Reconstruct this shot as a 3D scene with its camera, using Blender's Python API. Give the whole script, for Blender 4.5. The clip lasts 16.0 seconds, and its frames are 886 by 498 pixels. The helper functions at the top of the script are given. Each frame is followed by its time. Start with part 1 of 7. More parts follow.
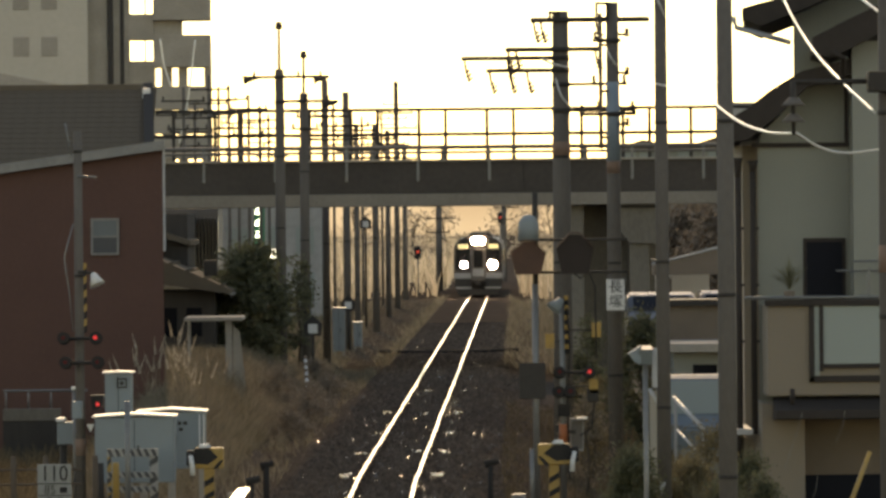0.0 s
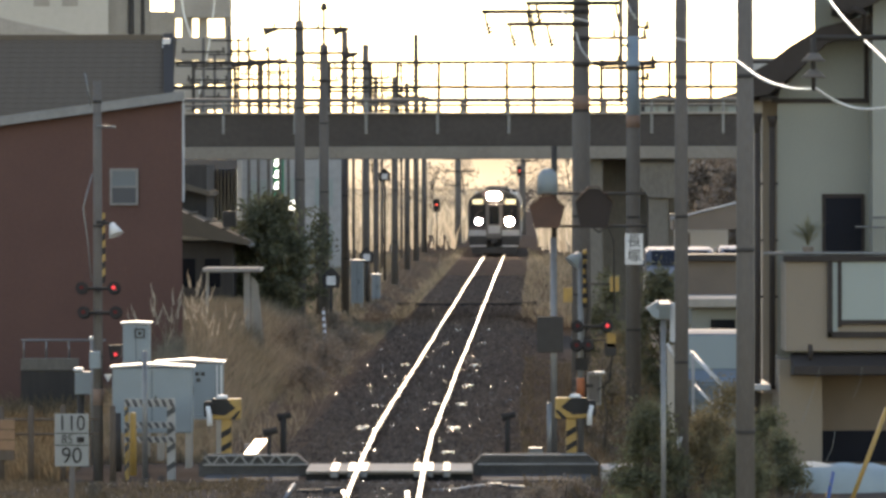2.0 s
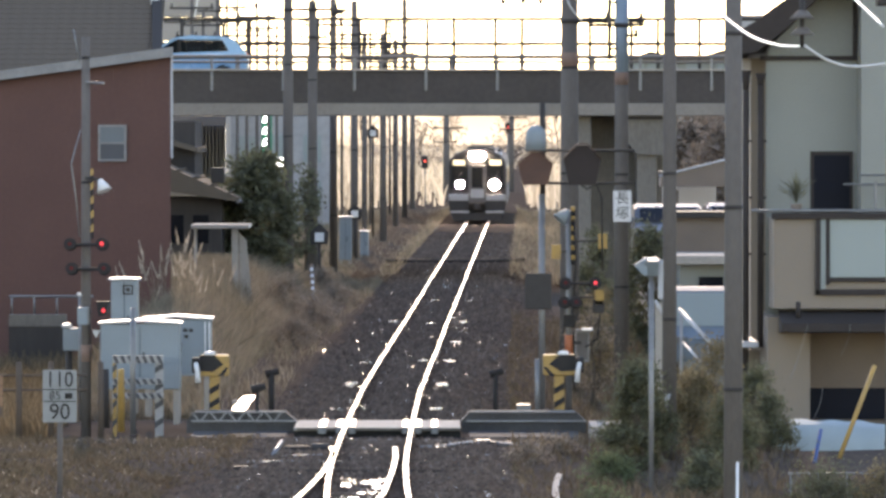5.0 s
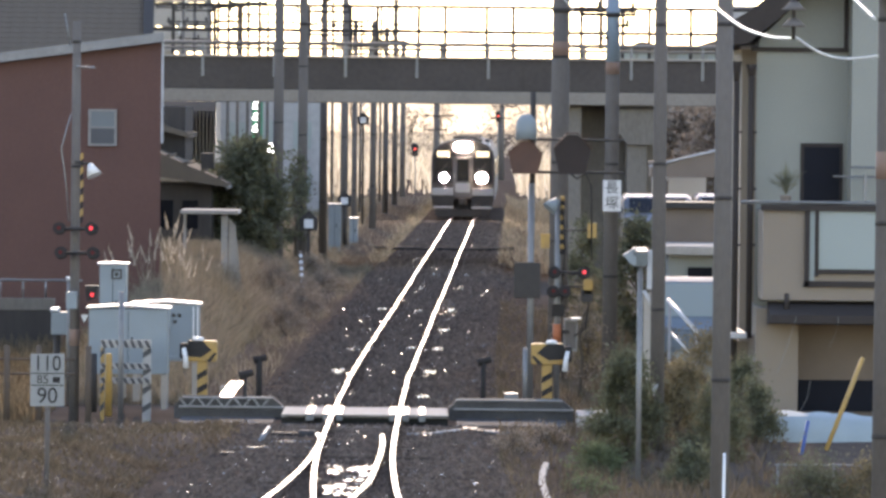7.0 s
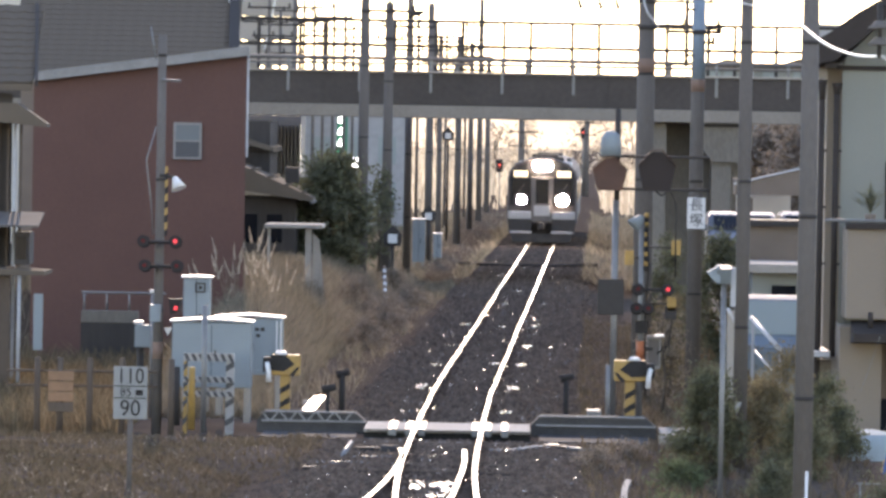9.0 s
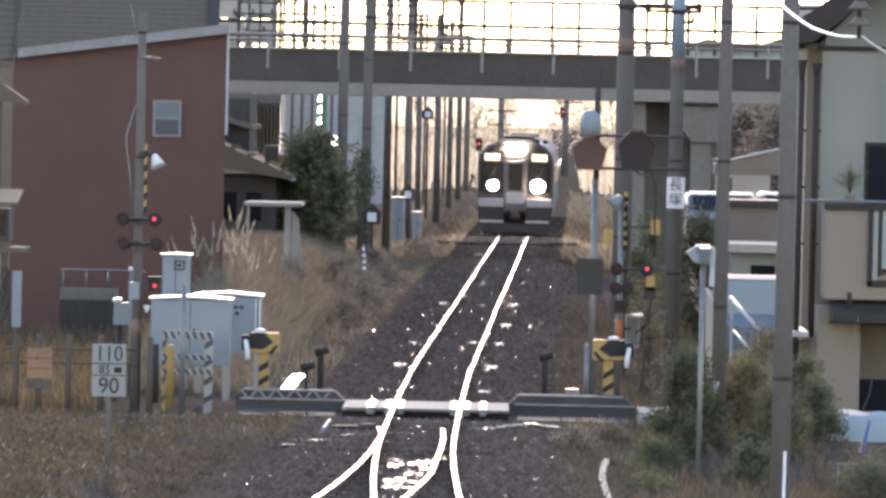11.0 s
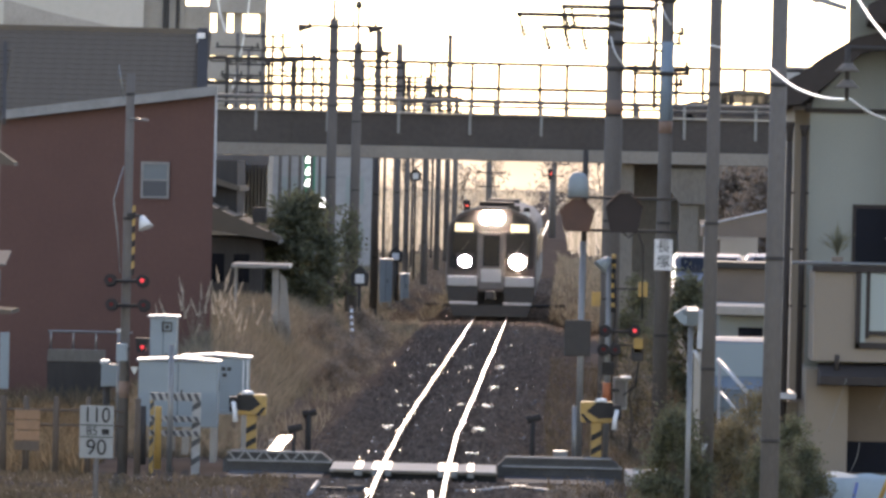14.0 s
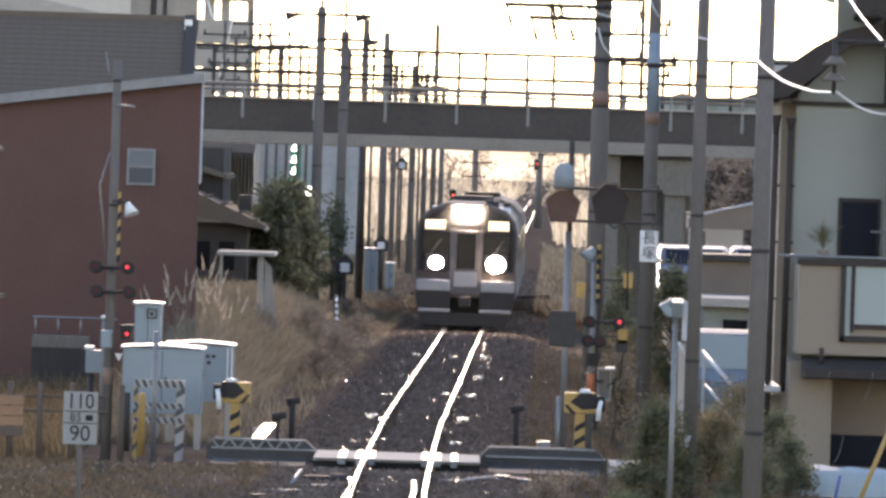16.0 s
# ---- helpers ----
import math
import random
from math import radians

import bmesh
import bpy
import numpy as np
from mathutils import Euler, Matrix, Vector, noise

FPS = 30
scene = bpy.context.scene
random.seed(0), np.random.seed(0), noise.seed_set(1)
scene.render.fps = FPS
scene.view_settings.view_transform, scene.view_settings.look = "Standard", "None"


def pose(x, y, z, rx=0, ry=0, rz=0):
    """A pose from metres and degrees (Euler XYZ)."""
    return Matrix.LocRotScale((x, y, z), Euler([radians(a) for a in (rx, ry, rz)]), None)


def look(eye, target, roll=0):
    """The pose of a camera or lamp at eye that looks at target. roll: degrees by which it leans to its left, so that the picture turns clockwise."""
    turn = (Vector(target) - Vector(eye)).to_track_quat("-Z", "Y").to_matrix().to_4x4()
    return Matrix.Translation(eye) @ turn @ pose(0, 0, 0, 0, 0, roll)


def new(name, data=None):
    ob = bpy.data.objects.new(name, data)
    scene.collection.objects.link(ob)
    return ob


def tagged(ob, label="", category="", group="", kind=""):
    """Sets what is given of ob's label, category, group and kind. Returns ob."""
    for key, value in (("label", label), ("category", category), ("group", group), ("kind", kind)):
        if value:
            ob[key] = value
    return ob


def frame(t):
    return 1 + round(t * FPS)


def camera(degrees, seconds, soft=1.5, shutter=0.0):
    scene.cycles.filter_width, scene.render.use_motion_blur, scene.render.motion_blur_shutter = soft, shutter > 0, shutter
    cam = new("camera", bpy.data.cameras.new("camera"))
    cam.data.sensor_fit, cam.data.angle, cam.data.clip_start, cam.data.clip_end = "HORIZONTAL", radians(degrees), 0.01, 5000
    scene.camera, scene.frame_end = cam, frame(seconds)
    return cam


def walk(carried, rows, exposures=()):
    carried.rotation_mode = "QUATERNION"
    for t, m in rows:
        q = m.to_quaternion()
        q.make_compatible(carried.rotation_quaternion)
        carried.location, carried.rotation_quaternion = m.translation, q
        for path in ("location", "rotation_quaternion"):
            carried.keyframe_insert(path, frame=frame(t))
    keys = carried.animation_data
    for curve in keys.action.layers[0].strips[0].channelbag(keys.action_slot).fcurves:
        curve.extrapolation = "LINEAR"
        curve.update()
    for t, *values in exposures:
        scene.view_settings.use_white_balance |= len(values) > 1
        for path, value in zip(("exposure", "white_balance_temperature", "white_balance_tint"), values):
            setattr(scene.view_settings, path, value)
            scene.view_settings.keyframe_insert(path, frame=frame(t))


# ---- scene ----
cam = camera(9.0, 16.0, soft=3.0)
# The camera stands on a raised place near the line and only turns.
ROWS = [
    (0.0, -0.077, -0.352, 0.557),
    (0.5, 0.129, -0.753, 0.294),
    (1.0, 0.291, -0.911, 0.049),
    (1.5, -0.138, -0.900, -0.013),
    (2.0, 0.118, -0.831, 0.096),
    (2.5, 0.043, -0.959, 0.095),
    (3.0, -0.207, -0.956, -0.039),
    (3.5, 0.209, -0.982, -0.132),
    (4.0, 0.284, -1.077, -0.190),
    (4.5, -0.060, -1.210, -0.128),
    (5.0, 0.000, -1.271, -0.000),
    (5.2, 0.063, -1.284, 0.031),
    (7.3, -0.001, -1.398, -0.738),
    (7.5, 0.117, -1.382, -0.749),
    (8.0, 0.058, -1.311, -0.799),
    (8.5, 0.358, -1.157, -0.843),
    (9.0, 0.767, -1.246, -1.038),
    (9.5, 0.912, -1.390, -1.215),
    (10.0, 0.659, -1.363, -1.310),
    (10.2, 0.588, -1.405, -1.231),
    (12.3, 0.564, -1.515, -1.412),
    (12.5, 0.617, -1.570, -1.483),
    (13.0, 0.290, -1.243, -1.441),
    (13.5, 0.228, -0.933, -1.191),
    (14.0, 0.437, -0.827, -1.312),
    (14.5, 0.501, -1.179, -1.587),
    (15.0, 0.576, -1.377, -1.772),
    (15.5, 0.562, -1.194, -2.007),
    (16.0, 0.297, -0.930, -1.854),
]
EXPOSURES = [(0.0, 0.92, 10000, 15), (0.5, 1.32, 9300, 15), (1.0, 1.5, 8500, 16), (2.0, 1.68, 8000, 17), (3.0, 1.75, 7700, 18), (4.0, 2.0, 7500, 20), (5.0, 2.1, 7350, 21), (7.5, 2.22, 7200, 23), (10.0, 2.17, 7200, 24), (12.5, 2.42, 7250, 24), (13.0, 2.32, 7250, 24), (13.5, 2.05, 7250, 24), (14.0, 1.85, 7250, 24), (14.5, 1.88, 7250, 24), (15.0, 2.0, 7250, 24), (16.0, 2.04, 7250, 24)]
walk(cam, [(t, pose(0, 0, 4.85, 90 + pitch, roll, yaw)) for t, yaw, pitch, roll in ROWS], EXPOSURES)

# ---- light ----
SUN_UP, SUN_SIDE = 24.0, -3.0
world = bpy.data.worlds.new("sky")
scene.world = world
world.use_nodes = True
wn = world.node_tree.nodes
sky = wn.new("ShaderNodeTexSky")
sky.sky_type, sky.sun_disc = "NISHITA", False
sky.sun_elevation, sky.sun_rotation = radians(SUN_UP), radians(SUN_SIDE)
sky.air_density, sky.dust_density, sky.ozone_density = 1.0, 0.08, 1.0
world.node_tree.links.new(sky.outputs[0], wn["Background"].inputs[0])
wn["Background"].inputs[1].default_value = 0.14
sun_data = bpy.data.lights.new("sun", "SUN")
sun_data.energy, sun_data.angle, sun_data.color = 0.9, radians(0.6), (1.0, 0.85, 0.64)
sun = new("sun", sun_data)
sun.matrix_world = look((math.sin(radians(SUN_SIDE)) * 100, 100, 100 * math.tan(radians(SUN_UP))), (0, 0, 0))


# ---- materials ----
def mat(name, base, rough=0.7, metal=0.0, second=None, scale=3.0, grain=40.0, mix=0.5, bump=0.2, spec=0.5, per="",
        stretch=(1, 1, 1), dist=0.01, thin=0.0):
    """Two scales of colour variation and a fine relief, at real size."""
    m = bpy.data.materials.new(name)
    m.use_nodes = True
    n, l = m.node_tree.nodes, m.node_tree.links
    b = n["Principled BSDF"]
    b.inputs["Metallic"].default_value = metal
    b.inputs["Specular IOR Level"].default_value = spec
    second = second or tuple(c * 0.62 for c in base)
    co = n.new("ShaderNodeTexCoord")
    mp = n.new("ShaderNodeMapping")
    mp.inputs["Scale"].default_value = stretch
    l.new(co.outputs["Object"], mp.inputs[0])
    big, fine = n.new("ShaderNodeTexNoise"), n.new("ShaderNodeTexNoise")
    for t, s, d in ((big, scale, 5), (fine, grain, 3)):
        t.inputs["Scale"].default_value, t.inputs["Detail"].default_value = s, d
        l.new(mp.outputs[0], t.inputs["Vector"])
    ramp = n.new("ShaderNodeValToRGB")
    ramp.color_ramp.elements[0].position, ramp.color_ramp.elements[1].position = 0.5 - mix / 2, 0.5 + mix / 2
    ramp.color_ramp.elements[0].color, ramp.color_ramp.elements[1].color = (*second, 1), (*base, 1)
    add = n.new("ShaderNodeMath")
    add.operation = "MULTIPLY_ADD"
    add.inputs[1].default_value, add.inputs[2].default_value = 0.45, 0.0
    l.new(fine.outputs[0], add.inputs[0])
    both = n.new("ShaderNodeMath")
    both.operation = "MULTIPLY_ADD"
    both.inputs[1].default_value = 0.55
    l.new(big.outputs[0], both.inputs[0])
    l.new(add.outputs[0], both.inputs[2])
    l.new(both.outputs[0], ramp.inputs[0])
    colour = ramp.outputs[0]
    if per:
        if per == "object":
            src = n.new("ShaderNodeObjectInfo").outputs["Random"]
        else:
            src = n.new("ShaderNodeNewGeometry").outputs["Random Per Island"]
        hsv = n.new("ShaderNodeHueSaturation")
        rng = n.new("ShaderNodeMapRange")
        rng.inputs["To Min"].default_value, rng.inputs["To Max"].default_value = 0.6, 1.35
        l.new(src, rng.inputs[0])
        l.new(rng.outputs[0], hsv.inputs["Value"])
        l.new(colour, hsv.inputs["Color"])
        colour = hsv.outputs[0]
    l.new(colour, b.inputs["Base Color"])
    if thin:
        tr, mx = n.new("ShaderNodeBsdfTranslucent"), n.new("ShaderNodeMixShader")
        l.new(colour, tr.inputs[0])
        mx.inputs[0].default_value = thin
        l.new(b.outputs[0], mx.inputs[1])
        l.new(tr.outputs[0], mx.inputs[2])
        l.new(mx.outputs[0], n["Material Output"].inputs[0])
    rr = n.new("ShaderNodeMapRange")
    rr.inputs["To Min"].default_value, rr.inputs["To Max"].default_value = max(rough - 0.12, 0.03), min(rough + 0.12, 1)
    l.new(big.outputs[0], rr.inputs[0])
    l.new(rr.outputs[0], b.inputs["Roughness"])
    if bump:
        bp = n.new("ShaderNodeBump")
        bp.inputs["Strength"].default_value, bp.inputs["Distance"].default_value = bump, dist
        l.new(fine.outputs[0], bp.inputs["Height"])
        l.new(bp.outputs[0], b.inputs["Normal"])
    return m


def glow(name, colour, strength):
    m = bpy.data.materials.new(name)
    m.use_nodes = True
    b = m.node_tree.nodes["Principled BSDF"]
    b.inputs["Base Color"].default_value = (*colour, 1)
    b.inputs["Emission Color"].default_value = (*colour, 1)
    b.inputs["Emission Strength"].default_value = strength
    return m


def pane(name, tint, rough=0.05):
    """Window glass before a dim interior."""
    m = bpy.data.materials.new(name)
    m.use_nodes = True
    b = m.node_tree.nodes["Principled BSDF"]
    b.inputs["Base Color"].default_value = (*tint, 1)
    b.inputs["Roughness"].default_value = rough
    b.inputs["Specular IOR Level"].default_value = 0.18
    return m


EARTH = mat("dry_earth", (0.125, 0.098, 0.078), 1.0, second=(0.06, 0.047, 0.038), scale=0.6, grain=9, bump=0.8, dist=0.05, spec=0.0)
BALLAST = mat("ballast", (0.12, 0.09, 0.07), 0.9, second=(0.058, 0.045, 0.035), scale=1.1, grain=22, bump=1.0, dist=0.05, spec=0.0)
STONE = mat("ballast_stone", (0.14, 0.1, 0.075), 0.8, scale=4, per="island", spec=0.05)
WET_STONE = mat("smooth_stone", (0.16, 0.14, 0.12), 0.2, scale=4, per="island", spec=0.6, bump=0)
RAIL = mat("rail_steel", (0.62, 0.6, 0.57), 0.22, 1.0, second=(0.5, 0.48, 0.45), bump=0.0)
RUST = mat("rail_rust", (0.13, 0.075, 0.045), 0.75, 0.2)
SLEEPER = mat("sleeper_concrete", (0.2, 0.18, 0.16), 0.75, scale=6, per="object", spec=0.0)
TIMBER = mat("sleeper_timber", (0.125, 0.1, 0.08), 0.8, scale=8, per="object", stretch=(0.3, 3, 3), spec=0.0)
CONCRETE = mat("weathered_concrete", (0.36, 0.325, 0.28), 0.9, second=(0.22, 0.197, 0.17), scale=1.2, grain=18, spec=0.2)
POLE = mat("pole_concrete", (0.14, 0.125, 0.112), 0.9, second=(0.09, 0.08, 0.072), scale=2.0, grain=30, stretch=(1, 1, 0.3), spec=0.15)
GIRDER = mat("girder_paint", (0.076, 0.065, 0.058), 0.85, second=(0.046, 0.04, 0.036), scale=0.8, grain=6, spec=0.15)
STEEL = mat("galvanised_steel", (0.2, 0.2, 0.195), 0.5, 0.5, scale=8)
DARK_STEEL = mat("dark_painted_steel", (0.048, 0.043, 0.039), 0.7, scale=8, spec=0.2)
RED_SIDING = mat("red_brown_siding", (0.118, 0.066, 0.054), 0.9, second=(0.093, 0.051, 0.043), scale=0.8, grain=14, spec=0.15)
FASCIA = mat("pale_fascia", (0.42, 0.425, 0.43), 0.6, scale=3, spec=0.25)
GREY_TILE = mat("grey_roof_tile", (0.128, 0.104, 0.08), 0.9, second=(0.095, 0.078, 0.061), scale=2, spec=0.05)
BEIGE = mat("beige_render", (0.45, 0.41, 0.35), 0.85, second=(0.36, 0.32, 0.27), scale=0.7, grain=25)
CREAM = mat("cream_render", (0.22, 0.178, 0.134), 0.9, second=(0.175, 0.143, 0.11), scale=0.8, grain=30)
PALE_WALL = mat("pale_green_render", (0.235, 0.24, 0.21), 0.9, second=(0.19, 0.195, 0.175), scale=0.8, grain=30)
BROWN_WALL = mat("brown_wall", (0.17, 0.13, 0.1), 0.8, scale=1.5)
GLASS = pane("window_glass", (0.006, 0.007, 0.01), 0.15)


def clear_glass(name, tint):
    """Thin see-through glass with a little gloss."""
    m = bpy.data.materials.new(name)
    m.use_nodes = True
    n, l = m.node_tree.nodes, m.node_tree.links
    tr, mx = n.new("ShaderNodeBsdfTransparent"), n.new("ShaderNodeMixShader")
    tr.inputs[0].default_value = (*tint, 1)
    n["Principled BSDF"].inputs["Base Color"].default_value = (0.05, 0.06, 0.06, 1)
    n["Principled BSDF"].inputs["Roughness"].default_value = 0.05
    mx.inputs[0].default_value = 0.16
    l.new(tr.outputs[0], mx.inputs[1])
    l.new(n["Principled BSDF"].outputs[0], mx.inputs[2])
    l.new(mx.outputs[0], n["Material Output"].inputs[0])
    return m


CAR_GLASS = clear_glass("car_glass", (0.46, 0.47, 0.5))
LOW_GLASS = pane("shaded_glass", (0.06, 0.064, 0.072), 0.3)
DIM_GLASS = pane("curtained_glass", (0.13, 0.145, 0.15), 0.4)
PALE_GLASS = pane("frosted_glass", (0.24, 0.27, 0.255), 0.4)
WHITE_PAINT = mat("white_paint", (0.6, 0.6, 0.59), 0.45, second=(0.48, 0.48, 0.47), scale=4)
BOX_PAINT = mat("pale_grey_cabinet_paint", (0.2, 0.235, 0.25), 0.55, second=(0.16, 0.187, 0.198), scale=2, spec=0.25)
YELLOW = mat("yellow_paint", (0.42, 0.245, 0.05), 0.65, second=(0.2, 0.13, 0.05), scale=8)
BLACK = mat("black_paint", (0.035, 0.032, 0.03), 0.75, scale=8, spec=0.12)
FADED = mat("faded_orange_band", (0.21, 0.12, 0.085), 0.85, second=(0.165, 0.12, 0.095), scale=9)
GOLD = mat("golden_weeds", (0.2, 0.145, 0.09), 0.9, second=(0.07, 0.062, 0.04), scale=0.6, grain=4, per="island", bump=0, thin=0.5, spec=0.0)
BRUSH = mat("brown_brushwood", (0.29, 0.225, 0.17), 0.9, second=(0.16, 0.13, 0.1), scale=1.5, per="island", bump=0, thin=0.4)
# twig colour lightened so that far trees carry the distant haze
HAZED_TWIG = mat("bare_twigs", (0.52, 0.43, 0.33), 0.9, second=(0.4, 0.32, 0.24), scale=2, per="island", bump=0, thin=0.6)
SHORT = mat("trampled_grass", (0.17, 0.125, 0.085), 0.9, second=(0.07, 0.06, 0.038), scale=0.5, grain=4, per="island", bump=0, spec=0.0, thin=0.3)
ORANGE = mat("orange_band", (0.4, 0.12, 0.045), 0.7, scale=8)
WOOD = mat("weathered_wood", (0.115, 0.09, 0.07), 0.9, second=(0.065, 0.05, 0.04), scale=4, stretch=(1, 1, 0.2), spec=0.1)
BARK = mat("bark", (0.09, 0.07, 0.05), 0.9, scale=6)
LEAF = mat("evergreen_leaf", (0.15, 0.148, 0.085), 0.6, second=(0.07, 0.075, 0.046), scale=2, per="island", bump=0, thin=0.5, spec=0.25)
LEAF_BROWN = mat("autumn_leaf", (0.24, 0.18, 0.1), 0.6, second=(0.11, 0.1, 0.058), scale=2, per="island", bump=0, thin=0.5, spec=0.15)
STRAW = mat("dry_grass", (0.245, 0.195, 0.152), 0.85, second=(0.115, 0.112, 0.075), scale=0.45, grain=3, per="island", bump=0, thin=0.5, spec=0.0)
PLUME = mat("grass_plume", (0.4, 0.33, 0.25), 0.8, bump=0, per="island", thin=0.5)
# dry reed tone raised further, with the haze put into it
HAZED_REED = mat("pale_reed", (0.62, 0.51, 0.37), 0.9, second=(0.48, 0.39, 0.28), scale=0.1, grain=2, per="island", bump=0, thin=0.65, spec=0.0)
WIRE = mat("bright_cable", (0.75, 0.74, 0.7), 0.35, 0.3, bump=0)
ASPHALT = mat("asphalt", (0.036, 0.034, 0.032), 0.85, scale=2, spec=0.1)


# ---- mesh helpers ----
def box(bm, x0, x1, y0, y1, z0, z1, bevel=0.0):
    v = [bm.verts.new((x, y, z)) for z in (z0, z1) for y in (y0, y1) for x in (x0, x1)]
    faces = [bm.faces.new([v[i] for i in q]) for q in ((0, 2, 3, 1), (4, 5, 7, 6), (0, 1, 5, 4), (2, 6, 7, 3), (0, 4, 6, 2), (1, 3, 7, 5))]
    if bevel:
        edges = {e for f in faces for e in f.edges}
        bmesh.ops.bevel(bm, geom=list(edges), offset=bevel, segments=2, affect="EDGES", profile=0.6)
    return bm


def prism(bm, outline, y0, y1):
    """An outline of (x, z) drawn out from y0 to y1."""
    a = [bm.verts.new((x, y0, z)) for x, z in outline]
    b = [bm.verts.new((x, y1, z)) for x, z in outline]
    n = len(outline)
    bm.faces.new(a)
    bm.faces.new(b[::-1])
    for i in range(n):
        bm.faces.new((a[i], b[i], b[(i + 1) % n], a[(i + 1) % n]))
    bmesh.ops.recalc_face_normals(bm, faces=bm.faces[:])
    return bm


def splay(bm, y0, k):
    """Turns the side walls of a house to run along its lane."""
    for v in bm.verts:
        v.co.x += (v.co.y - y0) * k
    return bm


def prism_x(bm, outline, x0, x1):
    """An outline of (y, z) drawn out from x0 to x1."""
    a = [bm.verts.new((x0, y, z)) for y, z in outline]
    b = [bm.verts.new((x1, y, z)) for y, z in outline]
    n = len(outline)
    bm.faces.new(a)
    bm.faces.new(b[::-1])
    for i in range(n):
        bm.faces.new((a[i], b[i], b[(i + 1) % n], a[(i + 1) % n]))
    bmesh.ops.recalc_face_normals(bm, faces=bm.faces[:])
    return bm


def tube(bm, points, r0, r1=None, n=8):
    """A round bar along points, tapering from r0 to r1."""
    r1 = r0 if r1 is None else r1
    pts = [Vector(p) for p in points]
    rings = []
    for i, p in enumerate(pts):
        d = (pts[min(i + 1, len(pts) - 1)] - pts[max(i - 1, 0)]).normalized()
        side = d.cross(Vector((0, 0, 1)) if abs(d.z) < 0.9 else Vector((0, 1, 0))).normalized()
        up = side.cross(d)
        r = r0 + (r1 - r0) * i / max(len(pts) - 1, 1)
        rings.append([bm.verts.new(p + (side * math.cos(a) + up * math.sin(a)) * r) for a in (2 * math.pi * k / n for k in range(n))])
    for a, b in zip(rings, rings[1:]):
        for k in range(n):
            f = bm.faces.new((a[k], a[(k + 1) % n], b[(k + 1) % n], b[k]))
            f.smooth = n > 5
    bm.faces.new(rings[0])
    bm.faces.new(rings[-1][::-1])
    return bm


def base_of(ob):
    v = Vector((0, 0, 0))
    while ob:
        v += ob.matrix_basis.translation
        ob = ob.parent
    return v


def mesh_of(name, bm, material):
    bmesh.ops.recalc_face_normals(bm, faces=bm.faces[:])
    me = bpy.data.meshes.new(name)
    bm.to_mesh(me)
    bm.free()
    me.materials.append(material)
    return me


def part(name, bm, material, parent, label=""):
    """One mesh under a thing or part; the bmesh is in world places."""
    bmesh.ops.translate(bm, verts=bm.verts[:], vec=-base_of(parent))
    ob = new(name, mesh_of(name, bm, material))
    ob.parent = parent
    return tagged(ob, label)


def thing(name, place, label, category, group="", kind=""):
    ob = new(name)
    ob.empty_display_size = 0.2
    ob.matrix_basis = Matrix.Translation(place)
    return tagged(ob, label, category, group, kind)


def whole(name, bm, material, label, category, group="", kind=""):
    """A thing that is one mesh, with its origin at the base of its middle."""
    lo = Vector([min(v.co[i] for v in bm.verts) for i in range(3)])
    hi = Vector([max(v.co[i] for v in bm.verts) for i in range(3)])
    place = Vector(((lo.x + hi.x) / 2, (lo.y + hi.y) / 2, lo.z))
    bmesh.ops.translate(bm, verts=bm.verts[:], vec=-place)
    ob = new(name, mesh_of(name, bm, material))
    ob.matrix_basis = Matrix.Translation(place)
    return tagged(ob, label, category, group, kind)


def B():
    return bmesh.new()


# ---- the line of the track and the lie of the land ----
def smooth(a, b, t):
    t = min(max((t - a) / (b - a), 0), 1)
    return t * t * (3 - 2 * t)


def track_x(y):
    """Middle of the line: it bends away before the points, then runs straight, a slight bend, and straight on."""
    lo, hi, slope, near = 78.0, 112.0, 0.015, -1.07
    if y < hi:
        return near + slope * max(y - lo, 0) ** 2 / (2 * (hi - lo)) + 0.00103 * max(82.5 - y, 0) ** 2
    return -1.06 + slope * (hi - lo) / 2 + slope * (y - hi) - 0.01 * (1 - smooth(hi, hi + 25, y))


def siding_x(y):
    """Middle of the diverging line, which leaves at 84 m."""
    s = max(84.0 - y, 0)
    return -1.075 - s * s * 0.0024


def land(x, y):
    """Height of the ground; the rail tops are at 0."""
    s = x - track_x(y)
    z = -0.17
    if y < 60:
        z = -0.3
    z -= 0.28 * smooth(1.75, 2.8, abs(s))
    # the grassy bank
    z += 1.35 * smooth(2.6, 5.5, -s) * smooth(99, 112, y) * (1 - smooth(150, 185, y)) * (1 - smooth(5.6, 7.4, -x) * (1 - smooth(127, 129, y)))
    edge = 2.4 + track_x(y) - siding_x(y)
    z += 0.5 * smooth(edge, edge + 2.2, -s) * (1 - smooth(80, 89, y))
    # lower gardens beside the houses
    z -= 0.75 * smooth(5.0, 8.0, s) * (1 - smooth(150, 220, y))
    if 89.0 < y < 93.2 and abs(s) < 9:
        z = min(z, -0.12)
    if 82.0 < y < 90.0 and abs(s) > 1.8:
        z = max(z, -0.45 + 0.3 * smooth(82, 86, y))
    if y < 400:
        z += 0.05 * noise.noise((x * 0.7, y * 0.7, 0)) + 0.025 * noise.noise((x * 2.3, y * 2.3, 5))
    return z


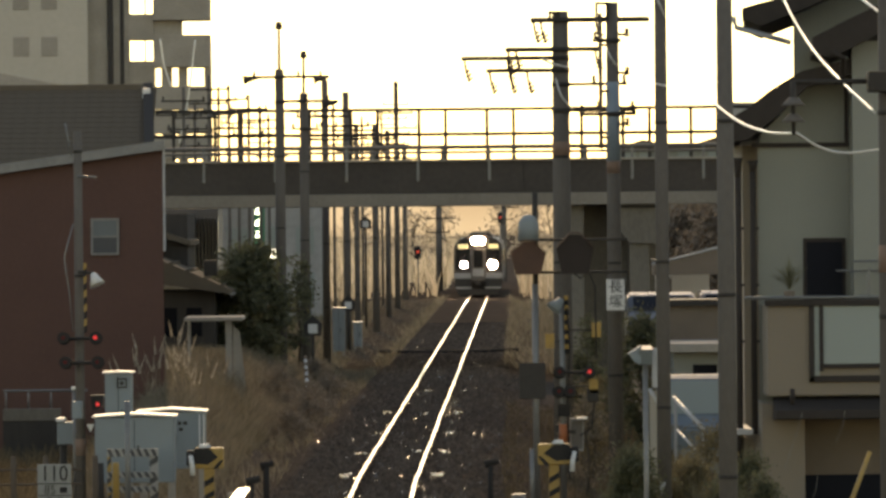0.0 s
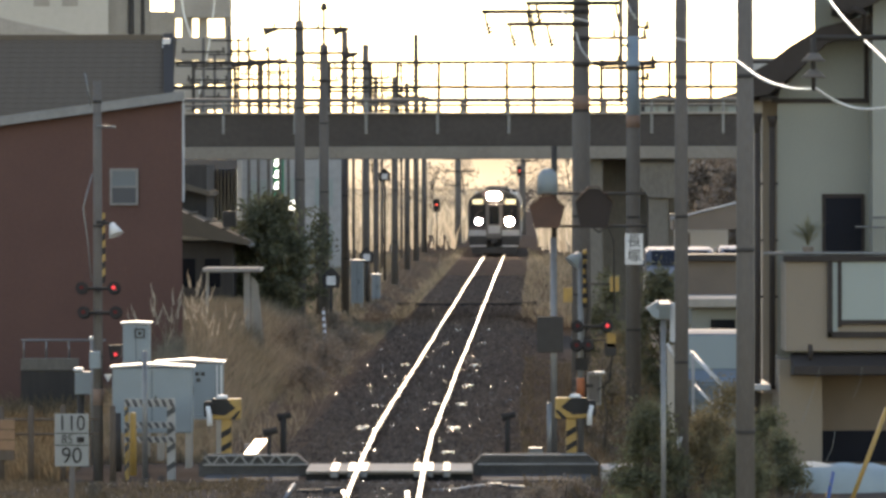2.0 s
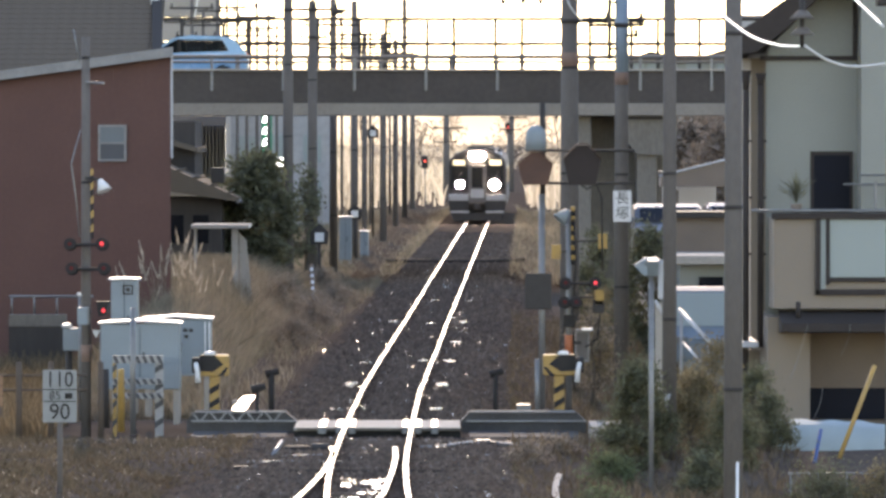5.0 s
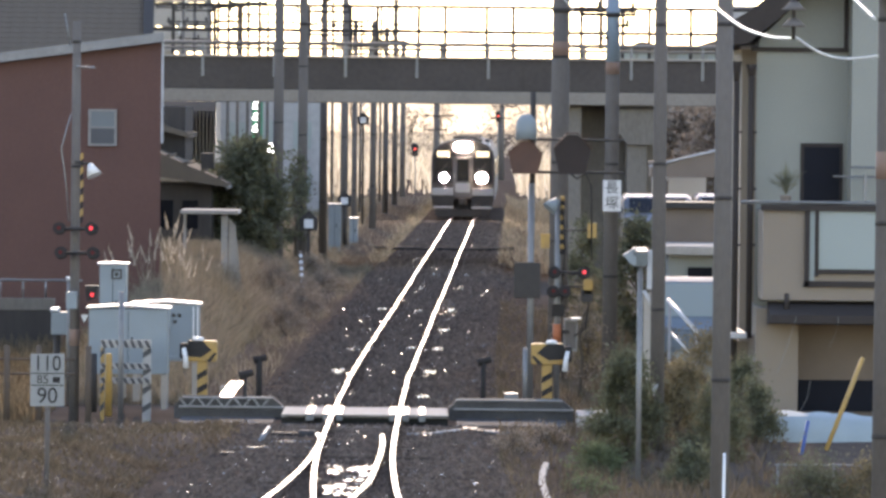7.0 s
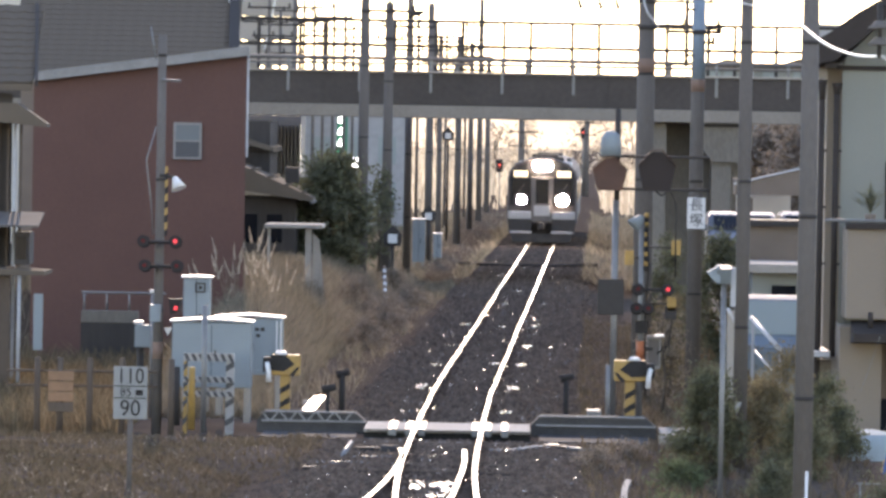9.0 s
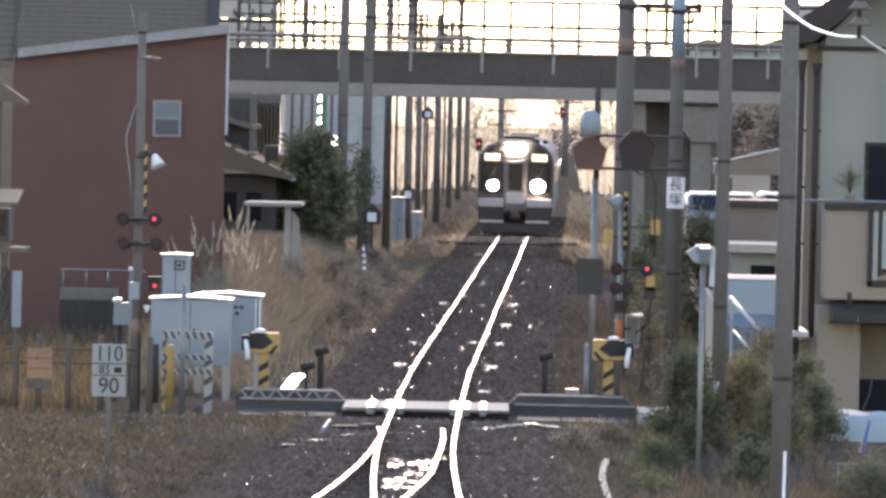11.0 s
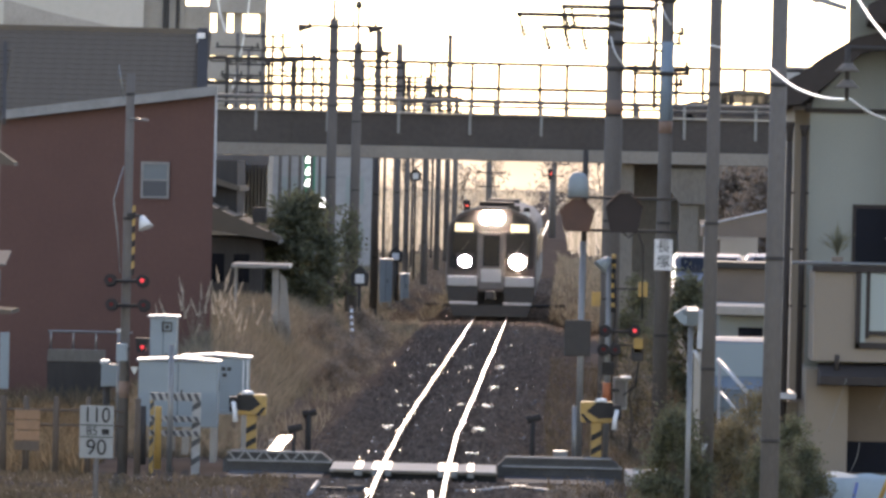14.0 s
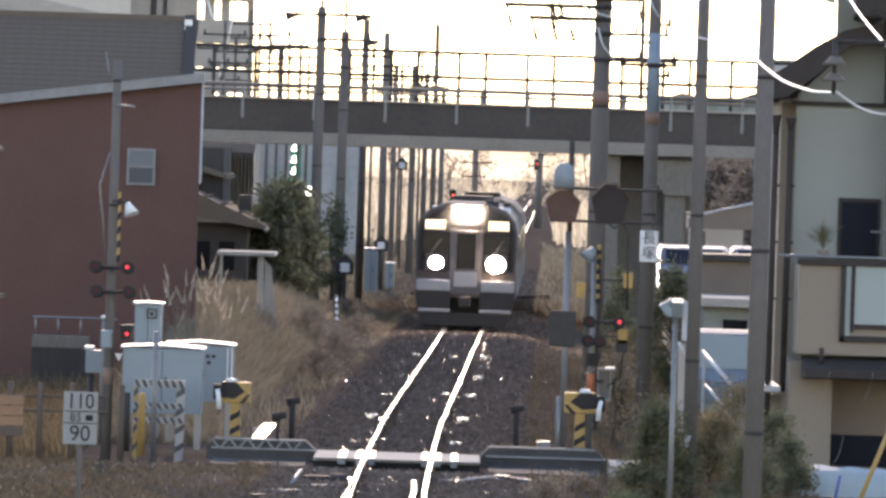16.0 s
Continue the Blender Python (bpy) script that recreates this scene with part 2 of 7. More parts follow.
def build_ground():
    xs = [-3000, -900, -300, -120, -70] + [-45 + 1.5 * i for i in range(16)] + [-21 + 0.5 * i for i in range(85)] + [22 + 2 * i for i in range(12)] + [60, 120, 300, 900, 3000]
    ys = [-400, -100, -30, 20] + [50 + 0.6 * i for i in range(150)] + [140 + 1.5 * i for i in range(140)] + [360, 420, 520, 700, 1000, 1700, 4500]
    verts = [(x, y, land(x, y)) for y in ys for x in xs]
    n = len(xs)
    faces = [(j * n + i, j * n + i + 1, (j + 1) * n + i + 1, (j + 1) * n + i) for j in range(len(ys) - 1) for i in range(n - 1)]
    me = bpy.data.meshes.new("ground")
    me.from_pydata(verts, [], faces)
    me.materials.append(EARTH)
    for p in me.polygons:
        p.use_smooth = True
    ob = new("ground", me)
    tagged(ob, "dry brown earth with withered grass beside the railway", "ground", kind="structure")


build_ground()


def build_ballast():
    """The stone bed under both lines."""
    cols = [-2.9, -2.3, -1.8, -1.3, -0.7, 0, 0.7, 1.3, 1.8, 2.3, 2.9]
    verts, faces = [], []
    ys = [52 + 0.35 * i for i in range(300)] + [157 + 2.0 * i for i in range(130)]
    for y in ys:
        cx, left = track_x(y), min(siding_x(y) - track_x(y), 0)
        for c in cols:
            x = cx + c + (left if c < -0.8 else 0)
            drop = 0.26 * smooth(1.6, 2.9, abs(c))
            z = -0.13 - drop + 0.035 * noise.noise((x * 3, y * 3, 2)) + 0.03 * noise.noise((x * 7, y * 5, 8))
            if 89 < y < 93.2:
                z = -0.2
            verts.append((x, y, z))
    n = len(cols)
    for j in range(len(ys) - 1):
        for i in range(n - 1):
            faces.append((j * n + i, j * n + i + 1, (j + 1) * n + i + 1, (j + 1) * n + i))
    me = bpy.data.meshes.new("track_bed")
    me.from_pydata(verts, [], faces)
    me.materials.append(BALLAST)
    bed = tagged(new("track_bed", me), "dark rusty crushed-stone ballast bed under the rails", "track bed", kind="structure")
    # loose stones
    rng = random.Random(4)
    verts, faces = [], []
    for k in range(46000):
        y = 66 + 190 * rng.random() ** 1.8
        c = rng.gauss(0, 1.5)
        if abs(c) > 3.2 or 89 < y < 93.4:
            continue
        x = track_x(y) + c
        if c < -1 and y < 84:
            x += (siding_x(y) - track_x(y)) * rng.random()
        z = -0.13 - 0.26 * smooth(1.6, 2.9, abs(c))
        r, flat = rng.uniform(0.02, 0.06) * (1 + 0.004 * (y - 66)), 1.0
        o = len(verts)
        if (o // 5) % 14 == 0:
            r, flat, z = r * rng.uniform(0.25, 0.6), 0.18, z + 0.03
        for dx, dy, dz in ((1, 0, 0), (0, 1, 0), (-1, 0, 0), (0, -1, 0), (0, 0, 1)):
            verts.append((x + dx * r * rng.uniform(0.6, 1.2), y + dy * r * rng.uniform(0.6, 1.2), z + dz * r * flat * rng.uniform(0.6, 1.1) + 0.01 + (1 - flat) * rng.uniform(-0.012, 0.012)))
        faces += [(o, o + 1, o + 4), (o + 1, o + 2, o + 4), (o + 2, o + 3, o + 4), (o + 3, o, o + 4)]
    me = bpy.data.meshes.new("loose_stones")
    me.from_pydata(verts, [], faces)
    me.materials.append(STONE)
    me.materials.append(WET_STONE)
    for f in me.polygons:
        f.material_index = 1 if (f.index // 4) % 14 == 0 else 0
    tagged(new("ballast_stones", me), "loose angular grey-brown ballast stones between the rails", "gravel", kind="stuff")


build_ballast()

RAIL_PROFILE = [(-0.032, 0.0), (0.032, 0.0), (0.034, -0.03), (0.009, -0.045), (0.009, -0.115), (0.06, -0.14), (-0.06, -0.14), (-0.009, -0.115), (-0.009, -0.045), (-0.034, -0.03)]


def sweep_rail(line, name, parent, mat_):
    """line: x at y, from near to far."""
    bm = B()
    rings = [[bm.verts.new((x + px, y, pz)) for px, pz in RAIL_PROFILE] for x, y in line]
    n = len(RAIL_PROFILE)
    for a, b in zip(rings, rings[1:]):
        for k in range(n):
            bm.faces.new((a[k], a[(k + 1) % n], b[(k + 1) % n], b[k]))
    bm.faces.new(rings[0])
    bm.faces.new(rings[-1][::-1])
    ob = part(name, bm, RUST, parent)
    ob.data.materials.append(mat_)
    for p in ob.data.polygons:
        if max(ob.data.vertices[v].co.z for v in p.vertices) > -0.001 and min(ob.data.vertices[v].co.z for v in p.vertices) > -0.031:
            p.material_index = 1
    return ob


def build_track():
    track = thing("railway_track", (0, 60, 0), "single railway line with shiny worn rails on sleepers", "track", kind="structure")
    ys = [50 + 1.0 * i for i in range(400)] + [470, 520, 600, 700]
    for side in (-0.5335, 0.5335):
        # old rails with small dips and kinks between their joints
        wave = lambda y: 0.02 * smooth(93, 105, y) * noise.noise((y * 0.21, side, 1)) + 0.012 * smooth(93, 105, y) * noise.noise((y * 0.62, side, 4))
        sweep_rail([(track_x(y) + side + wave(y), y) for y in ys], "rail", track, RAIL)
    sid = [50 + 1.0 * i for i in range(34)]
    sweep_rail([(siding_x(y) - 0.5335, y) for y in sid] + [(track_x(84.6) - 0.63, 84.6)], "rail", track, RAIL)
    sweep_rail([(siding_x(y) + 0.5335, y) for y in sid if y < 75] + [(-0.735, 77.0), (-0.70, 79.5), (-0.69, 82.0), (-0.72, 84.4)], "rail", track, RAIL)
    rng = random.Random(2)
    con = mesh_of("sleeper", box(B(), -1.0, 1.0, -0.11, 0.11, -0.3, -0.105, 0.02), SLEEPER)
    tim = mesh_of("sleeper_timber", box(B(), -1.1, 1.1, -0.11, 0.11, -0.3, -0.11, 0.01), TIMBER)
    y = 58.0
    k = 0
    while y < 262:
        if not 89 < y < 93.2:
            wide = y < 86
            ob = new("sleeper", tim if (wide or k % 9) else con)
            ob.parent = track
            mid = (track_x(y) + siding_x(y)) / 2 if wide else track_x(y)
            sx = 1 + (track_x(y) - siding_x(y)) / 2.2 if wide else 1
            ob.matrix_basis = Matrix.Translation((mid, y - 60, rng.uniform(-0.012, 0.02) - (0 if y < 89 else 0.035))) @ Matrix.Diagonal((sx, 1, 1, 1))
        y += 0.68
        k += 1


build_track()


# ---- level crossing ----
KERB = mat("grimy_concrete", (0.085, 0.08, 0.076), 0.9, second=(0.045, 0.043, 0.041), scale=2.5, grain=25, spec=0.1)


WORN = mat("worn_pale_concrete", (0.27, 0.26, 0.245), 0.85, second=(0.15, 0.145, 0.135), scale=3, grain=20, spec=0.15)


def build_crossing():
    c = thing("level_crossing", (track_x(91), 91, -0.1), "narrow level crossing of worn concrete panels between the rails", "crossing", kind="structure")
    cx = track_x(91)
    for x0, x1, name in ((-2.385, cx - 0.64, "panel"), (cx - 0.5, cx + 0.5, "panel"), (cx + 0.64, 0.280, "panel")):
        part(name, box(B(), x0, x1, 89.9, 92.2, -0.055, 0.0, 0.012), CONCRETE, c)
        # near-black block stands in for the shaded gap under the panel
        part("bearer", box(B(), x0, x1, 90.0, 92.2, -0.25, -0.058), ASPHALT, c)
    for x0, x1 in ((-4.210, -2.385), (0.280, 2.358)):
        part("ramp", prism(B(), [(x0, -0.35), (x0 + 0.15, -0.16), (x1 - 0.15, -0.16), (x1, -0.35)], 90.0, 91.88), KERB, c)
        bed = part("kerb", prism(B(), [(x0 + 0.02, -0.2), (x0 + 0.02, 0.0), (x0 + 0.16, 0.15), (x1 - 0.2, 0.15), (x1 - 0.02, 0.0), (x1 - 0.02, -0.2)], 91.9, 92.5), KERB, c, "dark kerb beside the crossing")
        part("kerb_edge", box(B(), x0 + 0.14, x1 - 0.2, 91.85, 91.93, 0.135, 0.16, 0.006), WORN, bed)
        part("kerb_edge", box(B(), x0 + 0.1, x1 - 0.02, 91.83, 91.93, -0.015, 0.015, 0.006), WORN, bed)
    # slanting struts of the old lattice beam
    for i in range(10):
        x0 = -4.12 + i * 0.15
        part("brace", prism(B(), [(x0, 0.01), (x0 + 0.04, 0.01), (x0 + 0.15, 0.14), (x0 + 0.11, 0.14)] if i % 2 else [(x0 + 0.11, 0.01), (x0 + 0.15, 0.01), (x0 + 0.04, 0.14), (x0, 0.14)], 91.84, 91.88), WORN, c)
    part("road_end", box(B(), 2.384, 2.95, 90.2, 92.4, -0.25, -0.02, 0.02), CONCRETE, c)
    part("road_end_joint", box(B(), 2.40, 2.93, 90.185, 90.197, -0.1, -0.085), ASPHALT, c)
    # dark block added where the recess under the road lies in shadow
    part("recess_block", box(B(), 0.9, 2.95, 88.6, 89.8, -0.75, -0.27, 0.03), KERB, c, "dark block standing for the shadowed recess below the crossing road")
    for dx, hw in ((-0.9, 0.065), (-0.63, 0.055), (-0.43, 0.055), (0.43, 0.055), (0.63, 0.055), (0.9, 0.055)):
        part("edge_plate", box(B(), cx + dx - hw, cx + dx + hw, 89.86, 92.2, -0.1, 0.014, 0.006), STEEL, c, "bright worn steel edge plate")
    for zz in (-0.052, -0.035, -0.018):
        part("panel_groove", box(B(), cx - 1.3, cx + 1.33, 89.885, 89.897, zz, zz + 0.006), ASPHALT, c)
    return c


build_crossing()


# ---- road bridge ----
RAILING = mat("weathered_railing", (0.14, 0.13, 0.12), 0.7, 0.2, scale=3)


STAINED = mat("stained_concrete", (0.2, 0.178, 0.15), 0.9, second=(0.11, 0.097, 0.083), scale=0.7, grain=12, spec=0.1, stretch=(1, 1, 0.4))


SLAB = mat("sooty_slab_concrete", (0.23, 0.205, 0.175), 0.9, second=(0.15, 0.133, 0.115), scale=0.6, grain=10, spec=0.1)


def build_bridge():
    g0, g1, y0, y1 = 5.121, 6.547, 180.0, 189.0
    br = thing("road_bridge", (2, 184, 0), "dark steel and concrete road bridge over the railway", "bridge", kind="structure")
    L, R = -215.0, 215.0
    part("girder", box(B(), L, R, y0, y0 + 0.5, g0 + 0.4, g1), GIRDER, br, "dark brown painted steel girder")
    part("girder", box(B(), L, R, y1 - 0.5, y1, g0 + 0.4, g1), GIRDER, br)
    part("bottom_slab", box(B(), L, R, y0 - 0.06, y1, g0, g0 + 0.4, 0.02), SLAB, br)
    part("flange", box(B(), L, R, y0 - 0.05, y0 - 0.003, g0 + 0.403, g0 + 0.44), DARK_STEEL, br)
    for i in range(-8, 10):
        part("stiffener", box(B(), -7.390 + i * 4.564 + 1.1, -7.390 + i * 4.564 + 1.14, y0 - 0.035, y0 - 0.003, g0 + 0.445, g1 - 0.01), GIRDER, br)
    part("deck", box(B(), L, R, y0 + 0.5, y1 - 0.5, g1 - 0.6, g1 - 0.38), ASPHALT, br)
    part("edge_beam", box(B(), L, R, y0 - 0.12, y0 + 0.45, g1 + 0.003, g1 + 0.07, 0.015), CONCRETE, br)
    post = mesh_of("railing_post", box(B(), -0.045, 0.045, y0 - 184 - 0.06, y0 - 184 + 0.04, g1 - 0.62, 7.017, 0.01), STEEL)
    tall = mesh_of("fence_post", box(B(), -0.058, 0.058, y1 - 184 - 0.06, y1 - 184 + 0.02, g1 - 0.1, 8.395, 0.005), DARK_STEEL)
    stub = mesh_of("guard_post", box(B(), -0.07, 0.07, y0 - 184 + 0.6, y0 - 184 + 0.74, g1 - 0.1, 7.047), STEEL)
    pitch = 2.282
    for i in range(-14, 16):
        for me, dx in ((post, 0), (tall, 0.02), (tall, pitch * 0.4), (stub, pitch * 0.35)):
            ob = new(me.name, me)
            ob.parent = br
            ob.location = (-7.390 - 2 + i * pitch + dx, 0, 0)
    for z, r in ((6.999, 0.07), (6.836, 0.045)):
        part("hand_rail", tube(B(), [(L, y0, z), (R, y0, z)], r, n=8), RAILING, br)
    for z, r in ((8.376, 0.065), (7.542, 0.07)):
        part("fence_rail", tube(B(), [(L, y1, z), (R, y1, z)], r, n=6), DARK_STEEL, br)
    part("abutment", box(B(), 4.045, 7.499, y0 + 2.4, y1 - 0.6, -1.5, g0, 0.05), STAINED, br, "stained grey concrete bridge abutment")
    part("pier_cap", prism(B(), [(5.7, g0), (5.7, g0 - 0.55), (6.2, g0 - 1.25), (7.1, g0 - 1.25), (7.499, g0 - 0.7), (7.499, g0)], y0 + 0.3, y0 + 2.2), STAINED, br, "weathered concrete pier cap")
    part("pier", box(B(), 6.2, 6.85, y0 + 0.5, y0 + 2.0, -1.5, g0 - 1.253, 0.04), STAINED, br)
    part("pier", box(B(), 4.15, 4.75, y0 + 0.5, y0 + 2.0, -1.5, g0, 0.04), STAINED, br)
    part("bearing_plate", box(B(), 5.9, 7.4, y0 + 0.2, y0 + 0.29, g0 - 0.12, g0 - 0.03), DARK_STEEL, br)
    for x in (-10.304, 48, 80, -40, -75):
        part("pier", box(B(), x - 0.75, x + 0.75, y0 + 0.6, y1 - 0.6, -1.5, g0, 0.05), CONCRETE, br, "grey concrete bridge pier")


build_bridge()


# ---- train ----
def build_train():
    SILVER = mat("brushed_steel_body", (0.2, 0.19, 0.18), 0.85, 0.0, scale=2, spec=0.1)
    FRONT = mat("train_front_paint", (0.3, 0.29, 0.28), 0.5, second=(0.22, 0.21, 0.2), scale=2)
    LAMP = glow("headlamp", (1.0, 0.93, 0.8), 160.0)
    LAMP_COOL = glow("headlamp_cool", (0.88, 0.9, 1.0), 120.0)
    BOARD = glow("lit_board", (1.0, 0.88, 0.5), 0.3)
    DOOR = mat("cab_door_paint", (0.12, 0.105, 0.095), 0.6, second=(0.09, 0.08, 0.07), scale=3, spec=0.2)
    CAB_DARK = mat("cab_dark_brown", (0.075, 0.055, 0.047), 0.55, second=(0.05, 0.038, 0.034), scale=2, spec=0.3)
    tr = thing("diesel_train", (0, 0, 0), "two-car diesel passenger train with lit headlamps", "train")
    w = 1.45
    # body with rounded roof
    prof = [(-w, 0.95), (-w, 3.0), (-w + 0.08, 3.35), (-w + 0.35, 3.68), (-0.6, 3.88), (0.6, 3.88), (w - 0.35, 3.68), (w - 0.08, 3.35), (w, 3.0), (w, 0.95)]
    part("body", prism(B(), prof, 0.25, 20.3), SILVER, tr, "stainless steel car body")
    part("body", prism(B(), prof, 20.9, 41.0), SILVER, tr, "stainless steel car body")
    part("front", prism(B(), [(-w + 0.03, 0.95), (-w + 0.03, 3.0), (-w + 0.11, 3.33), (-w + 0.38, 3.64), (-0.6, 3.84), (0.6, 3.84), (w - 0.38, 3.64), (w - 0.11, 3.33), (w - 0.03, 3.0), (w - 0.03, 0.95)], 0.04, 0.25), CAB_DARK, tr, "dark brown cab front")
    part("front_mask", prism(B(), [(-w + 0.1, 1.78), (-w + 0.1, 3.0), (-w + 0.2, 3.3), (-w + 0.45, 3.56), (-0.6, 3.74), (0.6, 3.74), (w - 0.45, 3.56), (w - 0.2, 3.3), (w - 0.1, 3.0), (w - 0.1, 1.78)], 0.015, 0.05), BLACK, tr, "black cab front mask")
    for x0, x1 in ((-1.25, -0.48), (0.48, 1.25)):
        part("windscreen", box(B(), x0, x1, -0.005, 0.02, 2.12, 2.98, 0.02), GLASS, tr)
        part("destination_board", box(B(), x0 + (0.06 if x0 < 0 else 0.14), x1 - (0.14 if x0 < 0 else 0.06), -0.008, 0.02, 3.06, 3.34, 0.01), BOARD, tr, "lit pale yellow destination board")
    door = part("gangway_door", box(B(), -0.4, 0.4, -0.03, 0.06, 1.05, 3.05, 0.03), DOOR, tr, "grey cab end door")
    part("door_window", box(B(), -0.27, 0.27, -0.045, -0.02, 1.85, 2.95, 0.02), GLASS, door)
    part("door_panel", box(B(), -0.33, 0.33, -0.045, -0.02, 1.3, 1.76, 0.02), FRONT, door, "pale lower door panel")
    for x in (-0.17, 0.17):
        part("headlamp", tube(B(), [(x, 0.02, 3.56), (x, -0.05, 3.56)], 0.22, n=20), LAMP, tr)
    for x, m, r in ((-0.85, LAMP_COOL, 0.19), (0.85, LAMP, 0.25)):
        hl = part("lamp_housing", box(B(), x - 0.34, x + 0.34, -0.05, 0.06, 1.74, 2.3, 0.05), BLACK, tr)
        part("headlamp", tube(B(), [(x, -0.04, 2.02), (x, -0.075, 2.02)], r, n=18), m, hl)
    for x in (-0.43, 0.43):
        part("door_frame", box(B(), x - 0.03, x + 0.03, -0.02, 0.05, 1.05, 3.08, 0.008), DOOR, tr)
    part("wiper", tube(B(), [(-1.1, -0.03, 2.2), (-0.72, -0.035, 2.75)], 0.014, n=6), DARK_STEEL, tr)
    part("wiper", tube(B(), [(0.7, -0.03, 2.2), (1.05, -0.035, 2.75)], 0.014, n=6), DARK_STEEL, tr)
    for sx in (-1, 1):
        part("skirt", prism(B(), [(sx * 1.36, 0.55), (sx * 1.42, 1.15), (sx * 0.42, 1.15), (sx * 0.42, 0.55)], -0.04, 0.2), DARK_STEEL, tr, "dark grey front skirt")
        part("skirt_top", box(B(), min(sx * 0.45, sx * 1.4), max(sx * 0.45, sx * 1.4), -0.09, 0.03, 1.153, 1.5, 0.03), FRONT, tr)
        part("step", box(B(), min(sx * 0.42, sx * 1.32), max(sx * 0.42, sx * 1.32), -0.16, 0.1, 0.5, 0.6, 0.02), FRONT, tr)
    part("snow_plough", prism(B(), [(-1.2, 0.1), (-1.3, 0.48), (1.3, 0.48), (1.2, 0.1)], -0.12, 0.1), DARK_STEEL, tr)
    part("coupler", box(B(), -0.16, 0.16, -0.45, 0.2, 0.7, 1.0, 0.04), DARK_STEEL, tr)
    for y in (0.6, 20.95):
        part("underframe", box(B(), -1.15, 1.15, y, y + 19.3, 0.45, 0.97), DARK_STEEL, tr)
    for y in (2.2, 4.3, 15.5, 17.6, 23.0, 25.1, 36.2, 38.3):
        bm = B()
        for x in (-0.6, 0.6):
            tube(bm, [(x - 0.06, y, 0.432), (x + 0.06, y, 0.432)], 0.43, n=18)
        tube(bm, [(-0.6, y, 0.432), (0.6, y, 0.432)], 0.07)
        part("wheelset", bm, DARK_STEEL, tr)
    for y0 in (1.5, 21.5):
        for i in range(6):
            for sx in (-1, 1):
                part("side_window", box(B(), sx * w - 0.012, sx * w + 0.012, y0 + 1 + i * 2.9, y0 + 2.9 + i * 2.9, 1.95, 2.85, 0.01), GLASS, tr)
        part("roof_unit", box(B(), -0.6, 0.6, y0 + 9, y0 + 12, 3.86, 4.05, 0.06), DARK_STEEL, tr)
    # white blocks paint the sun's highlight on the roof shoulders
    for x in (-0.82, 1.02):
        part("shoulder_highlight", box(B(), x - 0.2, x + 0.2, 0.3, 0.55, 3.6, 3.78, 0.03), WHITE_PAINT, tr, "white block painting the sunlit roof shoulder")
    for x in (0.6, 0.78, 1.1):
        part("roof_horn", box(B(), x - 0.1, x + 0.1, 0.6, 1.1, 3.7, 4.1 - 0.15 * x, 0.05), DARK_STEEL, tr)
    # the cars are low ones
    for ob in tr.children_recursive:
        if not ob.name.startswith("wheelset"):
            for v in ob.data.vertices:
                v.co.z *= 0.92
            ob.location.z *= 0.92
    return tr


train = build_train()


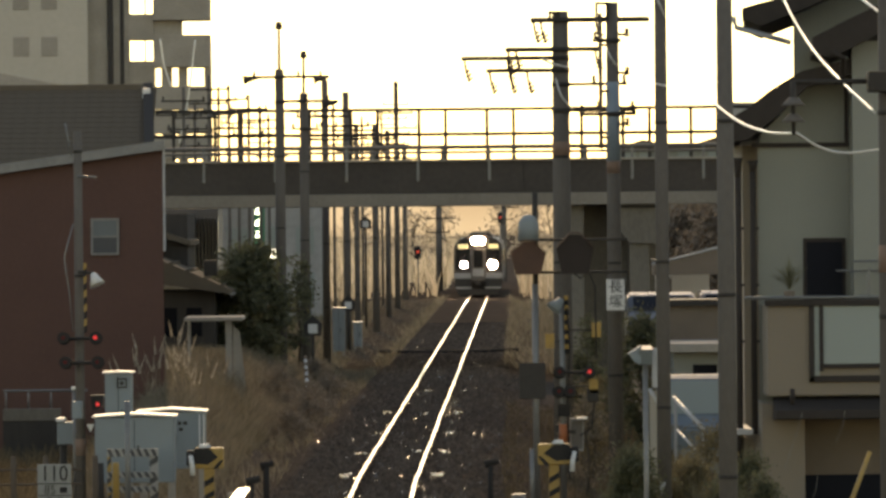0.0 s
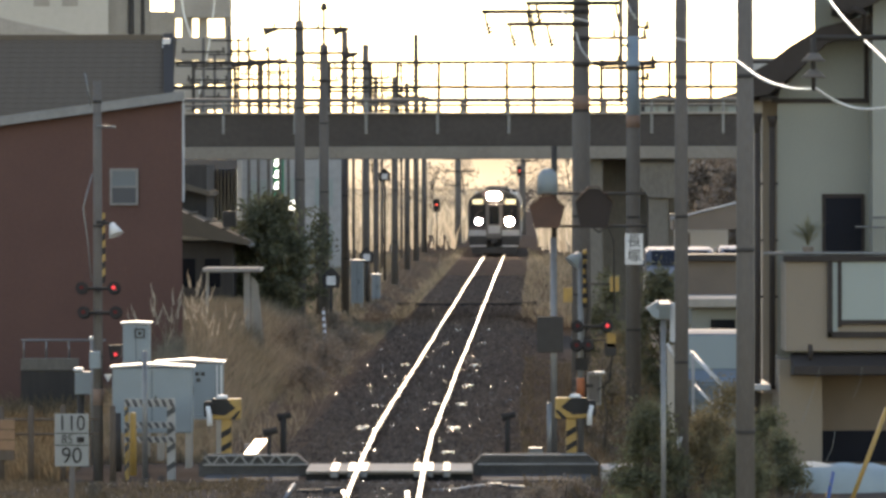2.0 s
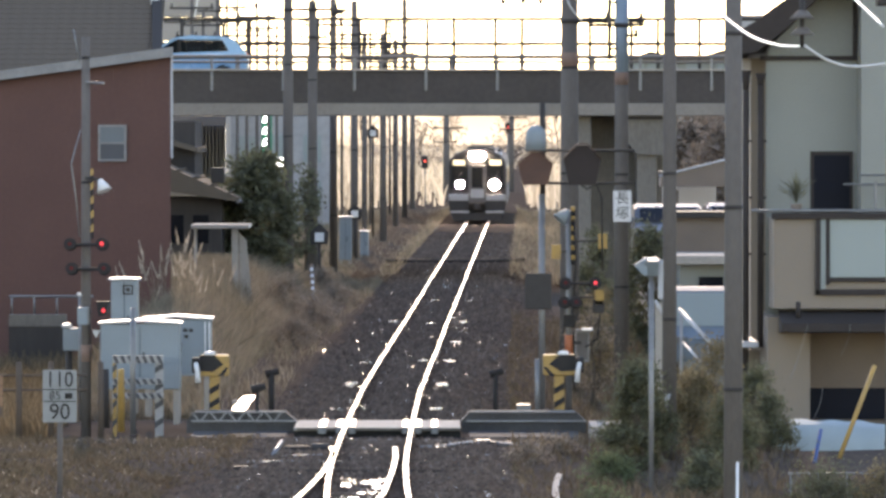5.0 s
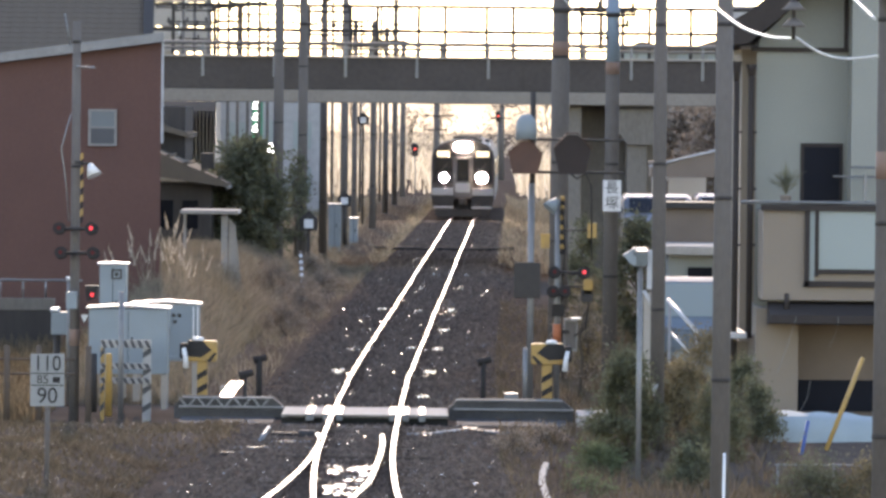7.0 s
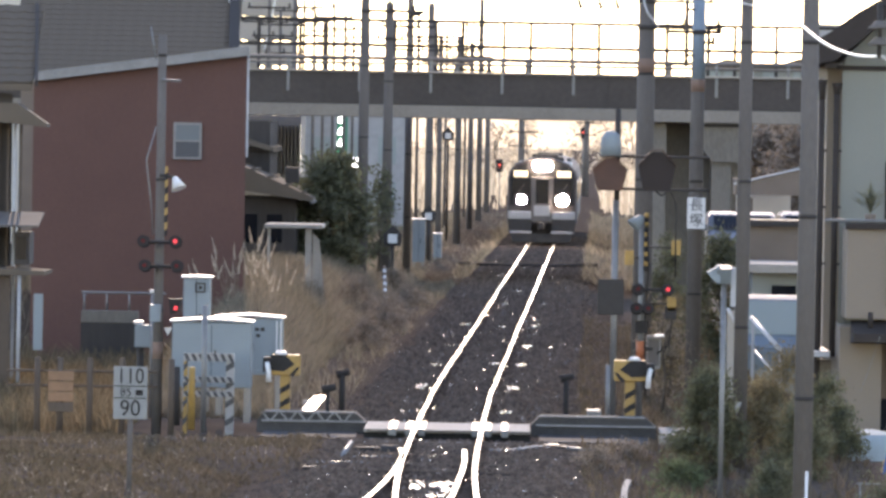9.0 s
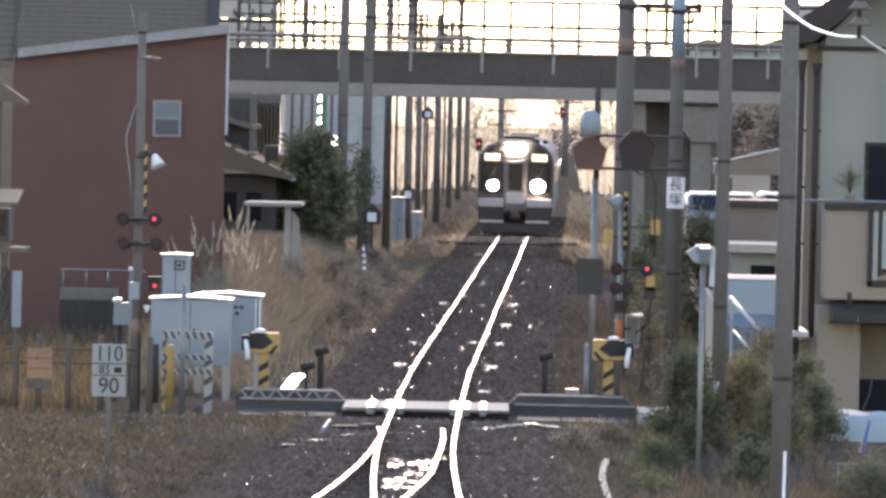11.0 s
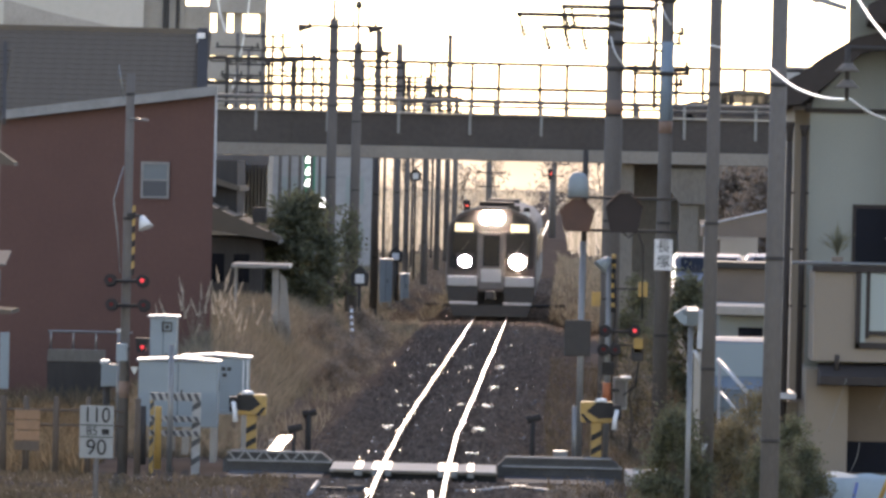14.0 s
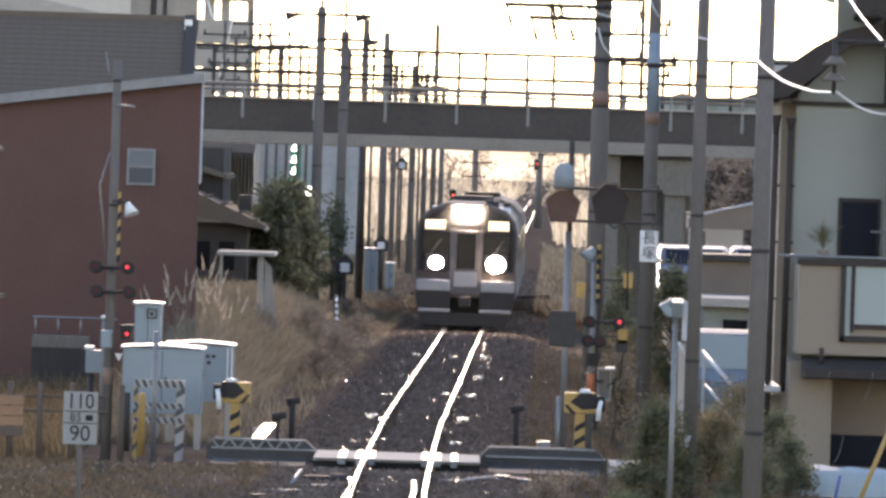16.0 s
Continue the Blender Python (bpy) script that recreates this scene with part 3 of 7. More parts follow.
# ---- cars on the bridge ----
def build_car(name, paint, label, length, height, van=False, hatch=False):
    """A car that heads to -x, its base at the road."""
    car = thing(name, (0, 0, 0), label, "car", "cars on the bridge")
    h, l = height, length / 2
    if van:
        low = [(-l, 0.3), (-l, 0.82), (-l + 0.75, 1.05), (l, 1.05), (l, 0.3)]
        top = [(-l + 1.2, h - 0.1), (-l + 1.45, h), (l - 0.12, h), (l - 0.04, h - 0.16), (-l + 1.25, h - 0.16)]
        front, back = [(-l + 0.75, 1.04), (-l + 1.2, h - 0.1), (-l + 1.3, h - 0.12), (-l + 0.88, 1.04)], [(l - 0.02, 1.04), (l - 0.06, h - 0.14), (l - 0.42, h - 0.14), (l - 0.6, 1.04)]
        bars = (-l + 2.05, -l + 2.13, l - 1.0)
    elif hatch:
        low = [(-l, 0.3), (-l, 0.62), (-l + 0.25, 0.8), (-l + 0.85, 0.95), (l - 0.1, 1.05), (l, 0.85), (l, 0.3)]
        top = [(-l + 1.7, h - 0.08), (-l + 2.2, h), (l - 0.9, h - 0.03), (l - 0.45, h - 0.1), (l - 0.55, h - 0.15), (-l + 1.75, h - 0.13)]
        front, back = [(-l + 0.85, 0.94), (-l + 1.68, h - 0.1), (-l + 1.78, h - 0.1), (-l + 1.0, 0.94)], [(l - 0.1, 1.03), (l - 0.5, h - 0.1), (l - 0.85, h - 0.1), (l - 0.6, 1.03)]
        bars = (-0.2,)
    else:
        low = [(-l, 0.3), (-l, 0.62), (-l + 0.25, 0.78), (-l + 1.1, 0.93), (l - 0.35, 0.98), (l, 0.9), (l, 0.3)]
        top = [(-l + 1.85, h - 0.08), (-l + 2.3, h), (l - 1.2, h - 0.03), (l - 1.05, h - 0.13), (-l + 1.9, h - 0.13)]
        front, back = [(-l + 1.1, 0.92), (-l + 1.82, h - 0.1), (-l + 1.92, h - 0.1), (-l + 1.22, 0.92)], [(l - 0.35, 0.96), (l - 1.12, h - 0.08), (l - 1.3, h - 0.08), (l - 0.62, 0.96)]
        bars = (-0.05, l - 1.15)
    bm = prism(B(), low, -0.82, 0.82)
    bmesh.ops.bevel(bm, geom=bm.edges[:], offset=0.06, segments=2, affect="EDGES")
    part("body", bm, paint, car)
    bm = prism(B(), top, -0.76, 0.76)
    bmesh.ops.bevel(bm, geom=bm.edges[:], offset=0.025, segments=2, affect="EDGES")
    part("roof", bm, paint, car)
    for name, o in (("windscreen", front), ("rear_window", back)):
        part(name, prism(B(), [o[0], o[1], (o[1][0] + 0.015, o[1][1]), (o[0][0] + 0.015, o[0][1])], -0.68, 0.68), CAR_GLASS, car)
    for x in (-l + 1.9, l - 1.5):
        for sy in (-0.38, 0.38):
            seat = part("seat", prism(B(), [(x - 0.1, 0.7), (x, 1.12), (x + 0.16, 1.14), (x + 0.16, 0.7)], sy - 0.24, sy + 0.24), BLACK, car)
            part("head_rest", box(B(), x + 0.05, x + 0.15, sy - 0.12, sy + 0.12, 1.15, 1.27, 0.02), BLACK, seat)
    for s in (-1, 1):
        lo, hi = (0.69, 0.755) if s > 0 else (-0.755, -0.69)
        part("pillar", prism(B(), front, lo, hi), paint, car)
        part("pillar", prism(B(), back, lo, hi), paint, car)
        for x in bars:
            part("pillar", prism(B(), [(x, 0.94), (x, h - 0.12), (x + 0.08, h - 0.12), (x + 0.1, 0.94)], lo, hi), BLACK, car)
        part("side_window", prism(B(), [(front[3][0] + 0.01, 0.99), (front[2][0] + 0.01, h - 0.14), (back[2][0] - 0.01, h - 0.14), (back[3][0] - 0.01, 0.99)], s * 0.72 - 0.006, s * 0.72 + 0.006), CAR_GLASS, car)
        part("mirror", box(B(), front[3][0] + 0.1, front[3][0] + 0.2, min(s * 0.83, s * 0.97), max(s * 0.83, s * 0.97), 0.98, 1.1, 0.02), paint, car)
        for x in (-l + 0.8, l - 0.8):
            wheel = part("wheel", tube(B(), [(x, s * 0.72 - 0.1, 0.3), (x, s * 0.72 + 0.1, 0.3)], 0.3, n=16), BLACK, car)
            part("rim", tube(B(), [(x, s * 0.82 - 0.03, 0.3), (x, s * 0.82 + 0.01, 0.3)], 0.18, n=12), STEEL, wheel)
    part("tail_lamp", box(B(), l - 0.03, l + 0.015, -0.78, -0.5, 0.8, 0.98), ORANGE, car)
    part("headlamp", box(B(), -l - 0.015, -l + 0.12, -0.78, -0.5, 0.62, 0.74), WHITE_PAINT, car)
    return car


ROAD_Z = 6.547 - 0.38
blue_car = build_car("hatchback", mat("blue_car_paint", (0.17, 0.34, 0.5), 0.25, second=(0.15, 0.31, 0.46)), "light blue hatchback driving over the bridge", 4.1, 1.55, False, True)
white_van = build_car("minivan", mat("white_car_paint", (0.5, 0.57, 0.6), 0.35, second=(0.46, 0.53, 0.56)), "boxy white van driving over the bridge", 3.9, 1.85, True)
dark_car = build_car("sedan", mat("dark_car_paint", (0.025, 0.022, 0.03), 0.22), "dark sedan driving over the bridge", 4.4, 1.42)


# ---- plants ----
def blades(name, label, spots, low, high, material, lean=0.35, width=0.012, seed=1, plume=None):
    """Bent grass blades, two bends each, at the places given."""
    rng = random.Random(seed)
    verts, faces, heads, hfaces = [], [], [], []
    for x, y in spots:
        z, h = land(x, y) - 0.03, rng.uniform(low, high)
        a, b = rng.uniform(0, 6.283), rng.uniform(0.05, lean) * h
        ux, uy = math.cos(a), math.sin(a)
        w = width * rng.uniform(0.7, 1.5)
        o = len(verts)
        verts += [(x - w, y, z), (x + w, y, z), (x + ux * b * 0.35 - w * 0.8, y + uy * b * 0.35, z + h * 0.6), (x + ux * b * 0.35 + w * 0.8, y + uy * b * 0.35, z + h * 0.6), (x + ux * b, y + uy * b, z + h)]
        faces += [(o, o + 1, o + 3, o + 2), (o + 2, o + 3, o + 4)]
        if plume and rng.random() < plume:
            tx, ty, tz = x + ux * b, y + uy * b, z + h
            for k in range(7):
                q = len(heads)
                s = 0.032 * (1 - k / 9)
                px, pz = tx + ux * 0.02 * k, tz - 0.1 + 0.05 * k
                heads += [(px - s, ty, pz), (px + s, ty + rng.uniform(-0.03, 0.03), pz + 0.02), (px + rng.uniform(-0.02, 0.02), ty, pz + 0.11)]
                hfaces.append((q, q + 1, q + 2))
    me = bpy.data.meshes.new(name)
    me.from_pydata(verts, [], faces)
    me.materials.append(material)
    tagged(new(name, me), label, "grass", kind="stuff")
    if heads:
        me = bpy.data.meshes.new("grass_plumes")
        me.from_pydata(heads, [], hfaces)
        me.materials.append(PLUME)
        tagged(new("grass_plumes", me), "pale feathery plumes on tall dry grass", "grass", kind="stuff")


def leaf_cloud(clumps, count, size, rng, flat=0.8):
    """Leaves round many small clumps, with gaps between."""
    verts, faces = [], []
    for i in range(count):
        cx, cy, cz, r = clumps[rng.randrange(len(clumps))]
        d = Vector((rng.gauss(0, 1), rng.gauss(0, 1), rng.gauss(0, 1))).normalized() * r * (rng.random() ** 0.5 if rng.random() < 0.8 else rng.uniform(0.9, 1.6))
        p = Vector((cx, cy, cz)) + Vector((d.x, d.y, d.z * flat))
        a = Vector((rng.gauss(0, 1), rng.gauss(0, 1), rng.gauss(0, 1))).normalized()
        b = a.orthogonal().normalized()
        s = size * rng.uniform(0.6, 1.4)
        o = len(verts)
        verts += [p - a * s, p + b * s * 0.45, p + a * s, p - b * s * 0.45]
        faces.append((o, o + 1, o + 2, o + 3))
    return verts, faces


def plant(name, label, category, x, y, z, height, width, count, size, material, seed, trunk=0.06, stem=0.25, clump=0.22, crown="crown"):
    """A tree or bush: a tapered trunk with limbs, and a crown of leaves in clumps."""
    rng = random.Random(seed)
    t = thing(name, (x, y, z), label, category)
    bm = B()
    top = z + height * 0.8
    limbs = []
    tube(bm, [(x, y, z - 0.1), (x + 0.05 * width, y, z + height * 0.3), (x - 0.04 * width, y, z + height * 0.6), (x, y, top)], trunk, trunk * 0.25, 7)
    clumps = []
    for i in range(44):
        a, f = rng.uniform(0, 6.283), rng.random()
        h = stem + (1 - stem) * f
        reach = width / 2 * math.sin(min(h * 1.15, 1) * math.pi * 0.78 + 0.35) * rng.uniform(0.45, 1.0)
        c = (x + math.cos(a) * reach, y + math.sin(a) * reach * 0.8, z + height * h * rng.uniform(0.9, 0.98))
        clumps.append((*c, width * clump * rng.uniform(0.6, 1.2)))
        if i < 12:
            s = z + height * (0.15 + 0.5 * f)
            limbs.append(tube(B(), [(x, y, s), ((x + c[0]) / 2, (y + c[1]) / 2, (s + c[2]) / 2 + 0.1), c], trunk * 0.4, trunk * 0.1, 5))
    part("trunk", bm, BARK, t)
    for limb in limbs:
        part("limb", limb, BARK, t)
    # thin bare shoots that stand out of the crown
    shoots = B()
    for i in range(16):
        c = clumps[rng.randrange(len(clumps))]
        q = Vector(c[:3])
        tip = q + Vector((rng.uniform(-0.12, 0.12) * width, rng.uniform(-0.1, 0.1) * width, rng.uniform(0.06, 0.14) * height))
        tube(shoots, [q, (q + tip) / 2 + Vector((rng.uniform(-0.03, 0.03), 0, 0)), tip], 0.007, 0.003, 4)
    tagged(part("shoots", shoots, BARK, t), kind="stuff")
    if size < 0.065:
        count, size = int(count * 2.6), size * 0.62
    verts, faces = leaf_cloud(clumps, count, size, rng)
    me = bpy.data.meshes.new(crown)
    me.from_pydata([tuple(Vector(v) - Vector((x, y, z))) for v in verts], [], faces)
    me.materials.append(material)
    ob = new(crown, me)
    ob.parent = t
    return t


def grass_all():
    rng = random.Random(8)
    bank = []
    while len(bank) < 95000:
        y = rng.uniform(100, 178)
        s = -2.1 - 8.9 * rng.random()
        if s > (-2.9 if y > 160 else -3.3) and rng.random() < (0.6 if y > 160 else 0.88):
            continue
        if y < 126 and track_x(y) + s < -6.9:
            continue
        if noise.noise((s * 0.55, y * 0.16, 4)) < -0.16 and rng.random() < 0.72:
            continue
        bank.append((track_x(y) + s, y))
    blades("dry_grass", "tall withered tan grass covering the bank", bank, 0.16, 0.6, STRAW, 1.3, 0.0065, 3)
    spots = []
    while len(spots) < 75:
        y = rng.uniform(116.5, 124.3)
        spots.append((-6.9 + 2.0 * rng.random() ** 0.8, y))
    blades("pampas_grass", "tall thin stalks of dry plume grass on the bank", spots, 0.9, 1.7, STRAW, 0.5, 0.006, 5, plume=0.5)
    near = [(rng.uniform(-9.5, -3.0 - 2.0 * max(84 - yy, 0) / 18), yy) for yy in (rng.uniform(62, 89.5) for _ in range(24000))]
    near = [q for q in near if noise.noise((q[0] * 0.9, q[1] * 0.35, 6)) > -0.1 or rng.random() < 0.25]
    blades("short_grass", "short trampled brown grass beside the line", near, 0.02, 0.1, SHORT, 1.6, 0.013, 7)
    stems = [(rng.uniform(-9.5, -3.4 - 2.0 * max(84 - yy, 0) / 18), yy) for yy in (rng.uniform(63, 89) for _ in range(1500))]
    blades("pale_stems", "scattered pale dry stems on the trampled bank", stems, 0.03, 0.12, PLUME, 2.2, 0.007, 19)
    tufts = []
    for _ in range(900):
        cy = rng.uniform(62, 89.5)
        cx = rng.uniform(-9.5, -3.1 - 2.0 * max(84 - cy, 0) / 18)
        tufts += [(cx + rng.gauss(0, 0.16), cy + rng.gauss(0, 0.12)) for _ in range(rng.randrange(8, 30))]
    blades("grass_tufts", "small withered tufts on the trampled bank", tufts, 0.05, 0.17, SHORT, 1.5, 0.009, 17)
    side = []
    while len(side) < 16000:
        y = rng.uniform(66, 150)
        if not 88.5 < y < 94:
            side.append((track_x(y) + rng.uniform(2.1, 6.5), y))
    blades("verge_grass", "short dry grass and weeds on the verge", side, 0.06, 0.3, SHORT, 1.2, 0.009, 9)
    far = []
    while len(far) < 30000:
        y = rng.uniform(185, 330)
        far.append((track_x(y) + rng.choice((-1, -1, 1)) * rng.uniform(1.9, 9), y))
    blades("field_grass", "reddish dry grass along the far part of the line", far, 0.15, 0.5, STRAW, 1.2, 0.018, 11)
    reeds = []
    while len(reeds) < 13000:
        y = rng.uniform(340, 900)
        s = rng.uniform(-32, 36)
        if abs(s) > 2.4:
            reeds.append((track_x(y) + s, y))
    blades("reed_field", "dry reeds, paled further for the haze of the distance", reeds, 0.8, 3.0, HAZED_REED, 0.5, 0.07, 15)
    left = [(rng.uniform(-12, -6.6), rng.uniform(93, 117.5)) for _ in range(8000)]
    blades("yard_grass", "yellow dry weeds behind the wooden fence", left, 0.2, 0.75, GOLD, 0.9, 0.014, 13)


grass_all()

plant("evergreen_tree", "dense dark evergreen tree beside the tiled house", "tree", -5.332, 160, 0.4, 3.75, 2.2, 7500, 0.1, LEAF, 21, 0.1, 0.12, 0.24)
plant("evergreen_shrub", "bushy green shrub with small glossy leaves", "bush", 2.93, 84, -0.6, 1.9, 1.1, 4000, 0.055, LEAF, 22, 0.04, 0.1)
plant("evergreen_shrub", "low green shrub at the foot of the pole", "bush", 3.75, 80, -0.8, 0.95, 1.0, 1500, 0.05, LEAF, 23, 0.03, 0.1)
plant("autumn_shrub", "brown and green shrub thinning in winter", "bush", 4.319, 90, -0.8, 2.3, 1.3, 2600, 0.05, LEAF_BROWN, 24, 0.04, 0.1)
plant("autumn_shrub", "brownish garden shrub before the house", "bush", 4.9, 88, -0.8, 1.9, 0.95, 2600, 0.05, LEAF, 25, 0.04, 0.1)
plant("autumn_shrub", "brownish garden shrub before the house", "bush", 4.85, 92, -0.8, 1.5, 1.0, 1800, 0.05, LEAF_BROWN, 26, 0.04, 0.1)
WEED_GREEN = mat("fresh_weed", (0.14, 0.17, 0.085), 0.7, second=(0.09, 0.1, 0.055), scale=2, per="island", bump=0, thin=0.5, spec=0.1)
plant("green_weed", "fresh green weeds beside the edging", "bush", 2.45, 82.5, -0.6, 0.6, 0.9, 900, 0.045, WEED_GREEN, 51, 0.02, 0.05)
plant("green_weed", "low fresh green weeds in the verge", "bush", 2.2, 78, -0.6, 0.35, 1.1, 700, 0.04, WEED_GREEN, 52, 0.02, 0.05)
plant("dead_weed", "pale withered weeds beside the crossing", "bush", 1.25, 84.5, -0.5, 0.55, 0.9, 600, 0.045, BRUSH, 53, 0.02, 0.05)
plant("dead_weed", "pale withered weeds beside the crossing", "bush", 1.75, 85.5, -0.5, 0.6, 0.8, 600, 0.045, BRUSH, 54, 0.02, 0.05)
for k, (wx, wy, wh) in enumerate(((-3.4, 128, 0.9), (-3.1, 136, 1.1), (-3.3, 146, 1.0), (-3.0, 156, 0.9), (-4.0, 141, 1.2), (-3.6, 163, 0.9))):
    plant("dead_weed", "dark brown dead weeds on the foot of the bank", "bush", wx, wy, land(wx, wy) - 0.05, wh, 1.3, 900, 0.06, BRUSH, 60 + k, 0.02, 0.05)
plant("garden_weed", "low dark weeds before the tarpaulin", "bush", 5.429, 80, -1.0, 0.95, 1.5, 1800, 0.045, LEAF, 35, 0.03, 0.05)
plant("garden_weed", "low brown weeds before the tarpaulin", "bush", 6.312, 80, -1.0, 0.9, 1.3, 1500, 0.045, LEAF_BROWN, 36, 0.03, 0.05)
plant("autumn_shrub", "yellowing shrub between the poles", "bush", 3.781, 86, -0.9, 2.1, 1.2, 3200, 0.05, LEAF_BROWN, 41, 0.04, 0.08)
plant("evergreen_shrub", "bushy green shrub before the house", "bush", 5.0, 86, -0.9, 1.7, 0.8, 2200, 0.05, LEAF, 42, 0.04, 0.08)
plant("evergreen_shrub", "bushy green shrub behind the tall pole", "bush", 4.267, 84, -0.9, 1.7, 1.1, 2600, 0.05, LEAF, 43, 0.04, 0.08)
plant("creeper_bush", "leafy creeper growing up beside the concrete pole", "bush", 3.175, 118, -0.3, 3.0, 1.1, 1700, 0.06, LEAF, 27, 0.04, 0.25)
plant("bare_shrub", "thin reddish-brown shrub beside the crossing", "bush", 3.081, 112, -0.4, 2.1, 0.9, 1300, 0.05, LEAF_BROWN, 28, 0.03, 0.1)
plant("bare_shrub", "thin twiggy shrub between the signal posts", "bush", 2.75, 104, -0.4, 2.3, 1.1, 500, 0.045, BRUSH, 71, 0.035, 0.15)
plant("bare_shrub", "thin brown shrub near the road bridge", "bush", 9.178, 205, -0.3, 5.8, 3.6, 6500, 0.11, BRUSH, 29, 0.1, 0.15)
plant("bare_shrub", "thin brown shrub near the road bridge", "bush", 10.059, 200, -0.3, 5.5, 3.4, 5500, 0.11, BRUSH, 39, 0.1, 0.15)
plant("pole_creeper", "ivy climbing round the dark pole", "bush", -4.188, 171, 0.3, 3.4, 1.3, 1500, 0.07, LEAF, 30, 0.05, 0.2)
plant("hedge_bush", "dark green hedge bush below the parking terrace", "bush", 4.604, 126, -0.8, 3.6, 1.5, 3000, 0.07, LEAF, 33, 0.06, 0.1)
for far_px, far_y, far_h in ((700, 520, 8.0), (745, 470, 5.5), (800, 560, 7.0), (905, 520, 7.5), (950, 470, 6.5), (985, 540, 9.0), (640, 560, 8.5)):
    plant("bare_tree", "leafless tree with distant haze put into its pale colour", "tree", (far_px - 784) / 9962 * far_y, float(far_y), -0.4, far_h, 5.0, 480, 0.2, HAZED_TWIG, far_px, 0.12, 0.2)
plant("garden_tree", "dark garden tree behind the small shed", "tree", -6.560, 168, 0.4, 3.0, 1.8, 2200, 0.09, LEAF, 31, 0.08, 0.15)


# ---- poles ----
def insulator(bm, x, y, z, r=0.055):
    for k in range(3):
        tube(bm, [(x, y, z + 0.05 * k), (x, y, z + 0.05 * k + 0.02)], r * (1 - 0.12 * k), n=8)
    tube(bm, [(x, y, z - 0.02), (x, y, z + 0.16)], r * 0.4, n=6)


def pole(x, y, top, r, label, arms=(), name="utility_pole", base=None, rod=0.0, band=None, material=None):
    """A tapered pole. arms: (height, from x, to x, bar radius, insulators up or down)."""
    z = land(x, y) - 0.1 if base is None else base
    p = thing(name, (x, y, z), label, "utility pole", "poles along the line")
    rad = lambda q: r * (1.05 - 0.21 * (q - z) / (top - z)) + 0.006
    part("shaft", tube(B(), [(x, y, z), (x, y, (z + top) / 2), (x, y, top)], r * 1.05, r * 0.84, 14), material or POLE, p)
    if rod:
        part("rod", tube(B(), [(x, y, top - 0.2), (x, y, top + rod)], 0.05, 0.04, 6), DARK_STEEL, p)
        part("rod_cap", tube(B(), [(x, y, top + rod - 0.12), (x, y, top + rod + 0.1)], 0.12, 0.08, 8), DARK_STEEL, p)
    for h, x0, x1, ar, ins in arms:
        arm = part("crossarm", tube(B(), [(x0, y - r, h), (x1, y - r, h)], ar, n=6), DARK_STEEL, p)
        part("arm_clamp", tube(B(), [(x, y, h - 0.045), (x, y, h + 0.045)], rad(h) + 0.01, n=12), DARK_STEEL, p)
        n = max(int(abs(x1 - x0) / 0.55), 1)
        spots = ins if isinstance(ins, tuple) else [x0 + (x1 - x0) * (k + 0.1) / (n + 0.2) for k in range(n + 1)]
        for xi in spots:
            if abs(xi - x) < r * 1.6 or not ins:
                continue
            bm = B()
            if ins == 1:
                insulator(bm, xi, y - r, h + 0.02, 0.065)
            else:
                tube(bm, [(xi, y - r, h), (xi + 0.03, y - r, h - 0.2), (xi + 0.11, y - r, h - 0.46)], 0.026, n=6)
                for q, rr in enumerate((0.06, 0.085, 0.07)):
                    f = 0.24 + 0.075 * q
                    tube(bm, [(xi + 0.04 + (f - 0.2) * 0.32, y - r, h - f), (xi + 0.06 + (f - 0.2) * 0.32, y - r, h - f - 0.035)], rr, n=8)
            part("insulator", bm, DARK_STEEL, arm)
    for h in (z + 2.2, z + 4.4, z + 6.5):
        if h < top:
            part("steel_band", tube(B(), [(x, y, h), (x, y, h + 0.05)], rad(h), n=14), DARK_STEEL, p)
    if band:
        part("warning_band", tube(B(), [(x, y, band), (x, y, band + 0.28)], rad(band), rad(band + 0.28), n=14), FADED, p, "faded orange warning band")
    return p


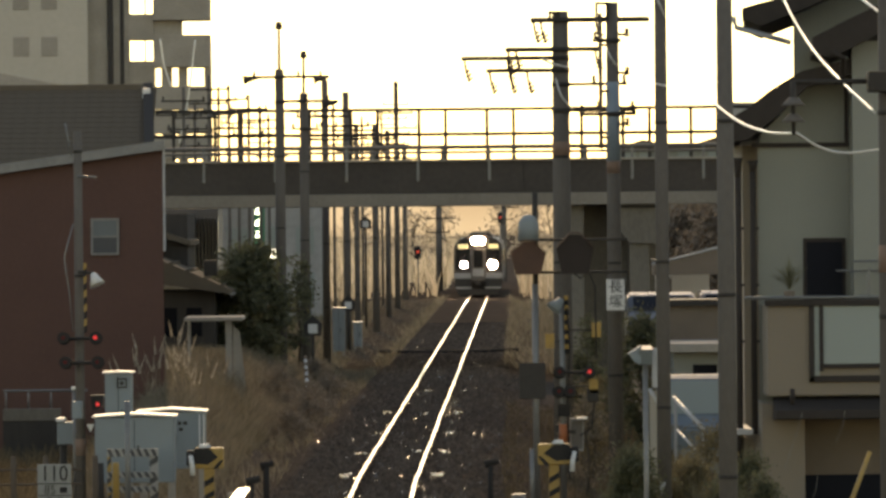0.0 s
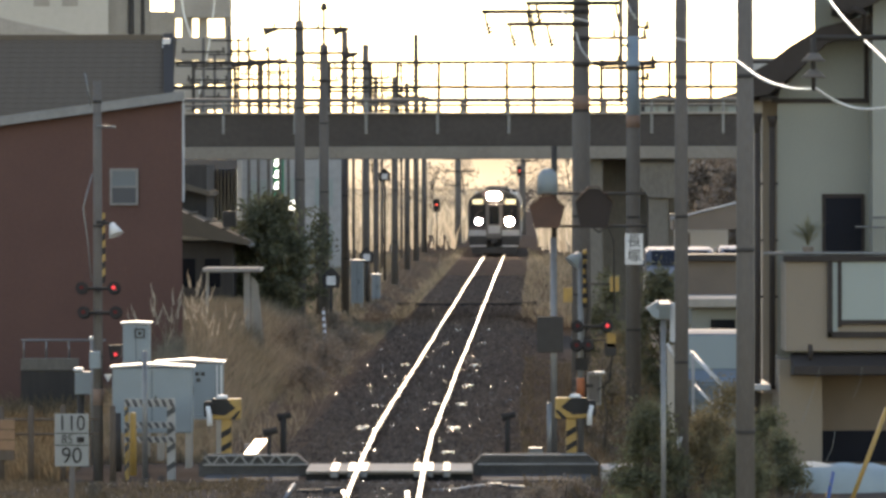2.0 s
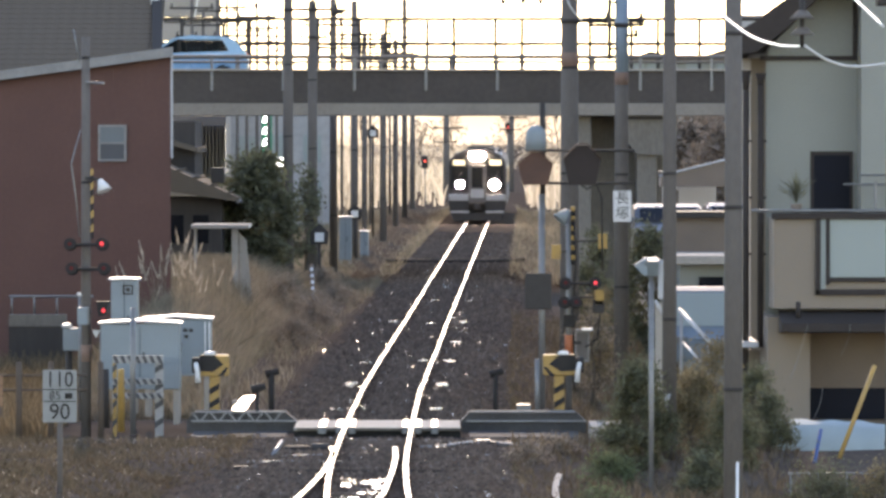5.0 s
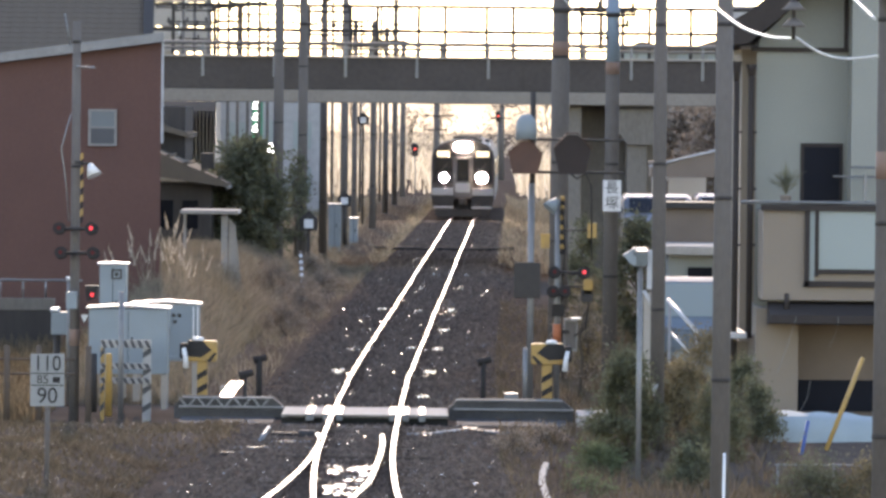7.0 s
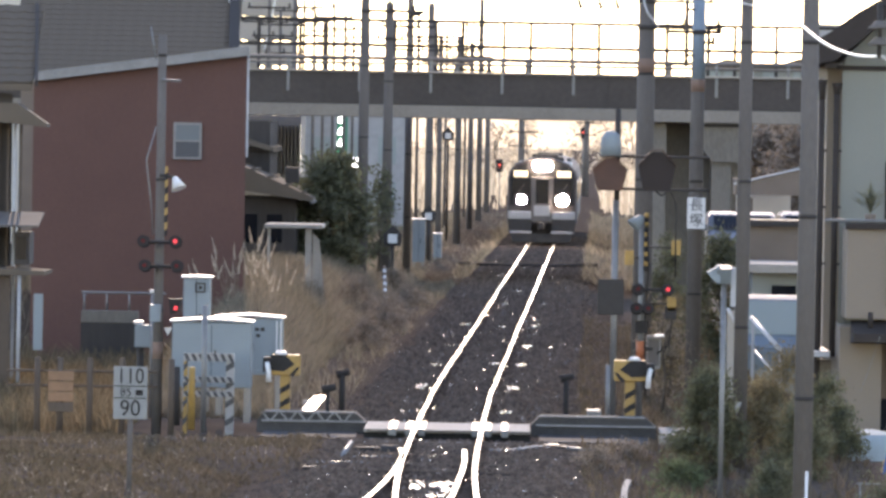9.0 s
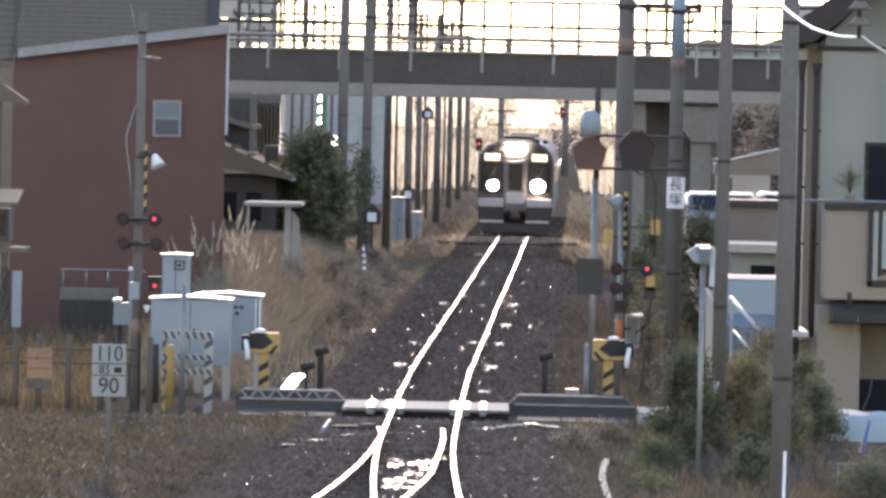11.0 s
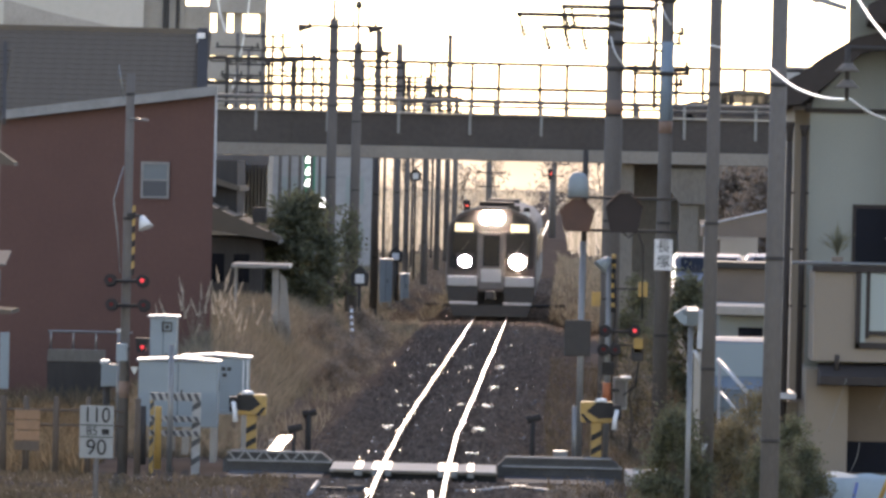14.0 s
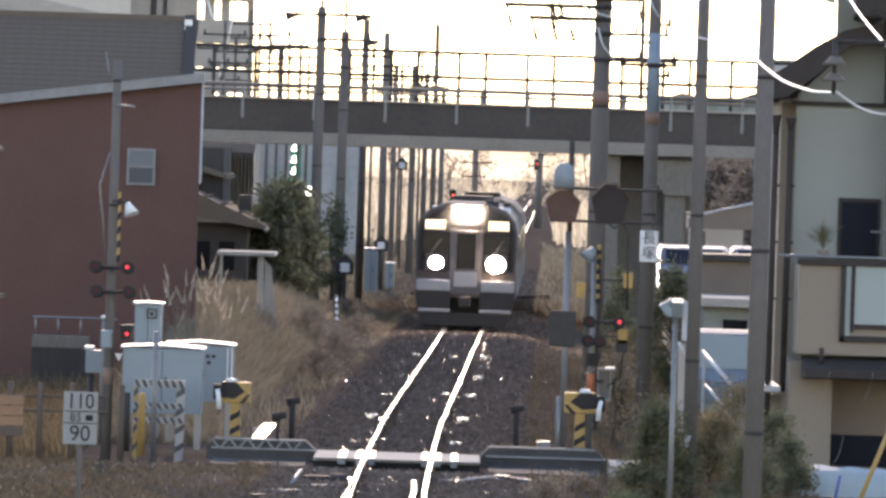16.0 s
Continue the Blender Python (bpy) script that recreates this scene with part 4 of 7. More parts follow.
def poles():
    dark = mat("dark_pole_concrete", (0.125, 0.11, 0.098), 0.9, scale=2, stretch=(1, 1, 0.3), spec=0.15)
    d = 165.0
    pole(-4.538, d, 9.152, 0.157, "dark concrete pole with crossarms and lamps", ((8.920, -5.333, -3.263, 0.05, 1), (8.193, -4.538, -3.048, 0.04, 1)), rod=1.292, material=dark, band=0.129)
    for bx, bz in ((-5.433, 8.887), (-3.379, 8.887), (-3.114, 8.160)):
        whole("arm_lamp", tube(B(), [(bx - 0.16, 164.86, bz - 0.05), (bx, 164.86, bz - 0.02), (bx + 0.3, 164.86, bz + 0.03)], 0.15, 0.05, 10), DARK_STEEL, "dark hooded lamp at the end of a crossarm", "lamp", "lamps on the crossarms")
    d = 172.0
    pole(-3.988, d, 8.610, 0.155, "dark concrete pole wrapped in ivy", ((8.352, -4.817, -3.212, 0.05, 1), (7.507, -4.386, -3.522, 0.035, 1)), rod=1.174, material=dark)
    for px, dd, top, w, arm in ((590, 196, -20, 7, 45), (627, 214, 2, 7, 62), (645, 224, 58, 5, 70), (678, 240, 60, 6, 85), (700, 275, 70, 5, 95), (716, 300, -16, 5, 40), (730, 330, 100, 5, 120), (790, 365, 190, 6, 205), (905, 420, 170, 5, 190)):
        x = (px - 784) / 9962 * dd
        zt, za = 4.85 - (top - 220) / 9962 * dd, 4.85 - (arm - 220) / 9962 * dd
        pole(x, float(dd), zt, w / 9962 * dd, "distant utility pole beside the line", ((za, x - 1.0, x + 0.9, 0.05, 1), (za - 0.8, x - 0.8, x + 1.1, 0.045, 1), (za - 1.7, x - 0.9, x + 0.7, 0.04, 1)), material=dark if px < 610 else POLE)
    for px, dd, top in ((385, 215, -30), (402, 240, -10), (420, 225, -12), (437, 250, 30), (455, 235, 5), (475, 205, 25), (490, 260, 40), (605, 260, 20), (655, 280, 45), (690, 310, 35), (715, 350, 0), (340, 205, -10), (360, 220, 20)):
        x = (px - 784) / 9962 * dd
        pole(x, float(dd), 4.85 - (top - 220) / 9962 * dd, 0.07, "thin dark pole beyond the bridge", ((4.85 - (top - 195) / 9962 * dd, x - 0.8, x + 0.8, 0.04, 1), (4.85 - (top - 170) / 9962 * dd, x - 1.0, x + 0.7, 0.035, 1), (4.85 - (top - 145) / 9962 * dd, x - 0.6, x + 0.9, 0.035, 1)), name="thin_pole", material=POLE)
    d = 112.0
    x = 2.518
    arms = ((8.690, 1.923, 4.284, 0.06, (1.98, 2.12, 3.22)), (8.107, 1.417, 3.328, 0.055, (1.47, 1.62, 3.2)), (7.938, 0.540, 2.518, 0.05, (0.6, 1.45)), (7.692, 1.034, 2.518, 0.05, (1.1, 1.5, 1.84)), (7.411, 2.518, 3.834, 0.035, 1), (6.894, 2.518, 4.003, 0.04, 1))
    pole(x, d, 8.870, 0.191, "stout concrete pole with long crossarms over the line", arms, band=5.996)
    x = 3.489
    sleeved = pole(x, 110.0, 8.963, 0.142, "stout grey concrete pole with a white name sign", ((8.214, 3.103, 3.655, 0.04, 1), (6.781, 2.827, 3.931, 0.04, 1)), band=5.622)
    part("sleeve", tube(B(), [(x, 110.0, 5.865), (x, 110.0, 7.409)], 0.136, 0.13, 14), mat("pale_blue_sleeve", (0.22, 0.29, 0.35), 0.75), sleeved, "pale blue plastic sleeve")
    part("riser_pipe", tube(B(), [(x - 0.24, 109.9, 6.1), (x - 0.24, 109.9, 8.75)], 0.04, n=8), POLE, sleeved)
    for zz in (6.3, 7.2, 8.1, 8.6):
        part("pipe_clip", box(B(), x - 0.28, x - 0.1, 109.87, 109.93, zz, zz + 0.05, 0.008), DARK_STEEL, sleeved)
    for zz in (6.55, 7.55, 8.3):
        bm = B()
        insulator(bm, x + 0.28, 109.9, zz, 0.08)
        tube(bm, [(x + 0.1, 109.9, zz + 0.03), (x + 0.3, 109.9, zz + 0.03)], 0.03, n=6)
        part("side_insulator", bm, DARK_STEEL, sleeved)
    pole(3.422, 85.0, 8.684, 0.107, "slim dark concrete pole among the shrubs", ((8.344, 2.867, 4.062, 0.035, 1),), material=dark)
    slim = thing("pole_markers", (3.42, 84.88, 0.2), "orange reflective wrap and small pale triangle on the pole", "marker")
    part("reflective_wrap", box(B(), 3.36, 3.475, 84.86, 84.885, 0.2, 0.47, 0.004), ORANGE, slim, "orange reflective wrap")
    part("triangle_plate", prism(B(), [(3.33, 0.78), (3.44, 0.78), (3.37, 0.58)], 84.85, 84.87), FASCIA, slim, "small pale triangular plate")
    pole(3.509, 68.0, 8.121, 0.113, "tall grey concrete pole beside the garden", ((7.747, 3.044, 3.932, 0.03, 1),))
    for bx, bd, z0, z1, w2 in ((2.395, 111.8, 8.870, 8.690, 0.11), (3.280, 109.8, 8.963, 8.600, 0.13)):
        fr = thing("pole_bracket", (bx, bd, z1), "dark square bracket frame on the pole top", "bracket")
        for xa, xb, za, zb in ((bx - w2, bx + w2, z0 - 0.05, z0), (bx - w2, bx - w2 + 0.05, z1, z0), (bx + w2 - 0.05, bx + w2, z1, z0)):
            part("bar", box(B(), xa, xb, bd - 0.03, bd + 0.12, min(za, zb), max(za, zb)), DARK_STEEL, fr)
    # the pole that carries the bright cables, with its bracket arm and hanging insulator
    x = 4.693
    p = pole(x, 58.0, 8.047, 0.134, "dark steel pole carrying a bracket arm and cables", ((6.176, 3.656, x, 0.03, 0),), band=4.210, material=dark)
    ix = 3.686
    bm = B()
    tube(bm, [(ix, 57.8, 6.176), (ix, 57.8, 5.635)], 0.03, 0.02, 8)
    part("insulator_rod", bm, DARK_STEEL, p)
    for zz in (5.967, 5.798):
        part("insulator_disc", tube(B(), [(ix, 57.8, zz - 0.035), (ix, 57.8, zz), (ix, 57.8, zz + 0.05)], 0.135, 0.05, 16), POLE, p, "grey glazed insulator disc")
    part("bracket_box", box(B(), x - 0.25, x + 0.1, 57.6, 57.9, 6.060, 6.275, 0.02), DARK_STEEL, p)


poles()


def cable(points, r, label, name="cable", material=None):
    """A sagging cable through its points, rounded between them."""
    pts = [Vector(p) for p in points]
    out = []
    for i in range(len(pts) - 1):
        p0, p1, p2, p3 = pts[max(i - 1, 0)], pts[i], pts[i + 1], pts[min(i + 2, len(pts) - 1)]
        for k in range(8):
            t = k / 8
            out.append(0.5 * ((2 * p1) + (p2 - p0) * t + (2 * p0 - 5 * p1 + 4 * p2 - p3) * t * t + (3 * p1 - p0 - 3 * p2 + p3) * t ** 3))
    out.append(pts[-1])
    whole(name, tube(B(), out, r, n=6), material or WIRE, label, "cable", "overhead cables")


def cables():
    s = "sunlit overhead cable sagging between poles"
    cable([(3.316, 67.7, 6.194), (3.421, 63, 5.848), (3.560, 60, 5.693), (3.668, 57.8, 5.647)], 0.0145, s)
    cable([(3.703, 57.8, 5.659), (3.965, 58, 5.507), (4.256, 58, 5.443), (4.751, 58, 5.502)], 0.0145, s)
    cable([(3.949, 66, 7.860), (3.977, 64, 7.275), (4.114, 62, 6.715), (4.264, 60, 6.306), (4.536, 58, 5.856)], 0.0145, s)
    cable([(4.313, 60, 7.316), (4.460, 59, 7.086), (4.693, 58, 6.815)], 0.015, s)
    s = "short looped cable between pole fittings"
    cable([(2.114, 111.81, 7.950), (2.316, 111.6, 7.826), (2.653, 111.9, 7.748)], 0.022, s)
    cable([(2.417, 111.9, 7.546), (2.518, 111.6, 7.186), (2.766, 111.81, 6.894)], 0.018, s)
    cable([(3.379, 109.95, 8.049), (3.445, 109.75, 7.883), (3.545, 109.9, 7.740)], 0.018, s)
    cable([(3.345, 84.97, 6.794), (3.430, 84.85, 6.768), (3.507, 84.97, 6.759)], 0.016, s)
    cable([(3.345, 84.97, 8.173), (3.396, 84.8, 8.003), (3.498, 84.97, 7.790)], 0.016, s)
    s = "thin pale wire hanging over the line side"
    cable([(-9.960, 205, 11.325), (-9.837, 205, 10.400), (-9.590, 205, 9.619)], 0.035, s)
    cable([(-8.684, 205, 11.284), (-8.931, 205, 9.373), (-9.302, 205, 7.523)], 0.03, s)
    s = "thin dark wire strung between the poles"
    for px0, px1, z0 in ((510, 590, 15), (553, 627, 45), (510, 627, 60), (553, 590, 80), (510, 678, 95)):
        cable([((px0 - 784) / 9962 * 166, 166, 4.85 + (200 - z0) / 60), ((px1 - 784) / 9962 * 200, 200, 4.85 + (200 - z0) / 52)], 0.012, s, material=DARK_STEEL)


cables()


# ---- tiled roofs ----
def tile_mesh(w, l):
    """One curved pan tile, its lower edge at the origin, sloping away along y."""
    bm = B()
    prof = [(-w / 2, 0.0), (-w / 4, -0.01), (0, -0.008), (w / 4, 0.008), (w / 2, 0.005)]
    a = [bm.verts.new((x, 0, z + 0.016)) for x, z in prof]
    b = [bm.verts.new((x, l, z)) for x, z in prof]
    c = [bm.verts.new((x, 0, z)) for x, z in prof]
    for i in range(4):
        bm.faces.new((a[i], a[i + 1], b[i + 1], b[i]))
        bm.faces.new((c[i], c[i + 1], a[i + 1], a[i]))
    return mesh_of("roof_tile", bm, GREY_TILE)


def tiled_roof(parent, x0, x1, y0, z0, y1, z1, w=0.3, name="roof"):
    """A sloping roof slab from the eave (y0, z0) to the ridge (y1, z1), with a tile at each place."""
    roof = part(name, prism_x(B(), [(y0, z0), (y1, z1), (y1, z1 - 0.12), (y0, z0 - 0.12)], x0, x1), GREY_TILE, parent, "grey pan-tiled roof slope")
    length = math.hypot(y1 - y0, z1 - z0)
    nu, nv = max(int((x1 - x0) / w), 1), max(int(length / 0.26), 1)
    me = tile_mesh((x1 - x0) / nu, length / nv * 1.12)
    a = math.atan2(z1 - z0, y1 - y0)
    base = base_of(roof)
    for i in range(nu):
        for j in range(nv):
            ob = new("roof_tile", me)
            ob.parent = roof
            f = j / nv
            ob.matrix_basis = Matrix.Translation(Vector((x0 + (i + 0.5) * (x1 - x0) / nu, y0 + (y1 - y0) * f, z0 + (z1 - z0) * f + 0.03)) - base) @ Matrix.Rotation(a, 4, "X")
    return roof


def window(parent, x0, x1, y, z0, z1, name="window", frame_mat=None, glass=None, sash=True, t=0.05):
    """A framed window proud of a wall that faces -y, with frame, glass and sash as pieces."""
    fm = frame_mat or FASCIA
    bm = B()
    box(bm, x0, x1, y - 0.06, y + 0.02, z0, z0 + t)
    box(bm, x0, x1, y - 0.06, y + 0.02, z1 - t, z1)
    box(bm, x0, x0 + t, y - 0.06, y + 0.02, z0 + t, z1 - t)
    box(bm, x1 - t, x1, y - 0.06, y + 0.02, z0 + t, z1 - t)
    w = part(name, bm, fm, parent)
    mid = (z0 + z1) / 2
    part("pane", box(B(), x0 + t, x1 - t, y - 0.02, y - 0.01, mid, z1 - t), glass or PALE_GLASS, w)
    part("pane", box(B(), x0 + t, x1 - t, y - 0.035, y - 0.025, z0 + t, mid), LOW_GLASS if sash else (glass or PALE_GLASS), w)
    if sash:
        part("sash_bar", box(B(), x0 + t, x1 - t, y - 0.045, y - 0.008, mid - 0.02, mid + 0.02), fm, w)
    return w


# ---- houses on the bank side ----
def red_house():
    y = 125.0
    h = thing("red_house", (-8.206, y, 0), "two-storey house with red-brown siding and a sloping pale fascia", "house")
    xl, xr = -10.779, -6.048
    zl, zr = 5.678, 6.367
    part("wall", splay(prism(B(), [(xl, -0.6), (xl, zl), (xr, zr), (xr, -0.6)], y, y + 9), y, -0.052), RED_SIDING, h)
    nb = 30
    # boards of the siding
    for i in range(nb):
        a = xl + (xr - xl) * i / nb
        b = xl + (xr - xl) * (i + 1) / nb - 0.004
        za, zb = zl + (zr - zl) * i / nb, zl + (zr - zl) * (i + 1) / nb
        part("siding_board", prism(B(), [(a, -0.6), (a, za), (b, zb), (b, -0.6)], y - 0.009, y - 0.003), RED_SIDING, h)
    part("fascia", prism(B(), [(xl - 0.1, zl), (xl - 0.1, zl + 0.21), (xr + 0.06, zr + 0.19), (xr + 0.06, zr - 0.02)], y - 0.3, y - 0.2), WORN, h, "pale sloping metal fascia")
    part("roof", splay(prism(B(), [(xl - 0.1, zl + 0.1), (xl - 0.1, zl + 0.2), (xr + 0.04, zr + 0.19), (xr + 0.04, zr + 0.06)], y - 0.2, y + 9.2), y, -0.052), GREY_TILE, h)
    part("corner_trim", box(B(), xr, xr + 0.05, y - 0.03, y + 0.04, 4.097, zr, 0.008), FASCIA, h)
    window(h, -7.654, -7.027, y - 0.02, 4.022, 4.837, glass=DIM_GLASS, frame_mat=WORN)


red_house()


def grey_roof_house():
    y = 142.0
    xl, xr = -12.886, -7.070
    h = thing("grey_roof_house", ((xl + xr) / 2, y, 0), "larger house with a grey tiled roof behind the red one", "house")
    ze, zr_ = 6.061, 8.179
    part("wall", splay(box(B(), xl + 0.3, xr - 0.3, y + 0.3, y + 12, 0, ze - 0.1), y, -0.06), BROWN_WALL, h)
    tiled_roof(h, xl, -7.184, y, ze, y + 3.6, zr_, 0.31)
    part("gable_trim", splay(prism_x(B(), [(y - 0.1, ze - 0.1), (y - 0.1, ze + 0.12), (y + 3.6, zr_ + 0.15), (y + 3.6, zr_ - 0.1)], -7.327, -7.070), y, -0.056), DARK_STEEL, h)
    part("ridge", box(B(), xl, -7.542, y + 3.5, y + 3.8, zr_ - 0.05, zr_ + 0.12, 0.03), GREY_TILE, h)
    part("ridge_end", box(B(), -7.525, -7.322, y + 3.1, y + 3.6, 7.904, 8.180, 0.03), WHITE_PAINT, h, "white ridge end ornament")
    part("upper_roof", prism(B(), [(xl, 9.061), (-11.625, 8.731), (-9.848, 8.370), (-9.848, 8.280), (xl, 8.280)], y + 7.3, y + 12), CONCRETE, h, "pale flat upper roof with a light edge")


grey_roof_house()


def tiled_house():
    """The old house with tiled roofs and an awning at the edge of the yard."""
    y = 105.0
    OLD_WALL = mat("old_dark_boards", (0.055, 0.046, 0.04), 0.9, scale=2, stretch=(3, 3, 0.4))
    xl, xr = -11.004, -9.023
    h = thing("old_tiled_house", ((xl + xr) / 2, y, 0), "old wooden house with grey tiled roofs and brown walls", "house")
    part("wall", splay(box(B(), xl, -9.444, y, y + 7, -0.2, 5.324), y, -0.098), OLD_WALL, h)
    tiled_roof(h, xl, -9.044, y - 0.5, 5.500, y + 2.0, 6.975, 0.29)
    part("gable_board", splay(prism_x(B(), [(y - 0.6, 5.458), (y - 0.6, 5.584), (y + 2.0, 7.061), (y + 2.0, 6.782)], -9.044, -8.980), y, -0.09), OLD_WALL, h, "dark gable board")
    part("gable_wall", splay(prism_x(B(), [(y, 5.377), (y + 1.9, 6.780), (y + 4.2, 5.398)], -9.444, -9.107), y, -0.098), OLD_WALL, h)
    part("eave", prism(B(), [(xl, 5.142), (-9.281, 5.142), (-8.728, 4.767), (-8.728, 4.704), (xl, 4.913)], y - 0.9, y - 0.1), GREY_TILE, h, "weathered lower eave")
    for px in (-149, -135, -118, -106, -96):
        part("wall_post", box(B(), (px - 2.5 - 784) / 9962 * 105, (px + 2.5 - 784) / 9962 * 105, y - 0.12, y, 0, 4.797), FASCIA if px in (-106, -149) else WOOD, h)
    part("awning", prism_x(B(), [(y - 1.4, 2.853), (y - 0.1, 3.081), (y - 0.1, 3.123), (y - 1.4, 2.895)], xl, -8.811), POLE, h, "weathered grey corrugated awning")
    part("bay", box(B(), -9.281, -8.999, y - 1.0, y - 0.1, 2.156, 2.762, 0.02), OLD_WALL, h)
    part("bay_window", box(B(), -9.239, -9.062, y - 1.02, y - 1.0, 2.261, 2.679), GLASS, h)
    part("porch_roof", prism(B(), [(xl, 2.182), (-8.644, 2.058), (-8.644, 1.986), (xl, 1.955)], y - 1.8, y - 0.1), GREY_TILE, h)
    part("porch_wall", splay(box(B(), xl, -9.295, y - 1.6, y - 0.1, -0.2, 1.955), y - 1.6, -0.1), WOOD, h, "brown boarded porch wall")
    part("downpipe", tube(B(), [(-9.120, y - 1.7, 0.0), (-9.120, y - 1.7, 2.006)], 0.035), FASCIA, h)
    part("screen", box(B(), -8.851, -8.685, y - 1.7, y - 1.6, 0.609, 1.644, 0.01), BOX_PAINT, h, "pale grey screen panel")


tiled_house()


def apartment():
    y = 232.0
    a = thing("apartment_building", (-14.765, y, 0), "tall beige concrete apartment building with open balconies", "building")
    xs = [-29.903, -14.253, -12.623, -11.575, -10.410, -9.246]
    top = 19.727
    PALE_FLAT = mat("pale_apartment_render", (0.46, 0.42, 0.36), 0.9, second=(0.38, 0.35, 0.3), scale=0.3, grain=4)
    part("wall", splay(box(B(), xs[0], xs[1], y, y + 10, -0.3, top), y, -0.07), PALE_FLAT, a)
    part("wall", box(B(), xs[1] - 0.9, xs[2], y + 0.6, y + 2, -0.3, top), CONCRETE, a)
    part("drain_pipe", tube(B(), [(xs[1] + 0.9, y + 0.5, -0.3), (xs[1] + 0.9, y + 0.5, top)], 0.12, n=8), DARK_STEEL, a)
    part("drain_pipe", tube(B(), [(xs[2] - 0.25, y + 0.5, -0.3), (xs[2] - 0.25, y + 0.5, top)], 0.08, n=8), DARK_STEEL, a)
    part("wall", box(B(), xs[2] + 0.003, xs[3], y + 0.8, y + 2, -0.3, 11.317), CONCRETE, a)
    step = 1.933
    for k in range(4):
        z0 = 11.317 + k * step
        part("balcony", box(B(), xs[2] + 0.003, xs[3], y + 0.6, y + 2.0, z0 + 0.862, z0 + step, 0.02), CONCRETE, a)
        part("balcony", box(B(), xs[3], xs[5], y + 0.2, y + 2.2, z0 - 0.279, z0 + 1.048, 0.02), CONCRETE, a)
        part("column", box(B(), xs[3], xs[4], y + 0.7, y + 1.6, z0 + 1.048, z0 + step - 0.279), CONCRETE, a)
        part("rail_bar", tube(B(), [(xs[2] + 0.7, y + 0.9, z0), (xs[2] + 0.7, y + 0.9, z0 + 0.862)], 0.03), DARK_STEEL, a)
        for wx in (40, 90):
            part("window", box(B(), (wx - 784) / 9962 * 232, (wx + 28 - 784) / 9962 * 232, y - 0.04, y - 0.004, z0 + 0.2, z0 + 1.0, 0.02), CONCRETE, a)
    part("column", box(B(), -10.573, -10.224, y + 0.7, y + 1.6, -0.3, 11.038), CONCRETE, a)
    part("column", box(B(), -11.272, -10.853, y + 0.7, y + 1.6, -0.3, 11.038), CONCRETE, a)
    part("column", box(B(), -9.502, -9.223, y + 0.7, y + 1.6, -0.3, 11.038), CONCRETE, a)
    for py in (-18, 25, 70):
        z = 4.85 - (py - 220) / 9962 * 232
        part("landing", box(B(), -11.575, -9.223, y + 0.4, y + 1.8, z - 1.1, z - 0.15), CONCRETE, a)


apartment()


DIM_BOARD = mat("darker_boards", (0.07, 0.062, 0.056), 0.9, second=(0.04, 0.036, 0.033), scale=2, stretch=(3, 3, 0.4), spec=0.1)


